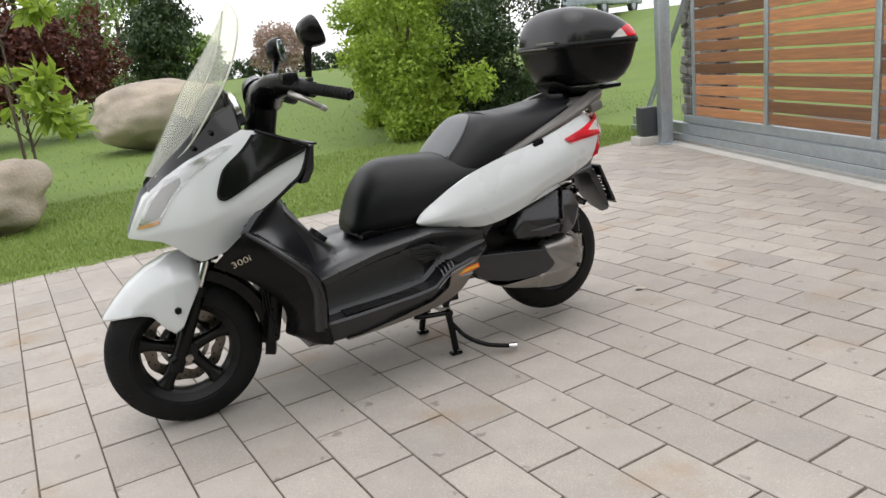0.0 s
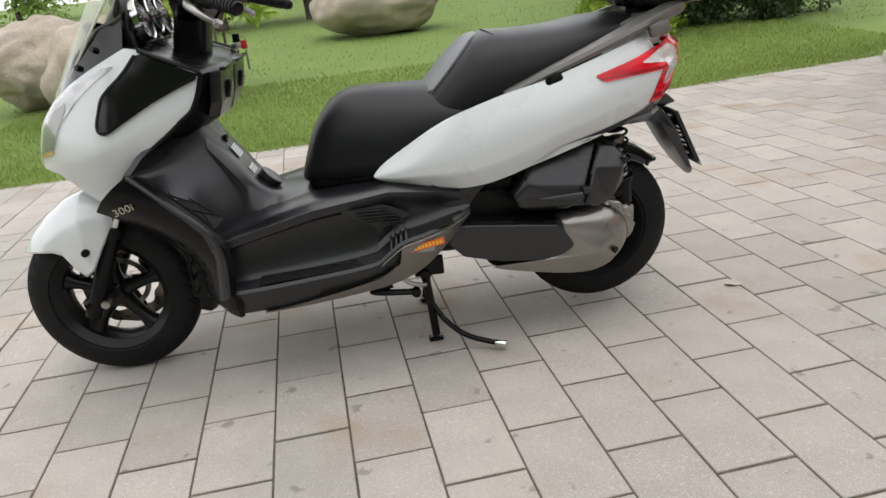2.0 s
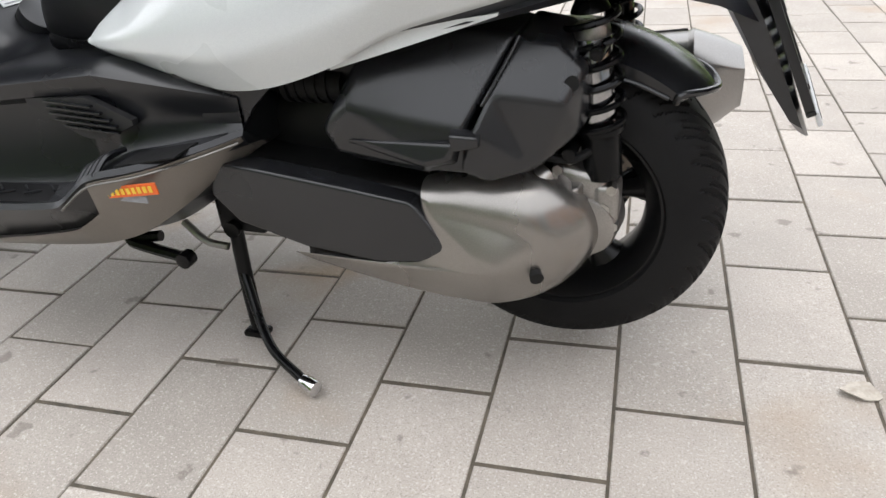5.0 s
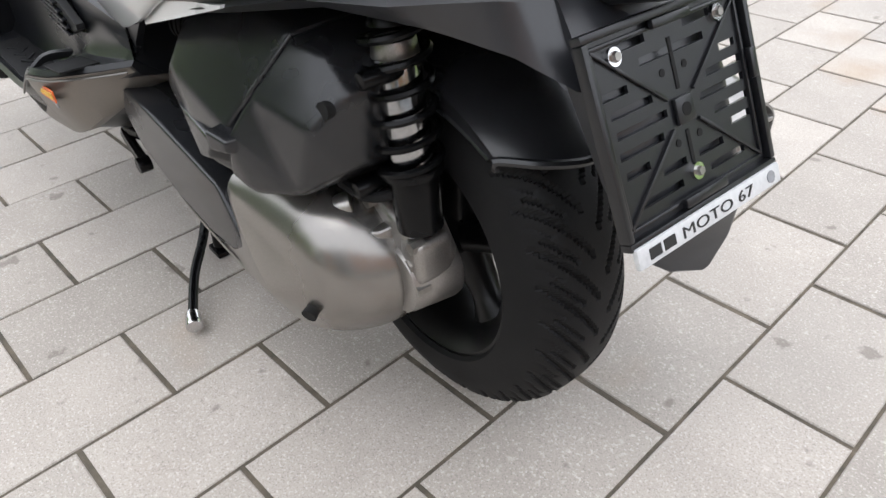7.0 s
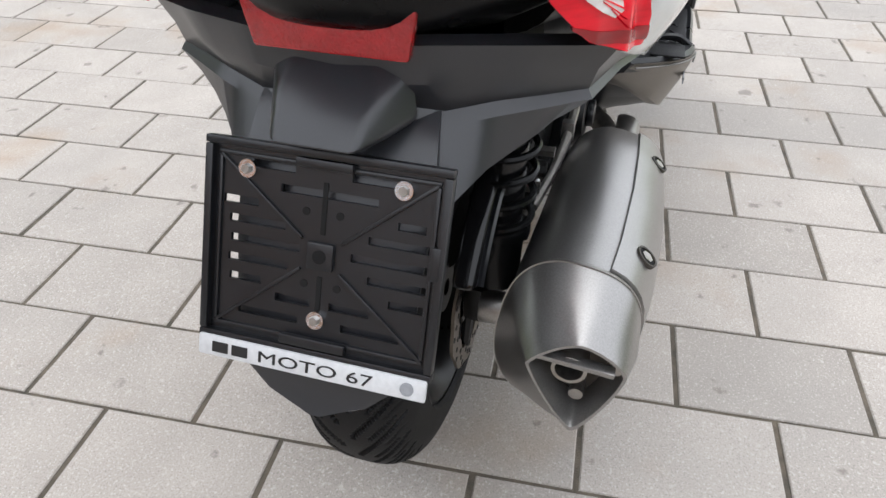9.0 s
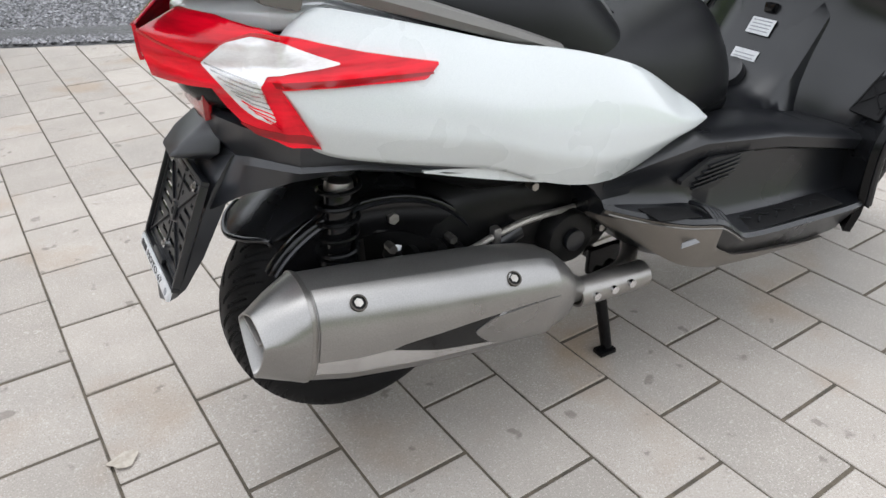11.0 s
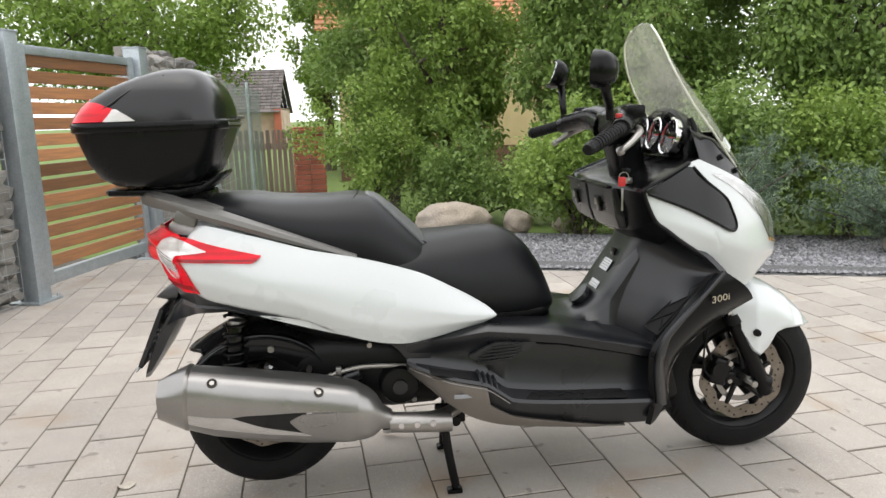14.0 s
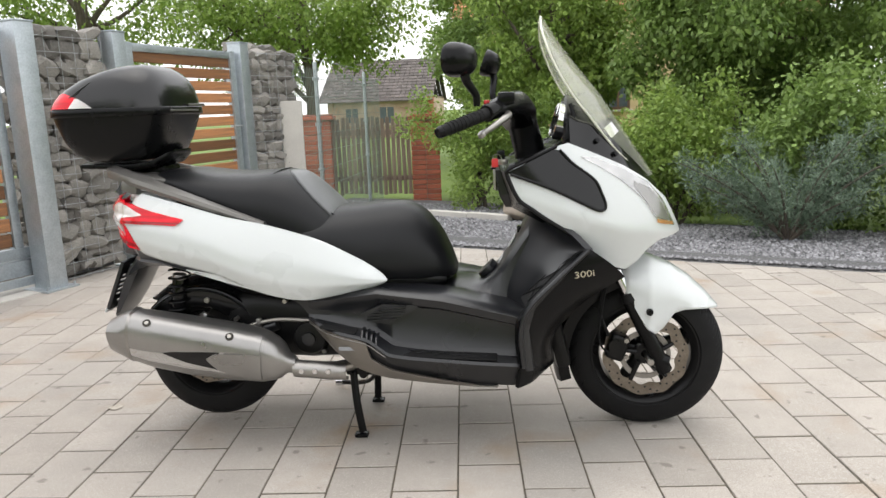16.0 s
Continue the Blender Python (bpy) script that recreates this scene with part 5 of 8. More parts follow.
part("radiator_guard", box(0.05, 0.27, 0.28, (1.225, 0, 0.37), 0.02, turn=Matrix.Rotation(radians(-14), 4, "Y")), M_ENGINE, scooter)
for i in range(5):
    part("guard_bar", rod((1.258, 0.05, 0.27 + i * 0.045), (1.250, 0.185, 0.27 + i * 0.045), 0.003, seg=6), M_ENGINE, scooter)
for i in range(3):
    part("guard_bar", rod((1.258, 0.08 + i * 0.045, 0.26), (1.258, 0.08 + i * 0.045, 0.46), 0.003, seg=6), M_ENGINE, scooter)


def inner_shield():
    """The rider's side of the leg shield, from the floor up to the glove boxes."""
    levels = [(0.30, 1.136, 0.334, 1.15, 1.10), (0.42, 1.124, 0.334, 1.14, 1.06), (0.482, 1.142, 0.332, 1.145, 1.045), (0.573, 1.23, 0.324, 1.185, 1.080),
              (0.650, 1.315, 0.302, 1.225, 1.120), (0.70, 1.268, 0.292, 1.222, 1.145), (0.745, 1.196, 0.278, 1.185, 1.16), (0.80, 1.124, 0.268, 1.13, 1.15), (0.882, 1.092, 0.260, 1.10, 1.13)]
    rings = []
    outer, wide = (lin([(l[0], l[i]) for l in levels]) for i in (1, 2))
    inner, centre = (at_x([(l[0], l[i]) for l in levels]) for i in (3, 4))
    for z in np.linspace(0.30, 0.882, 60):
        xo, yo, xm, xc = outer(z), wide(z), inner(z), centre(z)
        row = curve([(xo, yo, z), (xm, yo * 0.68, z), (xc, 0.09, z), (xc - 0.006, 0.0, z), (xc, -0.09, z), (xm, -yo * 0.68, z), (xo, -yo, z)], 41)
        rings.append([tuple(p) for p in row] + [(p[0] + 0.02, p[1] * 0.97, p[2]) for p in row[::-1]])
    part("inner_leg_shield", skin(rings), M_GREYPL, scooter, "dark grey grained inner leg shield", 55)


inner_shield()


def knee_mat(s):
    """A raised ribbed pad in the corner of the leg shield."""
    front = [(1.128, 0.236, 0.492), (1.275, 0.246, 0.622), (1.305, 0.292, 0.648), (1.142, 0.296, 0.482)]
    quad = [(x - 0.008, s * y, z + 0.006) for x, y, z in front] + [(x + 0.012, s * y, z - 0.004) for x, y, z in front]
    mat = part("knee_mat", facet_shell(quad, [(0, 1, 2, 3), (4, 7, 6, 5), (0, 4, 5, 1), (1, 5, 6, 2), (2, 6, 7, 3), (3, 7, 4, 0)], 0.004), M_RUBBER, scooter, "black ribbed knee pad", 40)
    a, b, c, d = (Vector(v) + Vector((-0.002, 0, 0.0015)) for v in quad[:4])
    def at(u, v):
        return (a.lerp(b, u)).lerp(d.lerp(c, u), v)
    for u0, v0, u1, v1 in ((0.12, 0.15, 0.36, 0.85), (0.36, 0.15, 0.12, 0.85), (0.42, 0.2, 0.62, 0.8), (0.62, 0.2, 0.86, 0.8), (0.86, 0.2, 0.62, 0.8), (0.06, 0.08, 0.94, 0.08), (0.06, 0.92, 0.94, 0.92)):
        part("rib", rod(at(u0, v0), at(u1, v1), 0.0018, seg=6), M_RUBBER, mat)


knee_mat(1)
knee_mat(-1)


def dashboard():
    sections = [(0.296, 1.102, 0.880, 1.128, 0.815), (0.288, 1.092, 0.888, 1.122, 0.800), (0.20, 1.070, 0.890, 1.104, 0.765), (0.055, 1.060, 0.888, 1.096, 0.748), (0.0, 1.068, 0.887, 1.100, 0.746)]
    sections += [(-y, *rest) for y, *rest in sections[-2::-1]]
    rings = []
    for y, xt, zt, xb, zb in sections:
        rings.append([(xb, y, zb), (xb - 0.004, y, zb + 0.008), (xt - 0.003, y, zt - 0.010), (xt + 0.002, y, zt - 0.001), (xt + 0.012, y, zt + 0.004), (1.15, y * 0.97, zt + 0.022), (1.27, y * 0.80, 0.957), (1.24, y * 0.8, 0.72), (1.19, y * 0.88, zb - 0.05)])
    d = part("dashboard", skin(rings), M_BLACKPL, scooter, "black dashboard with two glove boxes", 32)
    for y0, y1 in ((0.040, -0.168), (0.060, 0.245)):
        mid = (y0 + y1) / 2
        plate = [(1.046, y0, 0.880), (1.050, y1, 0.880), (1.062, y1, 0.800), (1.080, y1 * 0.93, 0.762), (1.076, y0, 0.757), (1.058, y0, 0.805)]
        front = plate + [(x + 0.030, y, z) for x, y, z in plate]
        door = part("glove_box", facet_shell(front, [(0, 1, 2, 5), (5, 2, 3, 4), (6, 11, 8, 7), (11, 10, 9, 8), (0, 6, 7, 1), (1, 7, 8, 2), (2, 8, 9, 3), (3, 9, 10, 4), (4, 10, 11, 5), (5, 11, 6, 0)], 0.005), M_GREYPL, d, "glove box door", 32)
        part("door_lip", box(0.016, abs(y1 - y0) * 0.96, 0.008, (1.046, mid, 0.882), 0.003), M_BLACKPL, door)
        part("latch", box(0.014, 0.034, 0.046, (1.052, mid + 0.01, 0.826), 0.004, turn=Matrix.Rotation(radians(-12), 4, "Y")), M_GLOSS, door)
        part("latch_inner", box(0.008, 0.014, 0.020, (1.0448, mid + 0.01, 0.832), 0.002), M_STEEL, door)
    part("ignition_lock", rod((1.075, -0.215, 0.897), (1.075, -0.215, 0.912), 0.016, seg=20, edge=0.003), M_STEEL, d)


dashboard()


def keys():
    k = thing("key_ring", "key in the ignition with a red tag and a hanging key", "keys", (1.072, -0.222, 0.912))
    part("key_head", box(0.022, 0.008, 0.026, (0, 0, 0.014), 0.003), M_BLACKPL, k)
    part("tag", box(0.02, 0.008, 0.026, (-0.018, -0.016, -0.008), 0.004), M_SWITCH, k, "red plastic key tag")
    part("ring", lathe([(0.014, -0.001), (0.014, 0.001), (0.012, 0.001), (0.012, -0.001)], 20, "y", (-0.012, -0.014, 0.004)), M_STEEL, k)
    part("spare_key", box(0.006, 0.002, 0.06, (-0.02, -0.026, -0.055), 0.001), M_STEEL, k)


keys()


# ---- windscreen, gauges, handlebar ----
S_MID = curve([(1.542, 0, 0.842), (1.452, 0, 0.977), (1.382, 0, 1.085), (1.296, 0, 1.193), (1.245, 0, 1.262), (1.196, 0, 1.338)], 40)
S_EDGE = curve([(1.515, 0.075, 0.838), (1.42, 0.165, 0.915), (1.335, 0.19, 1.02), (1.272, 0.186, 1.105), (1.222, 0.168, 1.20), (1.196, 0.135, 1.28), (1.194, 0.075, 1.325)], 40)


def screen_rows(i0, i1, out):
    rows = []
    for i in range(i0, i1):
        c, e = S_MID[i], S_EDGE[i]
        row = []
        for a in np.linspace(-1, 1, 25):
            k = a * a
            row.append((c[0] + (e[0] - c[0]) * k + out, a * e[1], c[2] + (e[2] - c[2]) * k + out * 0.6))
        rows.append(row + [(x - 0.004, y, z - 0.002) for x, y, z in reversed(row)])
    return rows


screen = part("windscreen", skin(screen_rows(0, 40, 0.0)), M_SCREEN, scooter, "tall clear slightly yellowed windscreen", 60)
screen.visible_shadow = False
part("screen_base", skin(screen_rows(0, 15, -0.006)), M_GLOSS, scooter, "gloss black base behind the windscreen", 60)
cowl_low = [(1.27, 0.954), (1.36, 0.913), (1.43, 0.880), (1.50, 0.836), (1.545, 0.796)]
cowl_high = [(1.27, 1.040), (1.30, 1.020), (1.335, 1.008), (1.38, 0.978), (1.43, 0.928), (1.48, 0.882), (1.515, 0.846), (1.545, 0.816)]


def cowl_depth(x, z):
    v = min(1.0, max(0.0, (z - lin(cowl_low)(x)) / max(lin(cowl_high)(x) - lin(cowl_low)(x), 0.01)))
    edge = lin([(1.27, 0.178), (1.335, 0.182), (1.42, 0.157), (1.515, 0.067), (1.545, 0.05)])(x)
    return (F_HALF(x) - 0.055) * (1 - v) + edge * v


for s in (1, -1):
    part("screen_cowl", panel(s, cowl_high, cowl_low, cowl_depth, 40, 12, 0.006), M_GLOSS, scooter, "gloss black cowl at the foot of the windscreen", 60)
    for x, z in ((1.40, 0.915), (1.345, 0.955)):
        y = cowl_depth(x, z)
        part("screen_bolt", rod((x, s * (y - 0.004), z), (x + 0.006, s * (y + 0.006), z + 0.005), 0.009, 0.007, 12), M_BLACKPL, scooter)
    e = [(x, s * y, z) for x, y, z in S_EDGE]
    part("screen_rim", tube(e, 0.003, 40, 6), M_EDGE, scooter, "cut edge of the windscreen with its gleam painted pale")
    part("screen_bracket", tube([(1.30, s * 0.165, 0.925), (1.27, s * 0.17, 0.975), (1.285, s * 0.172, 1.03), (1.275, s * 0.165, 1.065)], (0.02, 0.006), 20, 10), M_BLACKPL, scooter, "black windscreen bracket")
part("screen_sticker", box(0.001, 0.05, 0.036, (1.398, -0.138, 0.985), 0.0, turn=Matrix.Rotation(radians(-35), 4, "Y") @ Matrix.Rotation(radians(-38), 4, "Z")), M_STICKER, scooter, "small pale sticker")


def gauges():
    """A hood over three chrome-rimmed dials, open towards the rider."""
    rings = []
    for x, w, top, low, wall in ((1.268, 0.176, 1.086, 0.948, 0.012), (1.260, 0.184, 1.090, 0.942, 0.004), (1.266, 0.190, 1.094, 0.938, 0.0), (1.29, 0.192, 1.088, 0.935, 0.0), (1.32, 0.180, 1.060, 0.935, 0.0), (1.36, 0.150, 1.000, 0.930, 0.0)):
        rings.append([(x - 0.10 * (1.05 - z) if x < 1.3 else x, y, z) for y, z in (((w - wall) * math.cos(a), low + (top - low - wall) * math.sin(a) ** 0.7) for a in np.linspace(0.0, math.pi, 41))])
    inner = [(x + 0.004, y * 0.93, z - 0.006) for x, y, z in rings[0]]
    deep = [(x + 0.045, y * 0.88, z - 0.010) for x, y, z in rings[0]]
    g = part("gauge_pod", skin([deep, inner] + rings, closed=False), M_BLACKPL, scooter, "black hood over three dials", 45)
    part("dial_board", box(0.006, 0.30, 0.115, (1.272, 0, 1.008), 0.002, turn=Matrix.Rotation(radians(16), 4, "Y")), M_GLOSS, g)
    for y, r in ((0.104, 0.055), (0.0, 0.050), (-0.104, 0.055)):
        m = Matrix.Translation((1.248, y, 1.012 if y else 1.018)) @ Matrix.Rotation(radians(-74), 4, "Y")
        b = lathe([(r, -0.016), (r, 0.010), (r - 0.004, 0.013), (r - 0.008, 0.010), (r - 0.008, -0.016)], 48, "z")
        bmesh.ops.transform(b, matrix=m, verts=b.verts)
        ring = part("dial_ring", b, M_CHROME, g, "chrome dial ring")
        b = rod((0, 0, -0.014), (0, 0, -0.008), r - 0.008, seg=36)
        bmesh.ops.transform(b, matrix=m, verts=b.verts)
        part("dial_face", b, M_GLOSS, ring)
        for k in range(9):
            a = 0.6 + k * 0.62
            b = box(0.008, 0.0018, 0.001, ((r - 0.015) * math.cos(a), (r - 0.015) * math.sin(a), -0.0074), turn=Matrix.Rotation(a, 4, "Z"))
            bmesh.ops.transform(b, matrix=m, verts=b.verts)
            part("tick", b, M_STICKER, ring)
        b = box(0.003, r * 0.6, 0.002, (0, r * 0.25, -0.006))
        bmesh.ops.transform(b, matrix=m, verts=b.verts)
        part("needle", b, M_SWITCH, ring)


gauges()


def handlebar():
    rows = [(1.165, 0.875, 0.055, 0.05), (1.155, 0.93, 0.06, 0.05), (1.14, 0.99, 0.066, 0.05), (1.125, 1.045, 0.085, 0.052), (1.115, 1.078, 0.08, 0.045), (1.112, 1.093, 0.05, 0.028)]
    rings = []
    for x, z, w, d in rows:
        rings.append([(x + d * math.copysign(abs(math.cos(a)) ** 0.7, math.cos(a)), w * math.copysign(abs(math.sin(a)) ** 0.7, math.sin(a)), z) for a in np.linspace(0, 2 * math.pi, 28, endpoint=False)])
    h = part("handlebar_cover", skin(rings), M_BLACKPL, scooter, "black handlebar cover", 45)
    for s in (1, -1):
        rings = []
        for p, ry, rz in (((1.12, 0.04, 1.04), 0.06, 0.06), ((1.115, 0.12, 1.068), 0.048, 0.042), ((1.09, 0.19, 1.070), 0.036, 0.032), ((1.05, 0.25, 1.056), 0.028, 0.027)):
            rings.append([(p[0] + ry * math.cos(a), s * p[1] + 0.3 * ry * math.cos(a) * s, p[2] + rz * math.sin(a)) for a in np.linspace(0, 2 * math.pi, 20, endpoint=False)])
        part("arm_cover", skin(rings), M_BLACKPL, h, "", 50)
        part("switch_block", rod((1.062, s * 0.235, 1.060), (1.034, s * 0.282, 1.046), 0.027, 0.025, 16, 0.004), M_BLACKPL, h)
        part("switch", box(0.016, 0.014, 0.012, (1.035, s * 0.262, 1.078), 0.003), M_SWITCH if s < 0 else M_GREYPL, h, "red switch" if s < 0 else "")
        root, end = (Vector((1.036, -0.280, 1.047)), Vector((0.918, -0.388, 1.004))) if s < 0 else (Vector((1.052, 0.280, 1.054)), Vector((0.966, 0.384, 1.024)))
        grip = part("grip", rod(root, end, 0.0175, 0.0165, 18, 0.003), M_RUBBER, h, "black ribbed rubber grip")
        d = (end - root).normalized()
        for k in range(10):
            c = root + d * (0.020 + k * 0.0132)
            part("rib", rod(c, c + d * 0.006, 0.0185, seg=16), M_RUBBER, grip)
        part("bar_end", rod(end, end + d * 0.016, 0.0175, 0.014, 16, 0.003), M_BLACKPL, grip)
        lever = [(1.085, s * 0.215, 1.046), (1.096, s * 0.245, 1.040), (1.080, s * 0.28, 1.028), (1.044, s * 0.306, 1.004), (1.024, s * 0.312, 0.992)]
        part("brake_lever", tube(lever, (0.012, 0.008), 26, 10), M_ALU, h, "silver brake lever")
        part("lever_ball", rod((1.026, s * 0.310, 0.984), (1.018, s * 0.316, 0.996), 0.011, seg=12, edge=0.004), M_ALU, h)
        part("reservoir", box(0.05, 0.06, 0.035, (1.09, s * 0.215, 1.088), 0.008), M_BLACKPL, h)


handlebar()


def mirror(s, base, head, yaw, pitch):
    turn = Matrix.Translation(head) @ Matrix.Rotation(radians(yaw), 4, "Z") @ Matrix.Rotation(radians(pitch), 4, "Y") @ Matrix.Translation(-Vector(head))
    m = part("mirror", tube([base, (base[0] - 0.002, base[1] + s * 0.004, base[2] + 0.03), (head[0] + 0.018, head[1] - s * 0.012, head[2] - 0.055), (head[0] + 0.012, head[1], head[2] - 0.02)], (0.010, 0.014), 20, 10), M_BLACKPL, scooter, "black rear-view mirror on a stalk")
    rings = []
    for u, ky, kz in ((0.042, 0.25, 0.25), (0.036, 0.6, 0.62), (0.022, 0.86, 0.88), (0.004, 1.0, 1.0), (-0.012, 1.03, 1.03), (-0.016, 1.0, 1.0)):
        ring = []
        for a in np.linspace(0, 2 * math.pi, 28, endpoint=False):
            c, sn = math.cos(a), math.sin(a)
            ring.append((head[0] + u, head[1] + 0.066 * ky * math.copysign(abs(c) ** 0.75, c), head[2] + 0.046 * kz * math.copysign(abs(sn) ** 0.75, sn) + 0.10 * s * 0.0))
        rings.append(ring)
    b = skin(rings)
    bmesh.ops.transform(b, matrix=turn, verts=b.verts)
    part("shell", b, M_BLACKPL, m, "", 50)
    def face(u, ry, rz):
        return [(head[0] - u, head[1] + ry * math.copysign(abs(math.cos(a)) ** 0.75, math.cos(a)), head[2] + rz * math.copysign(abs(math.sin(a)) ** 0.75, math.sin(a))) for a in np.linspace(0, 2 * math.pi, 28, endpoint=False)]
    b = skin([face(0.0165, 0.058, 0.039), face(0.0175, 0.056, 0.037)])
    bmesh.ops.transform(b, matrix=turn, verts=b.verts)
    part("glass", b, M_MIRROR, m, "mirror glass", 5)
    return m


mirror(1, (1.035, 0.25, 1.085), (1.02, 0.295, 1.215), -4, 20)
mirror(-1, (1.008, -0.268, 1.068), (0.965, -0.325, 1.194), -28, 4)

# ---- floor tunnel, foot boards, belly ----
zs_, ys_ = lin([(0.46, 0.495), (0.68, 0.528), (0.887, 0.508), (1.089, 0.466), (1.15, 0.45)]), lin([(0.46, 0.225), (0.68, 0.248), (0.9, 0.268), (1.15, 0.285)])
zt_ = at_x([(0.46, 0.53), (0.68, 0.525), (0.894, 0.512), (0.985, 0.508), (1.04, 0.545), (1.08, 0.60), (1.15, 0.70)])
yr_ = lin([(0.46, 0.215), (0.62, 0.232), (0.75, 0.238), (1.0, 0.245), (1.15, 0.25)])
zf_ = at_x([(0.46, 0.436), (0.58, 0.412), (0.66, 0.396), (0.70, 0.37), (0.735, 0.348), (0.92, 0.330), (1.15, 0.316)])
yl_ = at_x([(0.46, 0.232), (0.50, 0.272), (0.56, 0.312), (0.64, 0.332), (0.9, 0.336), (1.10, 0.334), (1.13, 0.318), (1.15, 0.285)])
zb_ = at_x([(0.46, 0.405), (0.517, 0.368), (0.56, 0.335), (0.62, 0.298), (0.68, 0.276), (0.74, 0.264), (0.913, 0.246), (1.15, 0.233)])
zy_ = at_x([(0.46, 0.40), (0.55, 0.33), (0.62, 0.268), (0.72, 0.223), (0.9, 0.204), (1.15, 0.194)])


def floor_ring(x, part_of):
    zt, zs, ys, yr, zf, yl, zb, zy = zt_(x), zs_(x), ys_(x), yr_(x), zf_(x), yl_(x), zb_(x), zy_(x)
    rc = zs - 0.035
    up = [(0, zt), (0.07, zt), (0.105, zt - 0.006), (0.125, max(zs + 0.004, zt - 0.03)), (0.14, zs + 0.006), (ys - 0.05, zs + 0.004), (ys - 0.012, zs - 0.002), (ys, zs - 0.012), (ys - 0.004, rc),
          (yr, rc - 0.012), (yr, zf + 0.02), (yr + 0.012, zf + 0.003), (yl - 0.02, zf), (yl - 0.006, zf + 0.004), (yl, zf - 0.004)]
    if part_of == "board":
        return up + [(yl - 0.01, zf - 0.02), (yl - 0.045, zb + 0.004), (0.16, zy), (0, zy - 0.004)]
    k = 1.0 if x < 0.665 else max(0.06, 0.55 - (x - 0.665) * 1.45)
    h = (zf - zb) * k
    out = lambda z: yl - 0.043 * ((zf - z) / (zf - zb)) ** 1.3 + 0.002
    return [(out(zb + h * q) + e, zb + h * q - 0.004) for q, e in ((0.97, 0.0), (0.8, 0.001), (0.5, 0.001), (0.2, 0.0), (0.0, -0.001), (0.0, -0.02), (0.5, -0.02), (0.97, -0.01))]


def floor_body():
    rings = []
    for x in np.linspace(0.46, 1.15, 60):
        half = floor_ring(x, "board")
        rings.append([(x, y, z) for y, z in half] + [(x, -y, z) for y, z in reversed(half[1:-1])])
    f = part("floor_body", skin(rings), M_GREYPL, scooter, "dark grey foot boards with a raised centre tunnel", 40)
    for s in (1, -1):
        rings = [[(x, s * y, z) for y, z in floor_ring(x, "strip")] for x in np.linspace(0.462, 1.05, 60)]
        st = part("side_strip", skin(rings), M_BRONZE, scooter, "bronze-silver lower side trim", 40)
        part("strip_edge", tube([(x, s * (yl_(x) + 0.002), zf_(x) - 0.012) for x in np.linspace(0.465, 0.72, 14)], 0.0018, 30, 6), M_RAIL, st, "bright edge line")
        part("small_plate", box(0.05, 0.002, 0.011, (0.60, s * (yl_(0.6) - 0.006), 0.365), 0.0), M_INK, st)
        # slatted vent at the rear of the recess
        v_top, v_bot = lin([(0.63, 0.452), (0.70, 0.478), (0.80, 0.476)]), lin([(0.63, 0.446), (0.68, 0.428), (0.72, 0.424), (0.80, 0.470)])
        # Black panel put in as the shade behind the slats.
        part("vent_recess", panel(s, [(0.63, 0.452), (0.70, 0.484), (0.81, 0.48)], [(0.63, 0.444), (0.68, 0.424), (0.72, 0.42), (0.81, 0.474)], lambda x, z: yr_(x) + 0.016, 24, 6, 0.012), M_BLACKINK, f)
        for k in range(5):
            z0 = 0.437 + k * 0.0095
            part("vent_slat", box(0.115 - abs(k - 1.5) * 0.012, 0.008, 0.0035, (0.70 + k * 0.008, s * (yr_(0.7) + 0.019), z0), 0.001, turn=Matrix.Rotation(radians(-4), 4, "Y")), M_GREYPL, f)
        # rubber mats and ridges
        part("foot_mat", box(0.30, 0.062, 0.004, (0.90, s * 0.291, zf_(0.90) + 0.004), 0.0015, turn=Matrix.Rotation(radians(2.4), 4, "Y")), M_RUBBER, f)
        for k in range(9):
            part("mat_rib", box(0.026, 0.003, 0.003, (0.79 + k * 0.027, s * (0.282 + 0.014 * (k % 2)), zf_(0.79 + k * 0.027) + 0.0075), 0.001, turn=Matrix.Rotation(radians(35 if k % 2 else -35), 4, "Z")), M_GREYPL, f)
        for k in range(4):
            part("peg_ridge", tube([(0.645 + k * 0.014, s * 0.262, 0.412 - k * 0.006), (0.645 + k * 0.014, s * 0.30, 0.416 - k * 0.007), (0.648 + k * 0.014, s * 0.328, 0.398 - k * 0.007)], 0.0045, 10, 6), M_GREYPL, f)
        part("peg_mat", box(0.11, 0.055, 0.003, (0.57, s * 0.285, zf_(0.57) + 0.004), 0.001, turn=Matrix.Rotation(radians(11), 4, "Y")), M_RUBBER, f)
    part("filler_cap", rod((1.022, 0, 0.529), (1.006, 0, 0.545), 0.036, seg=30, edge=0.002), M_GREYPL, f, "round fuel cap lid")
    for d, w, h in ((0.0, 0.062, 0.038), (0.058, 0.066, 0.024)):
        m = Matrix.Translation((1.0945 - d * 0.62, 0, 0.630 - d)) @ Matrix.Rotation(radians(-57), 4, "Y")
        b = box(h, w, 0.0015)
        bmesh.ops.transform(b, matrix=m, verts=b.verts)
        st = part("sticker", b, M_STICKER, scooter, "white printed instruction sticker")
        for k in range(4 if h > 0.03 else 2):
            b = box(0.0022, w * 0.8, 0.0008, (-h * 0.3 + k * 0.008, 0, 0.0012))
            bmesh.ops.transform(b, matrix=m, verts=b.verts)
            part("print_line", b, M_INK, st)
    part("bag_hook", box(0.014, 0.03, 0.022, (1.119, 0, 0.668), 0.004), M_GLOSS, scooter)


floor_body()
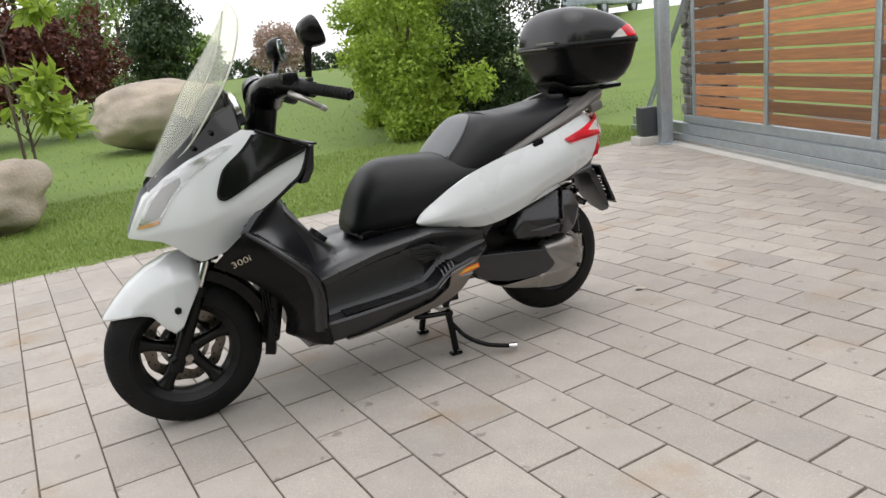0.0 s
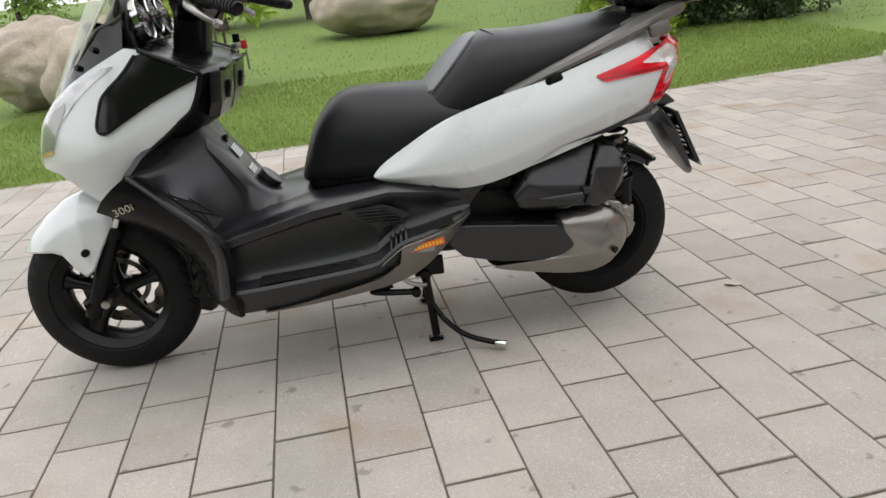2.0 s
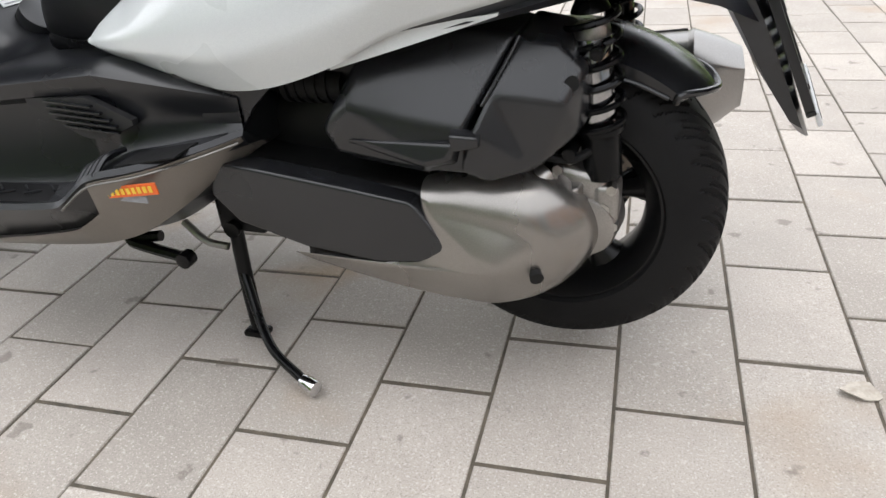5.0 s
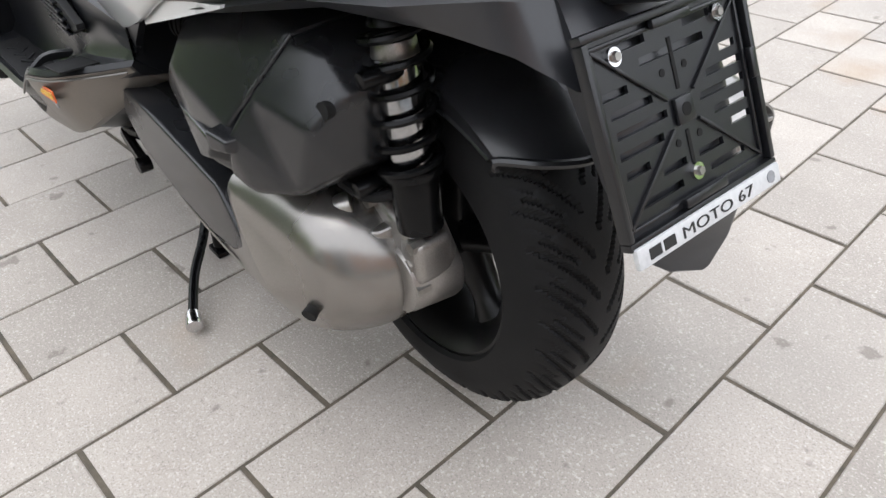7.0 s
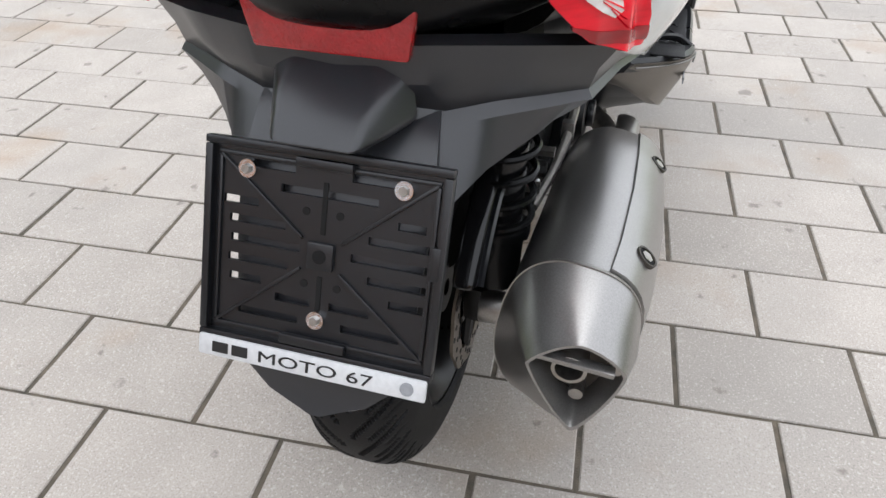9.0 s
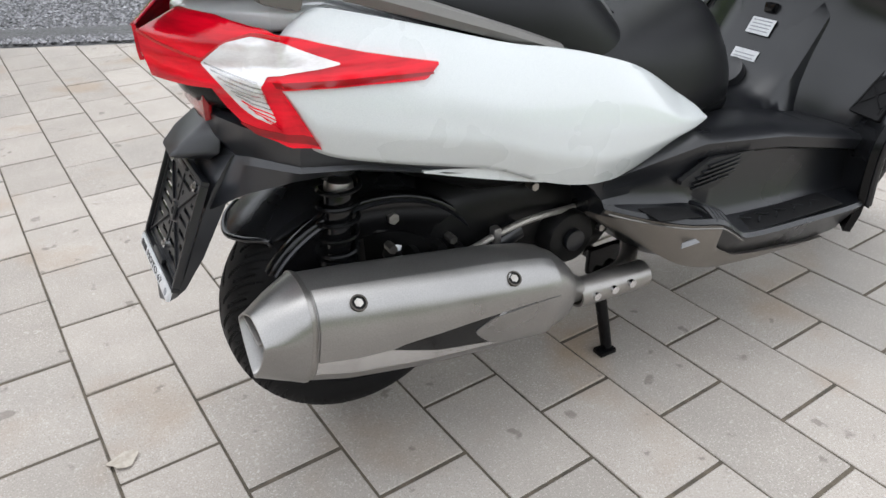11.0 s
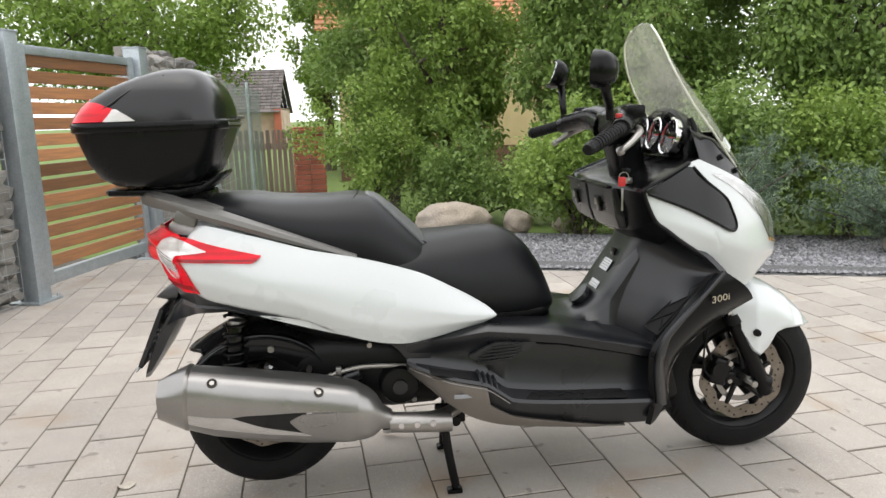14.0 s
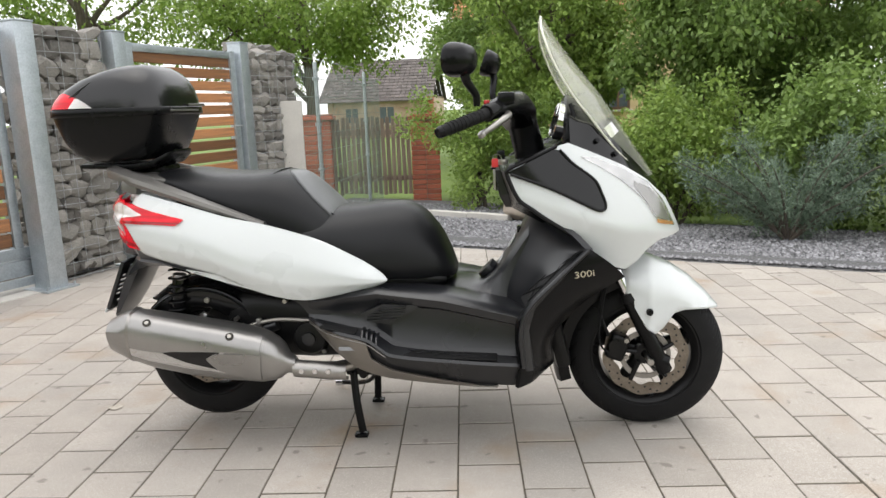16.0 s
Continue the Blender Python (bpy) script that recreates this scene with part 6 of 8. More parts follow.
part("underseat_body", skin([oval(x, 0, z, w, h, 30, 3.4) for x, z, w, h in ((0.10, 0.68, 0.16, 0.09), (0.3, 0.64, 0.19, 0.10), (0.5, 0.58, 0.20, 0.085), (0.68, 0.535, 0.17, 0.045), (0.86, 0.528, 0.125, 0.03), (0.885, 0.525, 0.11, 0.022))]), M_BLACKPL, scooter)
for s in (1, -1):
    part("rear_side_cover", panel(s, [(0.40, 0.52), (0.50, 0.53), (0.56, 0.53)], [(0.40, 0.505), (0.44, 0.47), (0.47, 0.43), (0.56, 0.43)], lambda x, z: 0.222, 16, 8, 0.01), M_GREYPL, scooter)

# ---- rear bodywork ----
R_TOP = [(-0.108, 0.775), (-0.085, 0.812), (-0.05, 0.838), (-0.02, 0.835), (0.086, 0.806), (0.227, 0.764), (0.325, 0.742), (0.405, 0.719), (0.509, 0.681), (0.611, 0.624), (0.690, 0.574), (0.712, 0.552)]
R_BOT = [(-0.108, 0.745), (-0.085, 0.690), (-0.066, 0.657), (0.027, 0.628), (0.136, 0.600), (0.20, 0.582), (0.29, 0.540), (0.386, 0.508), (0.458, 0.497), (0.50, 0.499), (0.567, 0.509), (0.66, 0.526), (0.70, 0.540), (0.712, 0.548)]
R_HALF = at_x([(-0.12, 0.215), (-0.06, 0.245), (0.02, 0.268), (0.12, 0.282), (0.28, 0.284), (0.42, 0.270), (0.56, 0.246), (0.66, 0.222), (0.72, 0.204)])
R_TOP, R_BOT = ([tuple(p[:2]) for p in curve([(x, z, 0) for x, z in line], 60)] for line in (R_TOP, R_BOT))
r_top, r_bot = lin(R_TOP), lin(R_BOT)


def tail_shift(x):
    """The tail stands a little off the centre line."""
    return -0.005 - 0.08 * max(0.0, 0.10 - x)


def rear_depth(x, z):
    lo, hi = r_bot(x), r_top(x)
    v = (z - lo) / max(hi - lo, 0.012)
    thin = min(1.0, (hi - lo) / 0.09)
    y = R_HALF(x) - thin * (0.080 * max(0, v - 0.42) ** 1.5 + 0.120 * max(0, 0.26 - v) ** 1.2)
    return y


for s in (1, -1):
    part("rear_panel", panel(s, R_TOP, R_BOT, lambda x, z: rear_depth(x, z) + s * tail_shift(x), 80, 26), M_WHITE, scooter, "glossy white rear side panel", 60)
    part("panel_blade", panel(s, [(0.085, 0.600), (0.18, 0.588), (0.30, 0.548)], [(0.085, 0.597), (0.2, 0.562), (0.30, 0.532)], lambda x, z: R_HALF(x) - 0.034 + s * tail_shift(x), 20, 5, 0.006), M_WHITE, scooter)


# ---- tail lights wrapping round the corners ----
def lamp_patch(side, top, bottom, lift, n=40, m=14, thick=0.006):
    """A shaped lens on the tail: runs along the side panel, then turns inward behind it."""
    zt, zb = lin(top), lin(bottom)
    def on(s, z, up):
        w = min(1.0, max(0.0, (-0.04 - s) / 0.08))
        e = s + w * 0.5 * max(0.0, 0.775 - z)
        x, run = max(e, -0.105), max(0.0, -0.105 - e)
        y = rear_depth(x, min(max(z, r_bot(x)), r_top(x)))
        if x < -0.06:
            y = max(y, R_HALF(x) - 0.012 + (y - R_HALF(x) + 0.012) * (x + 0.105) / 0.045)
        bow = 0.075 * (run / 0.233) * (1 - run / 0.233) + up
        turn = min(1.0, run / 0.03)
        px, py = x - run * 0.53 - turn * bow * 0.85, y - run * 0.85 + up * (1 - turn) + turn * bow * 0.53
        px += w * (0.3 + 5 * run) * max(0.0, z - 0.80)
        return px, side * py + tail_shift(px), z
    b = bmesh.new()
    rows = []
    for s in np.linspace(top[0][0], top[-1][0], n):
        zs = [zb(s) + (zt(s) - zb(s)) * k / (m - 1) for k in range(m)]
        rows.append([b.verts.new(on(s, z, lift)) for z in zs] + [b.verts.new(on(s, z, lift - thick)) for z in reversed(zs)])
    for p, q in zip(rows, rows[1:]):
        for k in range(2 * m):
            b.faces.new((p[k], p[(k + 1) % (2 * m)], q[(k + 1) % (2 * m)], q[k]))
    b.faces.new(rows[0][::-1])
    b.faces.new(rows[-1])
    bmesh.ops.remove_doubles(b, verts=b.verts, dist=0.0003)
    return b


for s in (1, -1):
    tl = part("tail_light", lamp_patch(s, [(-0.335, 0.800), (-0.30, 0.830), (-0.21, 0.830), (-0.13, 0.820), (-0.07, 0.806), (0.0, 0.786), (0.10, 0.761)],
                                       [(-0.335, 0.745), (-0.25, 0.745), (-0.125, 0.750), (0.0, 0.748), (0.078, 0.743), (0.10, 0.758)], 0.005, 90, 18), M_RED, scooter, "red and clear tail light", 60)
    part("lamp_leg", lamp_patch(s, [(-0.222, 0.770), (-0.118, 0.756), (-0.1165, 0.700), (-0.115, 0.668)], [(-0.222, 0.766), (-0.204, 0.720), (-0.186, 0.690), (-0.15, 0.670), (-0.115, 0.664)], 0.0045, 50, 16), M_RED, tl)
    part("clear_lens", lamp_patch(s, [(-0.205, 0.777), (-0.165, 0.804), (-0.135, 0.812), (-0.10, 0.806), (-0.065, 0.790), (-0.035, 0.778)],
                                  [(-0.205, 0.774), (-0.178, 0.722), (-0.158, 0.703), (-0.148, 0.707), (-0.142, 0.752), (-0.125, 0.766), (-0.065, 0.772), (-0.035, 0.776)], 0.0075, 80, 16), M_CLEAR, tl, "clear ribbed lens", 60)
    for k in range(10):
        u = k / 9
        s0, s1, z0 = -0.199 + 0.040 * u, -0.140 - 0.010 * u, 0.778 - 0.066 * u
        part("lens_rib", lamp_patch(s, [(s0, z0), (s1, z0 - 0.018)], [(s0, z0 - 0.0016), (s1, z0 - 0.020)], 0.0088, 10, 3, 0.003), M_RED if k > 5 else M_HOUSING, tl)
    # Dark red strips laid on as painted shade along the lower facets.
    part("deep_facet", lamp_patch(s, [(-0.125, 0.759), (0.0, 0.757), (0.09, 0.751)], [(-0.125, 0.752), (0.0, 0.750), (0.09, 0.748)], 0.0056, 30, 4, 0.003), M_RED_D, tl)
    part("deep_facet", lamp_patch(s, [(-0.196, 0.704), (-0.165, 0.693), (-0.118, 0.684)], [(-0.196, 0.701), (-0.178, 0.686), (-0.118, 0.670)], 0.0055, 24, 5, 0.003), M_RED_D, tl)
    part("lens_seam", lamp_patch(s, [(-0.335, 0.802), (-0.205, 0.781), (-0.165, 0.807), (-0.135, 0.816), (-0.10, 0.812)], [(-0.335, 0.799), (-0.205, 0.778), (-0.165, 0.804), (-0.135, 0.813), (-0.10, 0.809)], 0.0070, 40, 3, 0.002), M_SWITCH, tl)


def tail():
    """Dark tail: block between the lamps, sheared band and wings below them, lamp housing and the flap that bears the plate."""
    mid = -0.022
    part("tail_block", skin([oval(x, mid, z, w, h, 30, 3.0) for x, z, w, h in ((-0.196, 0.757, 0.03, 0.02), (-0.186, 0.752, 0.055, 0.045), (-0.165, 0.748, 0.085, 0.062), (-0.12, 0.755, 0.155, 0.078), (-0.05, 0.765, 0.205, 0.088), (0.06, 0.755, 0.225, 0.08), (0.20, 0.72, 0.22, 0.06))]), M_BLACKPL, scooter, "black tail between the lights", 45)
    part("tail_top", skin([oval(x, mid, z, w, h, 36, 3.4) for x, z, w, h in ((-0.176, 0.812, 0.02, 0.010), (-0.165, 0.814, 0.055, 0.016), (-0.13, 0.818, 0.125, 0.022), (-0.09, 0.822, 0.178, 0.024), (-0.03, 0.826, 0.215, 0.020), (0.06, 0.80, 0.22, 0.02))]), M_WHITE, scooter, "white top of the tail under the grab rail", 45)
    part("rear_reflector", prism([(-0.066, 0.672), (0.062, 0.672), (0.070, 0.712), (-0.074, 0.712)], -0.006, 0.006, 0.003), M_REDGLASS, scooter, "red rear reflector").matrix_basis = Matrix.Translation((-0.166, mid, 0)) @ Matrix.Rotation(radians(-90), 4, "Z")
    # half sections from the flank round to the middle: band under the lamps, step, wing
    stations = [((0.26, 0.255, 0.572), (0.26, 0.250, 0.566), (0.26, 0.246, 0.562), (0.26, 0.248, 0.558), (0.26, 0.236, 0.552)),
                ((0.12, 0.262, 0.612), (0.12, 0.254, 0.602), (0.12, 0.246, 0.594), (0.12, 0.250, 0.590), (0.12, 0.230, 0.582)),
                ((0.00, 0.244, 0.648), (0.00, 0.228, 0.634), (0.00, 0.216, 0.622), (0.00, 0.220, 0.616), (0.00, 0.195, 0.604)),
                ((-0.085, 0.213, 0.670), (-0.084, 0.198, 0.648), (-0.082, 0.192, 0.629), (-0.086, 0.196, 0.622), (-0.088, 0.165, 0.598)),
                ((-0.140, 0.142, 0.683), (-0.140, 0.132, 0.656), (-0.128, 0.122, 0.630), (-0.134, 0.126, 0.620), (-0.146, 0.120, 0.576)),
                ((-0.160, 0.082, 0.684), (-0.160, 0.076, 0.652), (-0.142, 0.082, 0.622), (-0.150, 0.085, 0.612), (-0.190, 0.092, 0.552)),
                ((-0.166, 0.050, 0.682), (-0.164, 0.048, 0.650), (-0.150, 0.054, 0.626), (-0.160, 0.058, 0.612), (-0.205, 0.055, 0.540)),
                ((-0.170, 0.000, 0.682), (-0.168, 0.000, 0.650), (-0.160, 0.000, 0.636), (-0.168, 0.000, 0.622), (-0.210, 0.000, 0.536))]
    lines = [np.concatenate([np.linspace(a[k], b[k], 4, endpoint=False) for a, b in zip(stations, stations[1:])] + [[stations[-1][k]]]) for k in range(5)]
    rings = []
    for i in range(len(lines[0])):
        outer = [tuple(line[i]) for line in lines]
        rings.append(outer + [(x + 0.012, y * 0.94, z + 0.004) for x, y, z in reversed(outer)])
    rings += [[(x, -y, z) for x, y, z in ring] for ring in reversed(rings[:-1])]
    rings = [[(x, y + (mid if x < -0.1 else tail_shift(x)), z) for x, y, z in ring] for ring in rings]
    part("under_cowl", skin(rings), M_COWL, scooter, "dark grey tail under cowl", 24)
    # flap behind the plate, pointed below
    rings = []
    for x, z, w, d in ((-0.145, 0.622, 0.080, 0.045), (-0.180, 0.580, 0.086, 0.046), (-0.207, 0.530, 0.086, 0.042), (-0.240, 0.458, 0.082, 0.030), (-0.262, 0.412, 0.072, 0.016), (-0.272, 0.392, 0.046, 0.010), (-0.279, 0.378, 0.006, 0.006)):
        rings.append([(x + 0.9 * d * k, mid + w * y, z + 0.44 * d * k) for y, k in ((-1, -0.1), (-0.96, 1), (-0.5, 1.35), (0, 1.4), (0.5, 1.35), (0.96, 1), (1, -0.1), (0.8, -0.4), (-0.8, -0.4))])
    part("plate_arm", skin(rings), M_COWL, scooter, "dark plastic number plate carrier with a pointed mud flap", 30)
    lamp = facet_shell([(-0.224, 0.036, 0.618), (-0.200, 0.038, 0.642), (-0.200, -0.038, 0.642), (-0.228, -0.036, 0.620), (-0.155, 0.066, 0.622), (-0.150, 0.060, 0.660), (-0.160, -0.066, 0.622), (-0.150, -0.060, 0.660), (-0.150, 0.035, 0.676), (-0.150, -0.035, 0.676), (-0.170, 0.040, 0.604), (-0.170, -0.040, 0.604)],
                       [(0, 1, 2, 3), (0, 4, 5, 1), (3, 2, 7, 6), (1, 5, 8, 9, 7, 2), (0, 3, 11, 10), (0, 10, 4), (3, 6, 11), (4, 10, 11, 6, 7, 9, 8, 5)], 0.005)
    bmesh.ops.translate(lamp, verts=lamp.verts, vec=(0, mid, 0))
    part("plate_lamp", lamp, M_COWL, scooter, "dark angular number plate lamp housing", 28)


tail()


def plate_holder():
    """An empty plate carrier: stepped frame, slotted back, cross ribs, three bolts, white strip below."""
    m = Matrix.Translation((-0.2275, -0.022, 0.5190)) @ Matrix.Rotation(radians(24.3), 4, "Y")
    def put(b):
        bmesh.ops.transform(b, matrix=m, verts=b.verts)
        return b
    w, h = 0.206, 0.166
    # rows of slots from top to bottom: height of the row's middle, then the slots as (start, end) across
    slots = ((0.069, ((0.028, 0.066), (-0.060, -0.022))), (0.052, ((-0.046, 0.040),)), (0.036, ((0.060, 0.092), (-0.088, -0.064))), (0.020, ((0.034, 0.086), (-0.092, -0.040))),
             (0.003, ((0.020, 0.084), (-0.092, -0.026))), (-0.014, ((0.030, 0.086), (-0.094, -0.042))), (-0.031, ((0.054, 0.084), (-0.092, -0.062))), (-0.043, ((0.008, 0.040), (-0.046, -0.010))), (-0.060, ((0.018, 0.074), (-0.074, -0.022))))
    gaps = [(a0, a1, z - 0.0034, z + 0.0034) for z, row in slots for a0, a1 in row]
    ys = sorted({-w / 2, w / 2, *(v for g in gaps for v in g[:2])})
    zs = sorted({-h / 2, h / 2, *(v for g in gaps for v in g[2:])})
    b = bmesh.new()
    net = [[b.verts.new((-0.002, y, z)) for z in zs] for y in ys]
    for i in range(len(ys) - 1):
        for j in range(len(zs) - 1):
            y, z = (ys[i] + ys[i + 1]) / 2, (zs[j] + zs[j + 1]) / 2
            if not any(a0 < y < a1 and z0 < z < z1 for a0, a1, z0, z1 in gaps):
                b.faces.new((net[i][j], net[i + 1][j], net[i + 1][j + 1], net[i][j + 1]))
    bmesh.ops.delete(b, geom=[v for v in b.verts if not v.link_faces], context="VERTS")
    deep = bmesh.ops.extrude_face_region(b, geom=list(b.faces), use_keep_orig=True)
    bmesh.ops.translate(b, verts=[v for v in deep["geom"] if isinstance(v, bmesh.types.BMVert)], vec=(0.004, 0, 0))
    p = part("plate_holder", put(b), M_GREYPL, scooter, "black empty number plate holder with a white strip")
    for sy, sz, deep, wide in ((w + 0.008, h + 0.004, 0.012, 0.007), (w - 0.012, h - 0.016, 0.007, 0.004)):
        for y, z, ly, lz in ((0, sz / 2, sy, wide), (0, -sz / 2, sy, wide), (sy / 2 - wide / 2, 0, wide, sz - wide - 0.0004), (-sy / 2 + wide / 2, 0, wide, sz - wide - 0.0004)):
            part("frame_rib", put(box(deep, ly, lz, (-deep / 2 + 0.002, y, z), 0.0018)), M_GREYPL, p)
    for y, z, ly, lz in ((0.0, h / 2 - 0.006, 0.05, 0.008), (0.0, -h / 2 + 0.007, 0.06, 0.009), (-w / 2 + 0.003, 0.012, 0.008, 0.028)):
        part("clip_tab", put(box(0.006, ly, lz, (-0.008, y, z), 0.002)), M_GREYPL, p)
    for sgn in (1, -1):
        for half in (1, -1):
            part("cross_rib", put(box(0.0035, 0.098, 0.003, (-0.0035, half * 0.056, half * sgn * 0.0432), 0.001, turn=Matrix.Rotation(sgn * math.atan2(h - 0.02, w - 0.02), 4, "X"))), M_GREYPL, p)
    boss = part("centre_boss", put(box(0.005, 0.024, 0.024, (-0.004, 0, 0.0), 0.003)), M_GREYPL, p)
    part("boss_hole", put(rod((-0.0060, 0, 0), (-0.0070, 0, 0), 0.006, seg=16)), M_RUBBER, boss)
    for z0, z1 in ((0.018, 0.062), (-0.048, -0.018)):
        part("upright_slot", put(box(0.0012, 0.0045, z1 - z0, (-0.0024, 0, (z0 + z1) / 2), 0.0004)), M_VOID, p)
    for y, z in ((0.016, 0.036), (-0.014, 0.036), (0.014, -0.026), (-0.016, -0.026)):
        part("pin_hole", put(rod((-0.0018, y, z), (-0.0026, y, z), 0.0035, seg=12)), M_VOID, p)
    for y, z in ((0.070, 0.064), (-0.067, 0.066), (0.0, -0.056)):
        c = part("washer", put(rod((-0.0018, y, z), (-0.006, y, z), 0.0078, seg=20)), M_CHROME, p, "bright bolt washer")
        part("bolt_head", put(rod((-0.0058, y, z), (-0.0095, y, z), 0.0048, 0.004, 6)), M_STEEL, c)
    st = part("name_strip", put(box(0.006, w + 0.004, 0.019, (-0.010, 0, -h / 2 - 0.0125), 0.002)), M_STICKER, p, "white strip with black lettering")
    turn = Matrix.Rotation(radians(-90), 4, "Z") @ Matrix.Rotation(radians(90), 4, "X")
    for k in range(2):
        part("letter_block", put(box(0.0012, 0.015, 0.0095, (-0.0132, 0.0835 - k * 0.019, -h / 2 - 0.0125), 0.0)), M_BLACKINK, st)
    part("emblem", put(rod((-0.0128, -0.089, -h / 2 - 0.0125), (-0.0138, -0.089, -h / 2 - 0.0125), 0.006, seg=16)), M_INK, st)
    t = letters("MOTO 67", 0.0145, M_BLACKINK, st, "lettering")
    t.matrix_basis = m @ Matrix.Translation((-0.0134, 0.048, -h / 2 - 0.0178)) @ turn @ Matrix.Diagonal((1.72, 1, 1, 1))


def letters(text, size, mat, parent, name):
    """Flat lettering with the built-in font, turned into a mesh."""
    c = bpy.data.curves.new(name, "FONT")
    c.body, c.size, c.extrude, c.resolution_u = text, size, 0.0003, 3
    tmp = bpy.data.objects.new(name, c)
    scene.collection.objects.link(tmp)
    me = bpy.data.meshes.new_from_object(tmp.evaluated_get(bpy.context.evaluated_depsgraph_get()))
    bpy.data.objects.remove(tmp)
    me.materials.clear()
    me.materials.append(mat)
    ob = new(name, me)
    ob.parent = parent
    return ob


plate_holder()
for s in (1, -1):
    t = letters("300i", 0.032, M_GOLD, scooter, "model_lettering")
    face = Matrix(((-s, 0, 0), (0, 0, s), (0, 1, 0))).to_4x4()
    lean = (shield_y(1.372, 0.572) - shield_y(1.282, 0.572)) / 0.09
    x0 = 1.372 if s > 0 else 1.275
    t.matrix_basis = Matrix.Translation((x0, s * (shield_y(1.325, 0.572) + (x0 - 1.325) * lean + 0.0105), 0.555 if s > 0 else 0.576)) @ Matrix.Rotation(s * math.atan(lean), 4, "Z") @ face @ Matrix.Rotation(radians(17 if s > 0 else 4), 4, "Z") @ Matrix.Diagonal((1.15, 0.85, 1, 1))
    tagged(t, "pale gold displacement lettering")
badge = part("side_badge", box(0.10, 0.002, 0.017, (0.597, yl_(0.6) - 0.001, 0.3795), 0.0, turn=Matrix.Rotation(radians(9), 4, "Y")), M_ORANGE, scooter, "orange side sticker with worn lettering")
for k in range(9):
    part("letter_bar", box(0.006, 0.001, 0.009, (0.637 - k * 0.0099, yl_(0.6) + 0.0008, 0.373 + k * 0.0016), 0.0, turn=Matrix.Rotation(radians(9), 4, "Y")), M_YELLOW, badge)


# ---- grab rail, seat, top box ----
def grab_rail():
    for s in (1, -1):
        pts = [(-0.225, 0.075, 0.902), (-0.175, 0.16, 0.898), (-0.10, 0.212, 0.884), (0.0, 0.234, 0.853), (0.12, 0.243, 0.812), (0.24, 0.241, 0.770), (0.34, 0.226, 0.732)]
        c = curve([(x, y, z) for x, y, z in pts], 36)
        rings = []
        for i, p in enumerate(c):
            u = i / 35
            hh, wide = 0.014 - 0.006 * u ** 2, 0.058 - 0.040 * u ** 1.5
            outline = [(0.0, -hh), (0.006, 0.0), (0.002, hh), (-0.006, hh + 0.003), (-wide, hh + 0.012 * (1 - u)), (-wide - 0.003, hh - 0.006), (-wide + 0.004, -hh + 0.008), (-0.010, -hh - 0.001)]
            rings.append([(p[0], s * (p[1] + dy) + tail_shift(p[0]) * 0.6, p[2] + dz) for dy, dz in outline])
        r = part("grab_rail", skin(rings), M_RAIL, scooter, "satin grey passenger grab rail", 40)
        part("rail_foot", box(0.055, 0.03, 0.034, (-0.085, s * 0.215, 0.858), 0.008, turn=Matrix.Rotation(radians(16), 4, "Y")), M_RAIL, r)
        part("rail_foot", box(0.05, 0.024, 0.026, (0.21, s * 0.240, 0.757), 0.008, turn=Matrix.Rotation(radians(18), 4, "Y")), M_BLACKPL, r)
    part("rear_carrier", skin([oval(x, 0, z, w, h, 26, 5) for x, z, w, h in ((-0.175, 0.884, 0.10, 0.006), (-0.165, 0.885, 0.125, 0.011), (-0.08, 0.880, 0.16, 0.012), (0.0, 0.866, 0.15, 0.012), (0.03, 0.86, 0.12, 0.006))]), M_RAIL, scooter)


grab_rail()


def seat_loft(x0, x1, zt, zb, hw, n, power_top, name, label, parent):
    rings = []
    for x in np.linspace(x0, x1, n):
        top, bot, w = zt(x), zb(x), hw(x)
        h = max(top - bot, 0.004)
        ring = []
        for a in np.linspace(0, math.pi, 25):
            c, s = math.cos(a), math.sin(a)
            ring.append((x, w * math.copysign(abs(c) ** (2 / power_top), c), bot + h * abs(s) ** (2 / power_top)))
        ring += [(x, -w * 0.9, bot - 0.012), (x, 0, bot - 0.014), (x, w * 0.9, bot - 0.012)]
        rings.append(ring)
    return part(name, skin(rings), M_SEAT, parent, label, 60)


seat_bottom = at_x([(-0.09, 0.862), (0.003, 0.850), (0.186, 0.776), (0.368, 0.706), (0.50, 0.648), (0.585, 0.604), (0.665, 0.562), (0.74, 0.550), (0.91, 0.543)])
seat_half = at_x([(-0.09, 0.085), (-0.06, 0.125), (0.05, 0.172), (0.2, 0.198), (0.4, 0.206), (0.6, 0.192), (0.74, 0.168), (0.85, 0.130), (0.895, 0.096), (0.912, 0.055)])
seat = part("seat_base", skin([oval(x, 0, seat_bottom(x) - 0.012, seat_half(x) * 0.93, 0.012, 24, 4) for x in np.linspace(-0.07, 0.895, 30)]), M_BLACKPL, scooter)
seat_loft(-0.088, 0.548, at_x([(-0.088, 0.870), (-0.06, 0.893), (0.03, 0.899), (0.14, 0.886), (0.27, 0.883), (0.345, 0.886), (0.395, 0.874), (0.44, 0.842), (0.49, 0.795), (0.53, 0.752), (0.548, 0.715)]),
          seat_bottom, lambda x: seat_half(x) * (1 if x < 0.35 else 1 - 1.4 * (x - 0.35) ** 1.6), 60, 2.9, "passenger_seat", "raised black vinyl passenger seat with a step", seat)
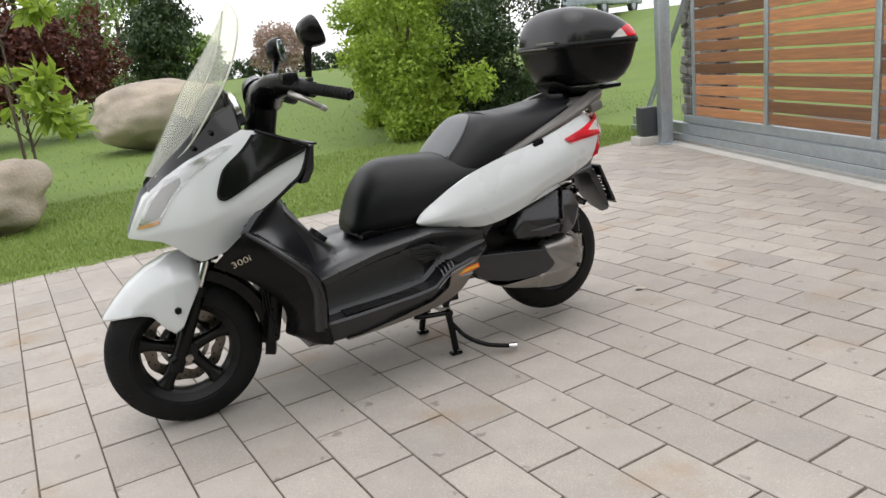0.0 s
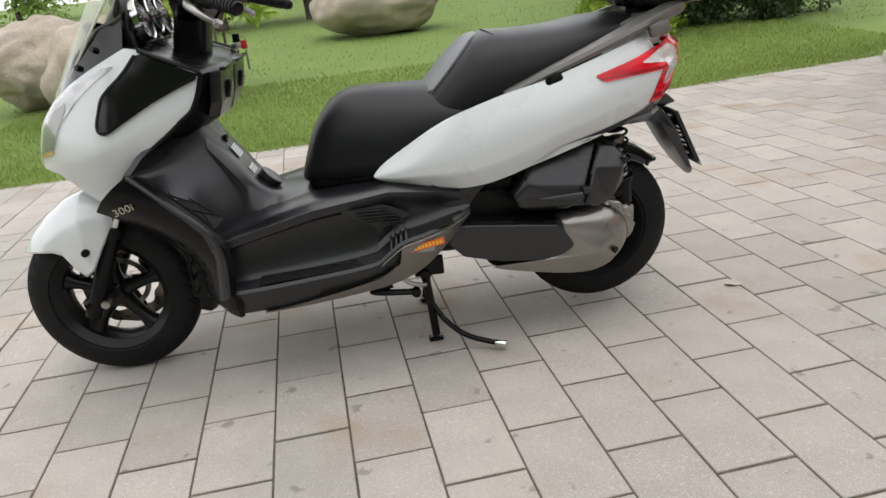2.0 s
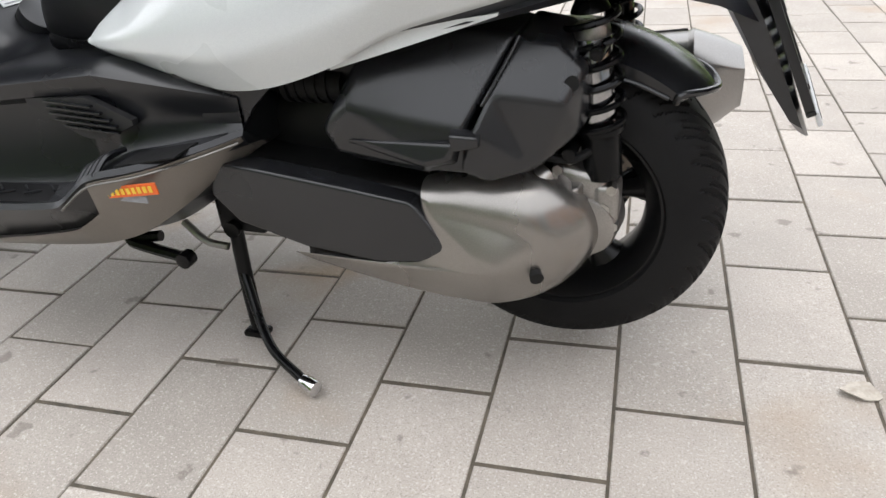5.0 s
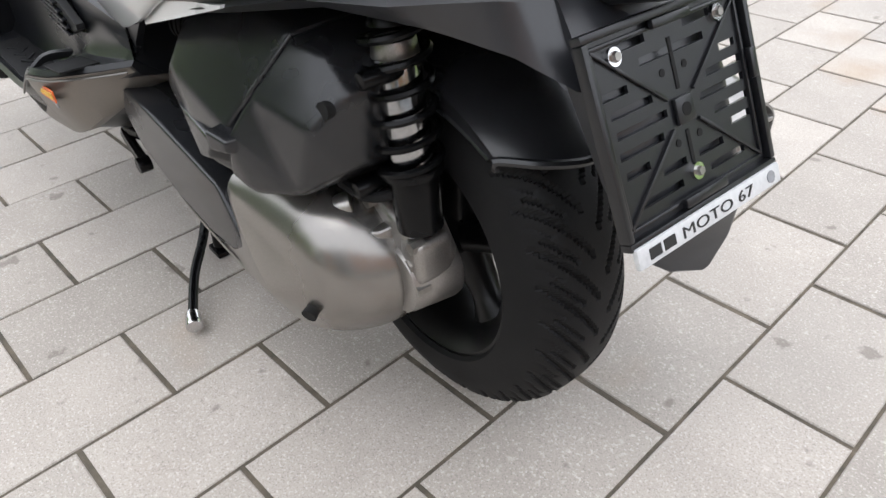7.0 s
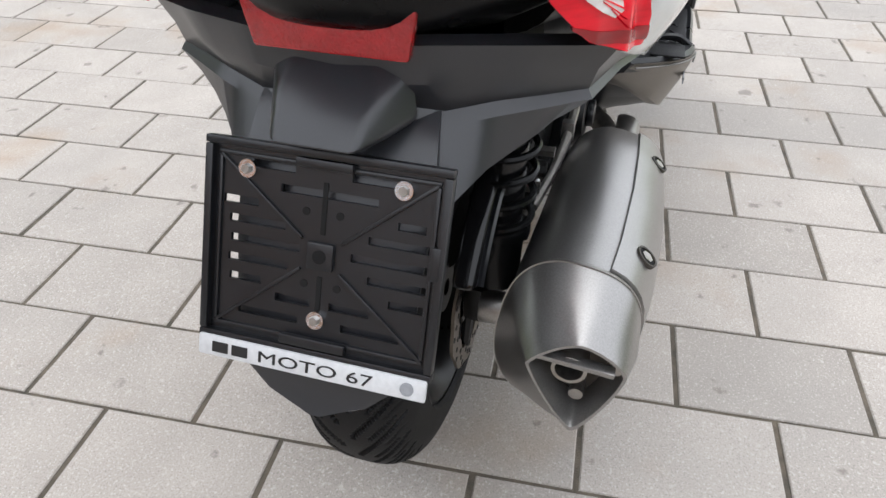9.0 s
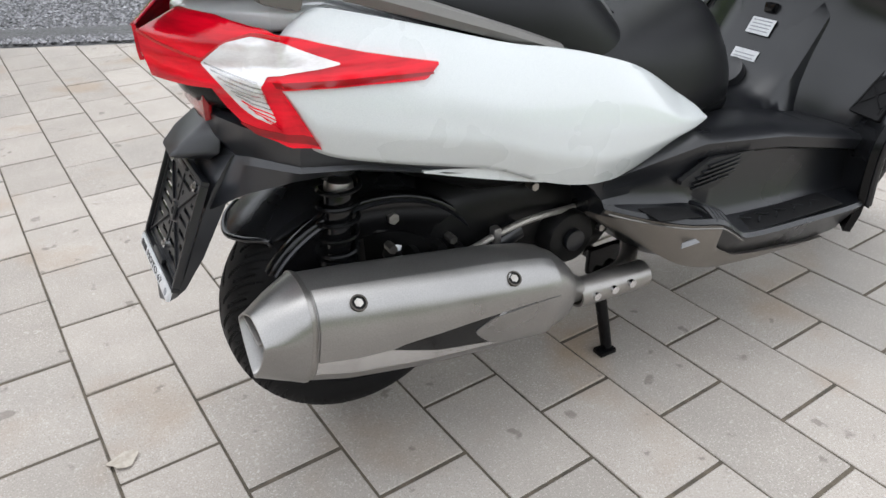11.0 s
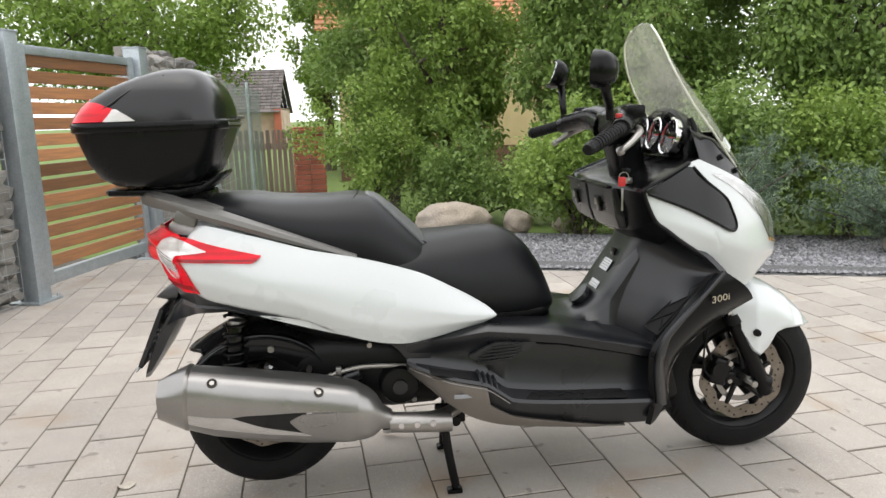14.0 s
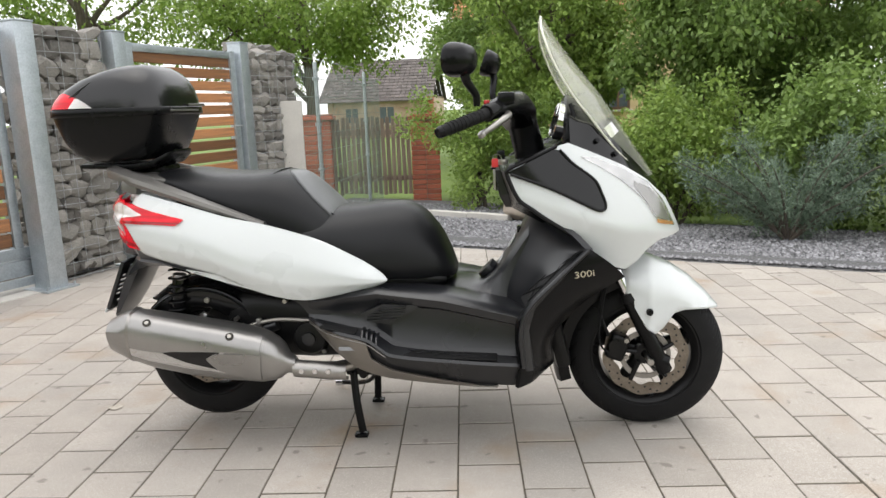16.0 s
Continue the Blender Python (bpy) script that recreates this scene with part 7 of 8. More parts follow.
seat_loft(0.40, 0.912, at_x([(0.40, 0.70), (0.46, 0.742), (0.52, 0.760), (0.58, 0.764), (0.70, 0.770), (0.76, 0.765), (0.81, 0.738), (0.862, 0.674), (0.893, 0.606), (0.906, 0.57), (0.912, 0.552)]),
          seat_bottom, lambda x: seat_half(x) * 1.015, 60, 2.6, "rider_seat", "black vinyl rider seat", seat)
part("seat_seam", tube([(0.30, -0.17, 0.80), (0.335, -0.11, 0.872), (0.35, 0, 0.887), (0.335, 0.11, 0.872), (0.30, 0.17, 0.80)], 0.0028, 40, 6), M_BLACKPL, seat)
for s in (1, -1):
    part("seat_seam", tube([(0.33, s * 0.115, 0.872), (0.42, s * 0.12, 0.83), (0.50, s * 0.125, 0.765), (0.54, s * 0.12, 0.742)], 0.0025, 24, 6), M_BLACKPL, seat)


def lumbar_pad():
    """Smooth half-round pad on the step of the passenger seat; the sky's sheen is painted in as pale grey."""
    top, wid = at_x([(0.345, 0.886), (0.395, 0.874), (0.44, 0.842), (0.49, 0.795), (0.53, 0.752), (0.548, 0.715)]), lambda x: seat_half(x) * (1 - 1.4 * max(0, x - 0.35) ** 1.6)
    rows = []
    for x in np.linspace(0.372, 0.532, 22):
        hw = 0.128 * math.sqrt(max(0.0, 1 - ((0.50 - x) / 0.13) ** 2)) if x < 0.50 else 0.128
        row = []
        for k in np.linspace(-1, 1, 17):
            y, w, bot = hw * k, wid(x), seat_bottom(x)
            row.append((x + 0.0035, y, bot + (top(x) - bot) * (1 - min(0.98, abs(y) / w) ** 2.9) ** (1 / 2.9) + 0.0035))
        rows.append(row + [(a - 0.006, b2, c - 0.006) for a, b2, c in reversed(row)])
    part("lumbar_pad", skin(rows), M_PAD, seat, "smooth satin vinyl lumbar pad, sky sheen painted as lighter grey", 60)


lumbar_pad()


def top_box():
    t = thing("top_box", "black plastic top box with red reflectors on the rear carrier", "top box", (0, 0, 0))
    def shell(levels, name, mat, label="", sharp=60):
        rings = []
        for z, xa, xb, w, pw in levels:
            cx, rx = (xa + xb) / 2, (xb - xa) / 2
            ring = []
            for a in np.linspace(0, 2 * math.pi, 56, endpoint=False):
                c, s = math.cos(a), math.sin(a)
                ring.append((cx + rx * math.copysign(abs(c) ** (2 / pw), c), w * math.copysign(abs(s) ** (2 / pw), s), z))
            rings.append(ring)
        return part(name, skin(rings), mat, t, label, sharp)
    shell([(0.936, -0.275, -0.075, 0.14, 3.4), (0.94, -0.292, -0.06, 0.155, 3.6), (0.96, -0.322, -0.035, 0.175, 3.8), (1.0, -0.346, -0.015, 0.19, 4), (1.06, -0.366, 0.008, 0.203, 4), (1.078, -0.370, 0.014, 0.206, 4)], "lower_shell", M_BLACKPL, "matt black lower shell")
    shell([(1.078, -0.374, 0.020, 0.210, 4), (1.082, -0.377, 0.023, 0.213, 4), (1.100, -0.377, 0.023, 0.213, 4), (1.104, -0.373, 0.020, 0.210, 4)], "rim_band", M_BLACKPL)
    lid = shell([(1.104, -0.370, 0.016, 0.207, 4), (1.13, -0.356, 0.014, 0.206, 3.8), (1.16, -0.328, 0.008, 0.200, 3.6), (1.19, -0.28, -0.004, 0.186, 3.3), (1.215, -0.218, -0.022, 0.160, 3.0), (1.232, -0.17, -0.045, 0.115, 2.8), (1.239, -0.145, -0.07, 0.07, 2.6), (1.241, -0.125, -0.09, 0.03, 2.4)], "lid", M_LID, "semi-gloss black lid")
    for s in (1, -1):
        levels = ((1.105, -0.370, 0.016, 0.2085, 4, -0.262), (1.12, -0.363, 0.014, 0.208, 3.9, -0.248), (1.135, -0.353, 0.013, 0.2065, 3.75, -0.236), (1.150, -0.339, 0.010, 0.2035, 3.65, -0.275), (1.163, -0.325, 0.008, 0.200, 3.6, -0.312))
        rows, tip = [], []
        for z, xa, xb, w, pw, xf in levels:
            cx, rx = (xa + xb) / 2, (xb - xa) / 2
            def on(a, k):
                return (cx + (rx + k) * math.copysign(abs(math.cos(a)) ** (2 / pw), math.cos(a)), s * (w + k) * abs(math.sin(a)) ** (2 / pw), z)
            a0 = math.acos(-min(1.0, (cx - xf) / rx) ** (pw / 2))
            ang = np.linspace(a0, math.pi * 0.955, 26)
            rows.append([on(a, 0.003) for a in ang] + [on(a, -0.005) for a in ang[::-1]])
            if z < 1.14:
                ang = np.linspace(math.acos(-max(0.0, (cx - xf - (1.137 - z) * 2.3 - 0.002) / rx) ** (pw / 2)), a0 + 0.004, 12)
                tip.append([on(a, 0.0035) for a in ang] + [on(a, -0.005) for a in ang[::-1]])
        part("reflector", skin(rows), M_RED, t, "red corner reflector", 60)
        part("silver_tip", skin(tip), M_CLEAR, t, "silver badge tip", 60)
        part("latch_bar", box(0.006, 0.12, 0.010, (0.026, s * 0.07, 1.108), 0.003), M_RAIL, t) if s > 0 else None
    part("lid_crease", tube([(-0.30, -0.196, 1.115), (-0.24, -0.203, 1.15), (-0.19, -0.185, 1.185), (-0.12, -0.155, 1.217)], 0.0018, 24, 6), M_GREYPL, t)
    part("front_strap", box(0.006, 0.20, 0.007, (0.0245, -0.02, 1.091), 0.002), M_RAIL, t)
    part("mount_plate", skin([oval(x, 0, z, w, h, 28, 5) for x, z, w, h in ((-0.315, 0.920, 0.09, 0.006), (-0.30, 0.920, 0.12, 0.011), (-0.12, 0.916, 0.13, 0.012), (-0.06, 0.925, 0.12, 0.012), (-0.02, 0.950, 0.09, 0.010), (-0.01, 0.958, 0.07, 0.005))]), M_BLACKPL, t, "black mounting plate")
    part("mount_foot", box(0.16, 0.12, 0.03, (-0.13, 0, 0.897), 0.008), M_BLACKPL, t)
    return t


top_box()


# ---- engine, drive case, air box, shocks, muffler, stands ----
def drive_side():
    case = [(0.50, 0.40), (0.438, 0.384), (0.30, 0.370), (0.20, 0.362), (0.17, 0.33), (0.165, 0.27), (0.20, 0.225), (0.26, 0.222), (0.385, 0.256), (0.494, 0.292), (0.53, 0.33)]
    d = part("drive_case", prism(case, 0.115, 0.215, 0.028, 4), M_ENGINE, scooter, "black cast drive case", 40)
    face = [(0.197, 0.236, 0.347), (0.12, 0.232, 0.328), (0.048, 0.224, 0.303), (0.022, 0.212, 0.268), (0.038, 0.210, 0.232), (0.075, 0.212, 0.205), (0.115, 0.214, 0.191), (0.20, 0.222, 0.203), (0.30, 0.230, 0.225), (0.41, 0.234, 0.252), (0.30, 0.242, 0.250), (0.215, 0.244, 0.256), (0.176, 0.244, 0.274)]
    root = [(0.205, 0.200, 0.374), (0.125, 0.172, 0.386), (0.050, 0.165, 0.374), (-0.008, 0.140, 0.325), (-0.022, 0.125, 0.270), (0.010, 0.125, 0.212), (0.06, 0.130, 0.182), (0.12, 0.130, 0.174), (0.21, 0.140, 0.188), (0.31, 0.150, 0.212), (0.415, 0.160, 0.248), (0.315, 0.160, 0.262), (0.235, 0.160, 0.305)]
    cover = soft_cover(face, root, (0.105, 0.262), 0.011)
    cover.normal_update()
    near = min((v for v in cover.verts if v.co.y > 0.15), key=lambda v: (v.co.x - 0.049) ** 2 + (v.co.z - 0.258) ** 2)
    spot, normal = near.co.copy(), near.normal.copy()
    part("silver_cover", cover, M_COVER, d, "satin silver cover with a rounded rear end", 60)
    arrow = [(0.52, 0.395), (0.44, 0.386), (0.30, 0.368), (0.216, 0.356), (0.206, 0.348), (0.168, 0.294), (0.170, 0.282), (0.206, 0.262), (0.27, 0.256), (0.385, 0.268), (0.49, 0.298), (0.53, 0.34)]
    part("black_cover", prism(arrow, 0.200, 0.243, 0.010, 4), M_AIRBOX, d, "black arrow-shaped cover", 40)
    part("cover_hole", rod(spot - normal * 0.01, spot + normal * 0.0003, 0.0095, 0.0085, seg=24), M_VOID, d)
    part("cover_bolt", rod(spot - normal * 0.004, spot + normal * 0.0008, 0.0045, seg=6), M_STEEL, d)
    part("final_drive", prism([(0.07, 0.36), (0.03, 0.378), (-0.02, 0.362), (-0.046, 0.325), (-0.042, 0.275), (-0.005, 0.225), (0.06, 0.21)], 0.078, 0.135, 0.014, 3), M_ALU, d, "rough cast final drive housing", 40)
    part("drive_hub", rod((0.0, 0.075, 0.285), (0.0, 0.142, 0.285), 0.052, 0.044, 28, 0.008), M_ALU, d, "round cast hub")
    for x, y, z in ((0.036, 0.138, 0.372), (-0.036, 0.134, 0.345), (-0.040, 0.134, 0.290), (0.020, 0.138, 0.388)):
        part("case_bolt", rod((x, y - 0.012, z), (x, y + 0.006, z), 0.0075, seg=6), M_STEEL, d)
    part("oil_filler", rod((0.088, 0.198, 0.350), (0.052, 0.156, 0.368), 0.006, 0.0125, 16, 0.002), M_ALU, d, "tapered silver plug lever")
    part("filler_collar", rod((0.060, 0.166, 0.364), (0.048, 0.152, 0.370), 0.015, 0.015, 16, 0.002), M_STEEL, d)
    part("lug", facet_shell([(0.038, 0.176, 0.348), (0.006, 0.150, 0.350), (0.006, 0.150, 0.322), (0.034, 0.178, 0.318), (0.040, 0.130, 0.352), (0.0, 0.125, 0.354), (0.0, 0.125, 0.318), (0.040, 0.130, 0.314)],
                            [(0, 1, 2, 3), (0, 4, 5, 1), (1, 5, 6, 2), (2, 6, 7, 3), (3, 7, 4, 0), (4, 7, 6, 5)], 0.004), M_ALU, d, "square cast lug", 30)
    part("shock_clevis", box(0.036, 0.050, 0.055, (-0.028, 0.112, 0.322), 0.010, segments=3), M_ALU, d, "cast shock mount")
    part("breather_hose", tube([(0.075, 0.15, 0.392), (0.05, 0.16, 0.398), (0.015, 0.15, 0.392), (-0.01, 0.13, 0.40)], 0.006, 18, 8), M_RUBBER, d)
    # air filter box: rear cover with two faces, front cover with a swollen lower half
    rear_cover = [(0.076, 0.182, 0.560), (0.103, 0.224, 0.503), (0.014, 0.209, 0.487), (-0.002, 0.175, 0.518), (0.030, 0.172, 0.552), (0.122, 0.250, 0.459), (0.138, 0.248, 0.408), (0.106, 0.240, 0.392), (0.05, 0.214, 0.402), (0.002, 0.180, 0.440)]
    a = part("air_box", cover_shell(rear_cover, [(0, 1, 2, 3, 4), (1, 5, 6, 7, 8, 9, 2), (2, 9, 3)], [0, 1, 5, 6, 7, 8, 9, 3, 4], 0.075, 1.10, 0.008), M_AIRBOX, scooter, "black moulded air filter box", 40)
    front_cover = [(0.080, 0.176, 0.560), (0.110, 0.216, 0.503), (0.290, 0.236, 0.482), (0.284, 0.205, 0.535), (0.336, 0.228, 0.448), (0.318, 0.226, 0.412), (0.172, 0.252, 0.408), (0.132, 0.243, 0.462), (0.125, 0.236, 0.400), (0.17, 0.182, 0.572)]
    part("front_cover", cover_shell(front_cover, [(9, 0, 1, 2, 3), (1, 7, 6, 5, 4, 2)[::-1], (3, 2, 4), (7, 8, 6)], [0, 1, 7, 8, 6, 5, 4, 3, 9], 0.075, 1.05, 0.009), M_AIRBOX, a, "", 40)
    part("ledge", facet_shell([(0.300, 0.234, 0.440), (0.180, 0.262, 0.420), (0.150, 0.262, 0.428), (0.140, 0.258, 0.450), (0.300, 0.215, 0.400), (0.185, 0.235, 0.398), (0.140, 0.235, 0.412), (0.130, 0.235, 0.452)],
                              [(0, 1, 2, 3), (0, 4, 5, 1), (1, 5, 6, 2), (2, 6, 7, 3), (3, 7, 4, 0), (4, 7, 6, 5)], 0.006), M_AIRBOX, a, "", 40)
    part("rim_ridge", tube([(0.076, 0.179, 0.560), (0.085, 0.195, 0.540), (0.102, 0.220, 0.506), (0.112, 0.228, 0.488)], 0.0024, 24, 8), M_AIRBOX, a)
    part("clip", facet_shell([(0.146, 0.262, 0.462), (0.112, 0.256, 0.458), (0.112, 0.254, 0.444), (0.142, 0.262, 0.440), (0.150, 0.235, 0.464), (0.110, 0.235, 0.460), (0.110, 0.235, 0.440), (0.146, 0.235, 0.436)],
                             [(0, 1, 2, 3), (0, 4, 5, 1), (1, 5, 6, 2), (2, 6, 7, 3), (3, 7, 4, 0), (4, 7, 6, 5)], 0.004), M_AIRBOX, a, "", 40)
    part("cover_bolt", rod((0.012, 0.180, 0.506), (0.010, 0.1935, 0.5075), 0.009, 0.009, seg=20), M_VOID, a)
    for x, z in ((0.018, 0.404), (-0.014, 0.535)):
        part("lug", rod((x, 0.10, z), (x, 0.165, z), 0.011, 0.009, 14, 0.002), M_BLACKPL, a)
    part("intake_hose", tube([(0.33, 0.15, 0.485), (0.41, 0.15, 0.488), (0.47, 0.10, 0.48)], 0.026, 16, 14), M_RUBBER, scooter)
    for k in range(5):
        part("clamp_ring", lathe([(0.031, -0.004), (0.031, 0.004), (0.026, 0.004), (0.026, -0.004)], 24, "x", (0.352 + k * 0.016, 0.150, 0.487)), M_RUBBER, scooter)


drive_side()


def shock(s):
    y = 0.113 if s > 0 else -0.130
    lo, hi = Vector((-0.026, y, 0.315)), Vector((0.004, y, 0.590))
    d = (hi - lo).normalized()
    sh = part("shock_absorber", rod(lo + d * 0.04, lo + d * 0.112, 0.0255, 0.027, 24, 0.003), M_BLACKPL, scooter, "rear shock absorber with a black coil spring")
    # Left tube gets the painted sky reflection, right tube its own gloss black.
    part("damper_tube", rod(lo + d * 0.10, hi - d * 0.045, 0.0235, seg=24, edge=0.002), M_DAMPER if s > 0 else M_GLOSS, sh, "gloss black damper tube with its sky reflection put in as bright metal" if s > 0 else "gloss black damper tube")
    part("damper_collar", rod(hi - d * 0.047, hi - d * 0.03, 0.024, 0.022, 24, 0.002), M_ALU, sh, "silver collar")
    pts, n = [], 170
    side = d.orthogonal().normalized()
    w = d.cross(side)
    for i in range(n):
        a = i / n * 2 * math.pi * 5.5
        pts.append(tuple(lo + d * (0.112 + 0.148 * i / n) + (side * math.cos(a) + w * math.sin(a)) * 0.0325))
    part("spring", tube(pts, 0.0042, 0, 7, smooth=False), M_BLACKPL, sh, "black coil spring")
    part("top_cap", rod(hi - d * 0.016, hi, 0.026, 0.018, 18, 0.003), M_BLACKPL, sh)
    part("spring_seat", rod(lo + d * 0.106, lo + d * 0.116, 0.0335, 0.0335, 24, 0.002), M_BLACKPL, sh)
    part("lower_eye", rod(lo + Vector((0, -0.016, 0)), lo + Vector((0, 0.016, 0)), 0.020, seg=18, edge=0.003), M_ALU, sh)
    part("pivot_bolt", rod(lo + Vector((0, s * 0.012, 0)), lo + Vector((0, s * 0.026, 0)), 0.009, seg=6), M_STEEL, sh)


shock(1)
shock(-1)


def hugger():
    rings = []
    for f in np.linspace(0, 1, 30):
        r0, drop = 0.264, 0.045 - 0.022 * f ** 2
        ring = []
        for y, r in ((-0.080, r0 - drop), (-0.084, r0 - 0.012), (-0.05, r0 + 0.006), (0, r0 + 0.012), (0.05, r0 + 0.006), (0.084, r0 - 0.012), (0.080, r0 - drop), (0.074, r0 - drop), (0.074, r0 - 0.018), (0, r0 + 0.004), (-0.074, r0 - 0.018), (-0.074, r0 - drop)):
            a = radians(52 + (76 + 9 * (1 - (y / 0.084) ** 2)) * f)
            ring.append((0.045 + r * math.cos(a), y, 0.262 + r * math.sin(a)))
        rings.append(ring)
    h = part("rear_hugger", skin(rings), M_AIRBOX, scooter, "black mudguard close over the rear tyre", 45)
    part("rear_lip", tube(rings[-1][:7], 0.005, 40, 8), M_AIRBOX, h)
    for side in (0, 6):
        part("side_lip", tube([ring[side] for ring in rings[::4]], 0.0035, 40, 8), M_AIRBOX, h)
    # arched inner cover on the right with a raised rim
    arch = [(0.215 * math.cos(a) + 0.055, 0.33 + 0.185 * math.sin(a)) for a in np.linspace(radians(18), radians(150), 20)]
    arch += [(0.055 + 0.12 * math.cos(a), 0.35 + 0.095 * math.sin(a)) for a in np.linspace(radians(150), radians(18), 16)]
    c = part("fan_cover", prism(arch, -0.13, -0.105, 0.008, 3), M_GLOSS, scooter, "black arched cover above the swingarm", 40)
    part("cover_rim", tube([(0.055 + 0.204 * math.cos(a), -0.133, 0.33 + 0.174 * math.sin(a)) for a in np.linspace(radians(20), radians(148), 24)], 0.004, 40, 6), M_GREYPL, c)
    part("cover_bolt", rod((0.088, -0.128, 0.470), (0.088, -0.138, 0.470), 0.010, seg=6), M_STEEL, c)


hugger()


def engine():
    e = part("engine_block", skin([oval(x, y, z, w, h, 26, 3.2) for x, y, z, w, h in ((0.06, 0.0, 0.36, 0.07, 0.08), (0.14, -0.02, 0.38, 0.11, 0.11), (0.26, -0.01, 0.39, 0.13, 0.13), (0.42, 0.0, 0.38, 0.14, 0.13), (0.54, 0.0, 0.36, 0.15, 0.10), (0.60, 0, 0.35, 0.12, 0.06))]), M_ENGINE, scooter, "dark engine block", 45)
    # Stand-in block, coloured near black for the shade above the engine.
    part("storage_tub", skin([oval(x, 0, z, w, h, 30, 3.4) for x, z, w, h in ((0.10, 0.60, 0.10, 0.03), (0.13, 0.58, 0.14, 0.06), (0.25, 0.545, 0.165, 0.075), (0.42, 0.525, 0.17, 0.075), (0.54, 0.51, 0.15, 0.06), (0.57, 0.51, 0.12, 0.03))]), M_ENGINE, scooter, "dark stand-in block for the shade under the storage tub")
    part("swing_arm", box(0.34, 0.04, 0.05, (0.14, -0.11, 0.30), 0.012, turn=Matrix.Rotation(radians(4), 4, "Y")), M_ENGINE, scooter)
    fan = part("generator_cover", rod((0.44, -0.13, 0.35), (0.44, -0.175, 0.35), 0.062, 0.052, 32, 0.008), M_ENGINE, e, "round black generator cover")
    part("cover_hub", rod((0.44, -0.175, 0.35), (0.44, -0.187, 0.35), 0.022, seg=20, edge=0.003), M_GREYPL, fan)
    part("silver_hose", tube([(0.08, -0.150, 0.392), (0.14, -0.155, 0.386), (0.21, -0.16, 0.382), (0.27, -0.165, 0.400), (0.34, -0.165, 0.412), (0.46, -0.15, 0.402)], 0.0065, 40, 8), M_HOSE, scooter, "silver braided hose")
    part("hose_clip", box(0.016, 0.018, 0.03, (0.272, -0.164, 0.402), 0.004), M_ALU, scooter)
    part("coolant_pipe", rod((0.22, -0.15, 0.352), (0.33, -0.15, 0.392), 0.019, seg=16), M_GREYPL, scooter)
    for x, z, r in ((0.085, 0.40, 0.016), (0.12, 0.385, 0.02), (0.17, 0.395, 0.014), (0.205, 0.38, 0.017), (0.06, 0.37, 0.014)):
        part("rear_caliper" if r == 0.02 else "fitting", rod((x, -0.12, z), (x, -0.152, z), r, r * 0.8, 8, 0.003), M_ENGINE, e)
    for x, z in ((0.075, 0.425), (0.19, 0.41), (0.36, 0.47), (0.40, 0.485), (0.48, 0.30), (0.50, 0.40), (0.53, 0.34)):
        part("bolt", rod((x, -0.135, z), (x, -0.158, z), 0.008, seg=6), M_STEEL, e)
    part("pale_tag", box(0.012, 0.004, 0.010, (0.085, -0.153, 0.425), 0.003, turn=Matrix.Rotation(radians(25), 4, "Y")), M_STICKER, e)
    part("header_pipe", tube([(0.36, -0.24, 0.285), (0.45, -0.23, 0.275), (0.56, -0.20, 0.268), (0.64, -0.12, 0.29), (0.66, -0.04, 0.34)], 0.019, 30, 14), M_STEEL, scooter, "steel exhaust header pipe")
    g = part("pipe_guard", skin([[(x, -0.235 + 0.028 * math.cos(a), z + 0.028 * math.sin(a)) for a in np.linspace(radians(60), radians(300), 14)] + [(x, -0.235 + 0.024 * math.cos(a), z + 0.024 * math.sin(a)) for a in np.linspace(radians(300), radians(60), 14)]
                                 for x, z in ((0.405, 0.272), (0.42, 0.271), (0.545, 0.262), (0.575, 0.262))]), M_ALU, scooter, "silver heat guard with three bolts", 45)
    for x in (0.435, 0.478, 0.521):
        part("bolt", rod((x, -0.262, 0.272), (x, -0.268, 0.272), 0.008, seg=16), M_CHROME, g)


engine()


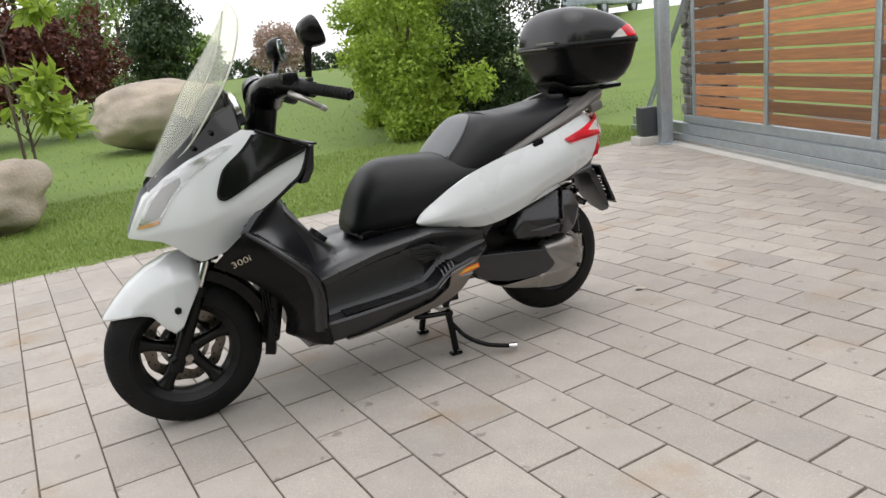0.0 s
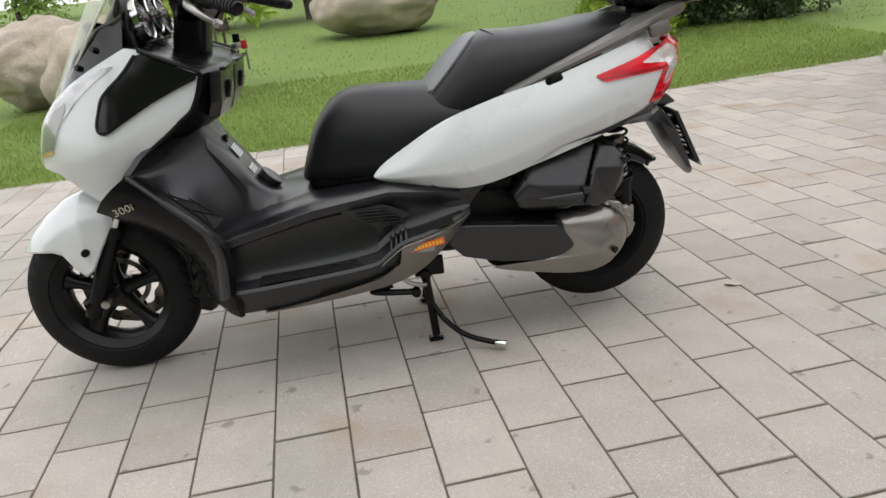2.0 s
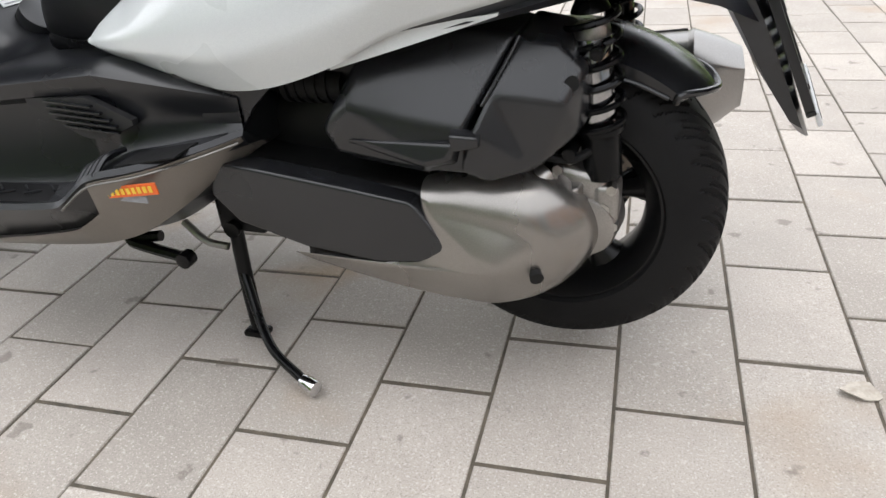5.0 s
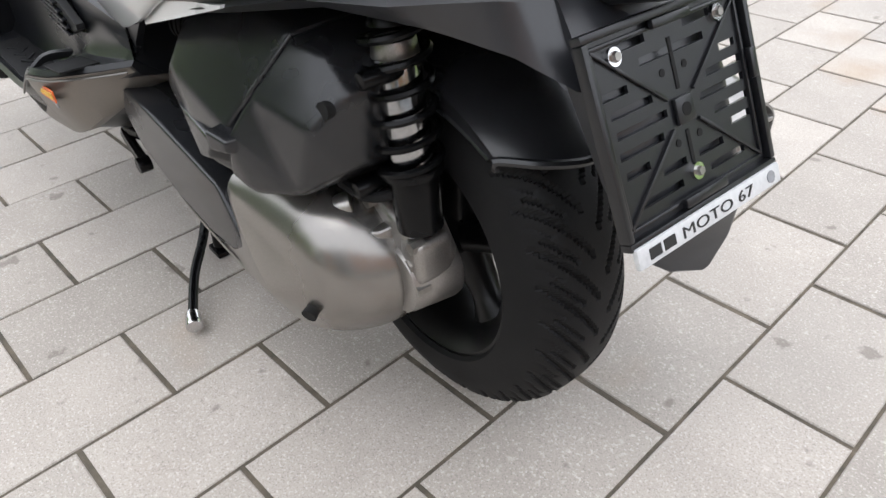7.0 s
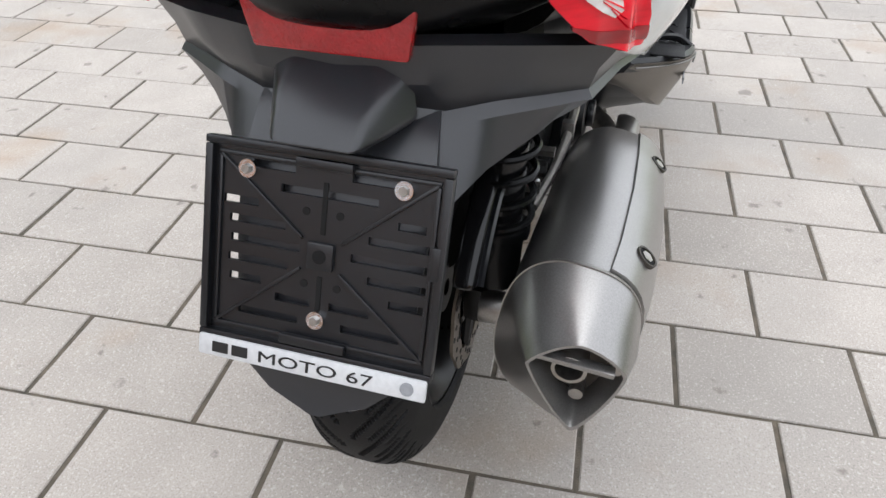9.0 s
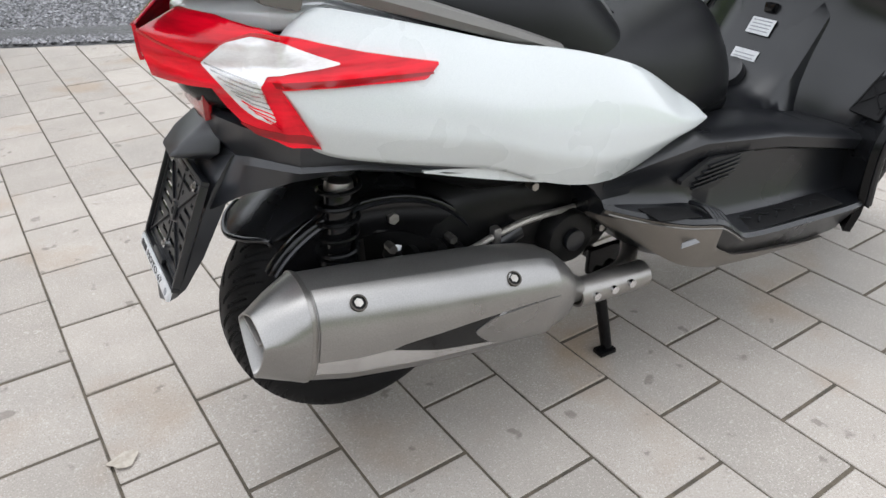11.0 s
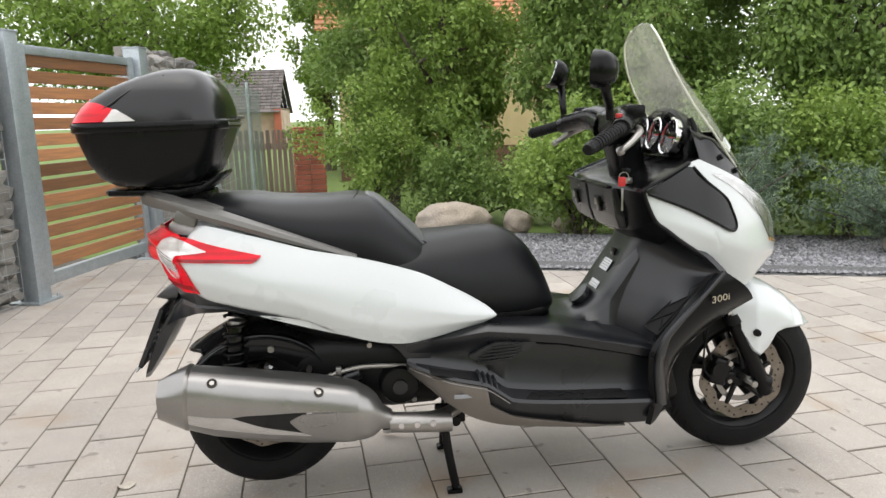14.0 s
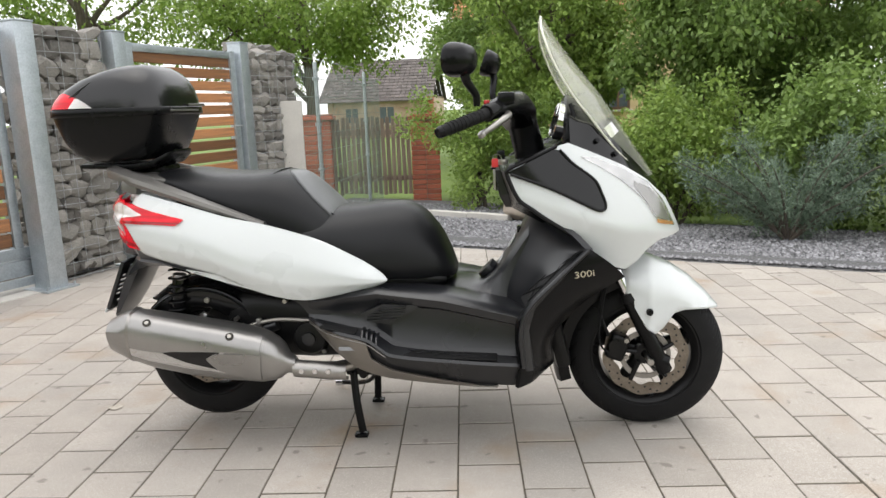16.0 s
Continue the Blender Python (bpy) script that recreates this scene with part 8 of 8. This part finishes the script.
def muffler():
    def ring(x, cy, cz, ry, rz, pw=2.5, tilt=0.0, n=48):
        out = []
        for a in np.linspace(0, 2 * math.pi, n, endpoint=False):
            out.append(shape(x, cy, cz, ry, rz, a, pw, tilt))
        return out
    def shape(x, cy, cz, ry, rz, a, pw=2.6, tilt=0.10):
        c, s = math.cos(a), math.sin(a)
        low = 1.0 + 0.14 * max(0.0, -s) * min(1.0, max(0.0, (0.30 - x) / 0.35))
        y, z = ry * math.copysign(abs(c) ** (2 / pw), c), low * rz * math.copysign(abs(s) ** (2 / pw), s)
        return (x + tilt * z, cy + y * math.cos(0.18) - z * math.sin(0.18), cz + y * math.sin(0.18) + z * math.cos(0.18))
    body = [(-0.122, -0.222, 0.386, 0.065, 0.079), (-0.05, -0.225, 0.371, 0.070, 0.086), (0.08, -0.228, 0.348, 0.073, 0.090), (0.20, -0.228, 0.329, 0.073, 0.089), (0.29, -0.228, 0.315, 0.070, 0.083), (0.318, -0.228, 0.309, 0.067, 0.078)]
    m = part("muffler", skin([ring(*r, 2.6, 0.10) for r in body]), M_MUFFLER, scooter, "big satin silver muffler with black accents", 50)
    part("front_cone", skin([ring(*r, 2.5, 0.10) for r in ((0.318, -0.228, 0.309, 0.066, 0.077), (0.345, -0.229, 0.303, 0.060, 0.068), (0.366, -0.230, 0.297, 0.050, 0.055), (0.385, -0.231, 0.290, 0.030, 0.032), (0.41, -0.233, 0.282, 0.024, 0.024))]), M_MUFFLER, m, "", 50)
    # end cap: from the oval of the body to a shield-shaped mouth
    corners = [(math.atan2(z, y), math.hypot(y, z)) for y, z in ((-0.003, 0.040), (-0.047, 0.010), (-0.006, -0.062), (0.042, 0.014))]
    def mouth(a):
        """The mouth's radius in the direction a: straight sides between its four corners, a little bowed."""
        pts = [(r * math.cos(t), r * math.sin(t)) for t, r in corners]
        d, best = (math.cos(a), math.sin(a)), 0.0
        for (y0, z0), (y1, z1) in zip(pts, pts[1:] + pts[:1]):
            ey, ez = y1 - y0, z1 - z0
            det = d[0] * -ez + ey * d[1]
            if abs(det) > 1e-9:
                t, u = (y0 * -ez + ey * z0) / det, (d[0] * z0 - d[1] * y0) / det
                if t > 0 and -1e-6 <= u <= 1 + 1e-6:
                    best = t * (1 + 0.62 * u * (1 - u))
        return best
    def cap_ring(k, grow, back, n=96):
        out = []
        for a in np.linspace(0, 2 * math.pi, n, endpoint=False):
            p = Vector(shape(-0.122, -0.222, 0.386, 0.068, 0.082, a))
            r = mouth(a - 0.0) * grow
            y, z = r * math.cos(a), r * math.sin(a)
            q = Vector((-0.190 + back + 0.10 * z - 0.12 * y, -0.238 + y, 0.398 + z))
            out.append(tuple(p.lerp(q, k)))
        return out
    part("end_cap", skin([cap_ring(0.0, 1.2, 0), cap_ring(0.10, 1.25, 0), cap_ring(0.55, 1.18, 0.0), cap_ring(0.93, 1.06, 0.0), cap_ring(1.0, 1.02, -0.004), cap_ring(1.0, 0.95, -0.004), cap_ring(1.0, 0.84, 0.016), cap_ring(1.0, 0.80, 0.045)]), M_MUFFLER, m, "brushed grey angular end cap", 55)
    part("seam_band", skin([ring(*r, 2.6, 0.10) for r in ((-0.114, -0.222, 0.385, 0.0665, 0.0805), (-0.119, -0.222, 0.386, 0.0685, 0.0825), (-0.123, -0.222, 0.387, 0.0685, 0.0825))]), M_ALU, m)
    part("outlet_plate", skin([cap_ring(1.0, 0.79, 0.030), cap_ring(1.0, 0.79, 0.034)]), M_SOOT, m)
    part("outlet_pipe", lathe([(0.0165, -0.016), (0.0165, 0.02), (0.0130, 0.02), (0.0130, -0.016)], 28, "x", (-0.170, -0.234, 0.402)), M_STEEL, m)
    part("outlet_dark", rod((-0.160, -0.234, 0.402), (-0.163, -0.234, 0.402), 0.0135, seg=20), M_VOID, m)
    for y, z in ((-0.240, 0.434), (-0.198, 0.408), (-0.276, 0.408), (-0.243, 0.366)):
        part("outlet_bolt", rod((-0.150, y, z), (-0.180, y, z), 0.0075, 0.007, 14), M_STEEL, m)
    part("outlet_bar", box(0.012, 0.078, 0.006, (-0.186, -0.236, 0.414), 0.002, turn=Matrix.Rotation(radians(6), 4, "X")), M_MUFFLER, m, "thin cross bar")
    def on_side(pts, lift):
        """Places on the outer flank of the muffler, from x and how far round."""
        out = []
        for x, ang in pts:
            cy, cz, ry, rz = (float(np.interp(x, [r[0] for r in body], [r[i] for r in body])) for i in (1, 2, 3, 4))
            out.append(shape(x, cy, cz, ry + lift, rz + lift, ang))
        return out
    def flank(x0, x1, a_top, a_bot, lift, n=40):
        rows = []
        for x in np.linspace(x0, x1, n):
            rows.append(on_side([(x, a) for a in np.linspace(a_top(x), a_bot(x), 8)], lift) + on_side([(x, a) for a in np.linspace(a_bot(x), a_top(x), 8)], -0.004))
        return skin(rows)
    pi = math.pi
    line = lin([(-0.116, pi * 1.035), (0.0, pi * 1.005), (0.165, pi * 0.93), (0.312, pi * 0.875)])
    part("upper_shell", flank(-0.112, 0.312, lambda x: pi * 0.56, line, 0.0045, 50), M_MUFFLER, m, "brushed upper heat shield", 60)
    part("polished_blade", flank(-0.112, 0.20, lambda x: line(x) + 0.01, lin([(-0.112, pi * 1.15), (0.0, pi * 1.14), (0.10, pi * 1.13), (0.20, pi * 1.12)]), 0.0012), M_POLISH, m, "polished silver blade", 60)
    part("black_inset", flank(-0.004, 0.186, lambda x: line(x) + 0.012, lin([(-0.004, pi * 1.008), (0.08, pi * 1.055), (0.186, pi * 1.085)]), 0.0022), M_GLOSS, m, "black inset", 60)
    part("polished_arrow", flank(0.146, 0.316, lin([(0.146, pi * 0.998), (0.176, pi * 0.945), (0.316, pi * 0.885)]), lin([(0.146, pi * 1.002), (0.186, pi * 1.09), (0.316, pi * 1.20)]), 0.0038), M_MUFFLER, m, "satin arrow-shaped plate", 60)
    for x in (-0.053, 0.215):
        c = Vector(on_side([(x, pi * 0.70)], 0.0045)[0])
        n = Vector((0.05, -0.62, 0.78)).normalized()
        part("mount_bolt", lathe([(0.013, -0.002), (0.013, 0.003), (0.0105, 0.003), (0.0105, -0.002)], 28, "z"), M_SOOT, m).matrix_basis = Matrix.Translation(c) @ n.to_track_quat("Z", "Y").to_matrix().to_4x4()
        part("bolt_well", rod(c - n * 0.004, c + n * 0.0012, 0.0105, seg=24), M_VOID, m)
        part("bolt_head", rod(c, c + n * 0.0030, 0.007, seg=6), M_STEEL, m)


muffler()


def stands():
    c = part("centre_stand", tube([(0.60, 0.12, 0.215), (0.592, 0.135, 0.12), (0.586, 0.142, 0.018)], 0.013, 14, 10), M_BLACKPL, scooter, "black centre stand, down")
    part("leg", tube([(0.565, -0.12, 0.215), (0.575, -0.138, 0.12), (0.592, -0.148, 0.018)], 0.013, 14, 10), M_BLACKPL, c)
    for y in (0.143, -0.149):
        part("foot", box(0.045, 0.03, 0.012, (0.588, y, 0.007), 0.004), M_BLACKPL, c)
    part("cross_tube", rod((0.60, -0.13, 0.212), (0.60, 0.135, 0.212), 0.015, seg=14), M_BLACKPL, c)
    part("lever", tube([(0.592, 0.138, 0.13), (0.555, 0.175, 0.075), (0.50, 0.225, 0.042), (0.42, 0.268, 0.026)], 0.0085, 26, 10), M_BLACKPL, c)
    part("lever_tip", rod((0.425, 0.266, 0.026), (0.395, 0.277, 0.022), 0.012, 0.014, 12, 0.003), M_CHROME, c, "worn bright lever tip")
    part("bracket", box(0.09, 0.016, 0.06, (0.585, 0.115, 0.235), 0.006), M_BLACKPL, c)
    part("bracket", box(0.09, 0.016, 0.06, (0.585, -0.115, 0.235), 0.006), M_BLACKPL, c)
    part("return_spring", tube([(0.60, 0.15, 0.19), (0.64, 0.155, 0.20), (0.68, 0.15, 0.23)], 0.007, 12, 8), M_STEEL, c)
    s = part("side_stand", tube([(0.70, 0.19, 0.222), (0.76, 0.20, 0.212), (0.63, 0.215, 0.200)], 0.010, 14, 8), M_BLACKPL, scooter, "black side stand, folded up")
    part("stand_foot", rod((0.635, 0.205, 0.20), (0.635, 0.228, 0.20), 0.014, seg=14, edge=0.003), M_BLACKPL, s)


stands()


def fallen_leaf():
    b = bmesh.new()
    pts = [(0.026 * math.cos(a) * (1 + 0.25 * math.sin(3 * a)), 0.020 * math.sin(a), 0.006 + 0.004 * math.sin(2 * a)) for a in np.linspace(0, 2 * math.pi, 18, endpoint=False)]
    top = [b.verts.new(p) for p in pts]
    low = [b.verts.new((x, y, z - 0.0018)) for x, y, z in pts]
    b.faces.new(top)
    b.faces.new(low[::-1])
    for i in range(18):
        b.faces.new((top[i], low[i], low[(i + 1) % 18], top[(i + 1) % 18]))
    ob = mesh_object("dry_leaf", b, material("dry_leaf", (0.48, 0.44, 0.38), (0.34, 0.30, 0.25), rough=0.8, scale=60))
    ob.location = (-0.408, 0.056, 0.0)
    tagged(ob, "pale dry curled leaf lying on the pavers", "leaf")


fallen_leaf()

# ---- paving: running-bond concrete pavers ----
LAY, PW, PL, LX0 = radians(4.5), 0.1885, 0.2935, -0.0456


def lay(u, v):
    """From the paving's own net to the yard."""
    return u * math.cos(LAY) - v * math.sin(LAY), u * math.sin(LAY) + v * math.cos(LAY)


def clip(poly, px, py, nx, ny):
    """Keeps the part of a polygon on the inner side of a line."""
    out = []
    for (x0, y0), (x1, y1) in zip(poly, poly[1:] + poly[:1]):
        a, b = (x0 - px) * nx + (y0 - py) * ny, (x1 - px) * nx + (y1 - py) * ny
        if a >= 0:
            out.append((x0, y0))
        if (a >= 0) != (b >= 0):
            k = a / (a - b)
            out.append((x0 + (x1 - x0) * k, y0 + (y1 - y0) * k))
    return out


def paver_mesh(poly, deep=0.05, chamfer=0.0018):
    """A slab with a small worn chamfer round its top."""
    n = len(poly)
    cx, cy = sum(p[0] for p in poly) / n, sum(p[1] for p in poly) / n
    inner = []
    for x, y in poly:
        d = math.hypot(x - cx, y - cy)
        k = 1 - chamfer * 1.5 / max(d, 0.01)
        inner.append((cx + (x - cx) * k, cy + (y - cy) * k))
    verts = [(x, y, -deep) for x, y in poly] + [(x, y, -chamfer) for x, y in poly] + [(x, y, 0.0) for x, y in inner]
    faces = []
    for i in range(n):
        j = (i + 1) % n
        faces += [(i, j, n + j, n + i), (n + i, n + j, 2 * n + j, 2 * n + i)]
    faces.append(tuple(range(2 * n, 3 * n)))
    return verts, faces


def build_paving():
    gap, rng = 0.0026, random.Random(11)
    bed_v = [(x, (lawn_edge(x) if s else gravel_edge(x)), -0.0028) for x in np.arange(-6, 5.01, 0.25) for s in (1, 0)]
    n = len(bed_v) // 2
    bed = raw_object("pavement", bed_v, [(2 * i, 2 * i + 2, 2 * i + 3, 2 * i + 1) for i in range(n - 1)], M_JOINT)
    tagged(bed, "yard of warm grey concrete pavers in running bond with dark sandy joints", "paving", kind="structure")
    w, h = PW - 2 * gap, PL - 3.2 * gap
    v, f = paver_mesh([(-w / 2, -h / 2), (w / 2, -h / 2), (w / 2, h / 2), (-w / 2, h / 2)])
    full = bpy.data.meshes.new("paver")
    full.from_pydata(v, [], f)
    full.materials.append(M_PAVER)
    far_v, far_f, near = [], [], 0
    gd = (Vector(G1) - Vector(G0)).normalized()
    gate_line = along(G0, G1, 0, 0.0)
    for i in range(-32, 30):
        for j in range(-26, 28):
            u = LX0 + PW * (i + 0.5)
            c = (0.0353 if i % 2 == 0 else 0.182) + PL * (j + 0.5)
            x, y = lay(u, c)
            if not (-6 < x < 4.8) or y < lawn_edge(x) - 0.3 or y > gravel_edge(x) + 0.3:
                continue
            if (x - gate_line.x) * gd.y - (y - gate_line.y) * gd.x < -0.6:
                continue
            quad = [lay(u + a * w / 2, c + b * h / 2) for a, b in ((-1, -1), (1, -1), (1, 1), (-1, 1))]
            ye, yg = lawn_edge(x), gravel_edge(x)
            se, sg = lawn_edge(x + 0.1) - lawn_edge(x - 0.1), gravel_edge(x + 0.1) - gravel_edge(x - 0.1)
            cut = clip(clip(quad, x, ye, -se / 0.2, 1), x, yg, sg / 0.2, -1)
            if len(cut) >= 3:
                edge = along(G0, G1, 0, 0.42)
                cut = clip(cut, edge.x, edge.y, gd.y, -gd.x)
            if len(cut) < 3:
                continue
            whole = len(cut) == 4 and all(abs(a[0] - b[0]) + abs(a[1] - b[1]) < 1e-6 for a, b in zip(cut, quad))
            tilt = (rng.gauss(0, 0.0016), rng.gauss(0, 0.0016), rng.gauss(0, 0.0012))
            if whole and -0.75 < x < 1.75 and -1.75 < y < 1.35 and near < 300:
                ob = new("paver", full)
                ob.parent = bed
                ob.location, ob.rotation_euler = (x, y, tilt[2] * 0.6), (tilt[0], tilt[1], LAY + rng.gauss(0, 0.002))
                near += 1
            else:
                pv, pf = paver_mesh(cut)
                k = len(far_v)
                far_v += [(a, b, z + tilt[2] * 0.6 + (a - x) * tilt[1] * 2 + (b - y) * tilt[0] * 2) for a, b, z in pv]
                far_f += [tuple(k + m for m in face) for face in pf]
    tagged(raw_object("far_pavers", far_v, far_f, M_PAVER_FAR, bed), kind="stuff")


build_paving()
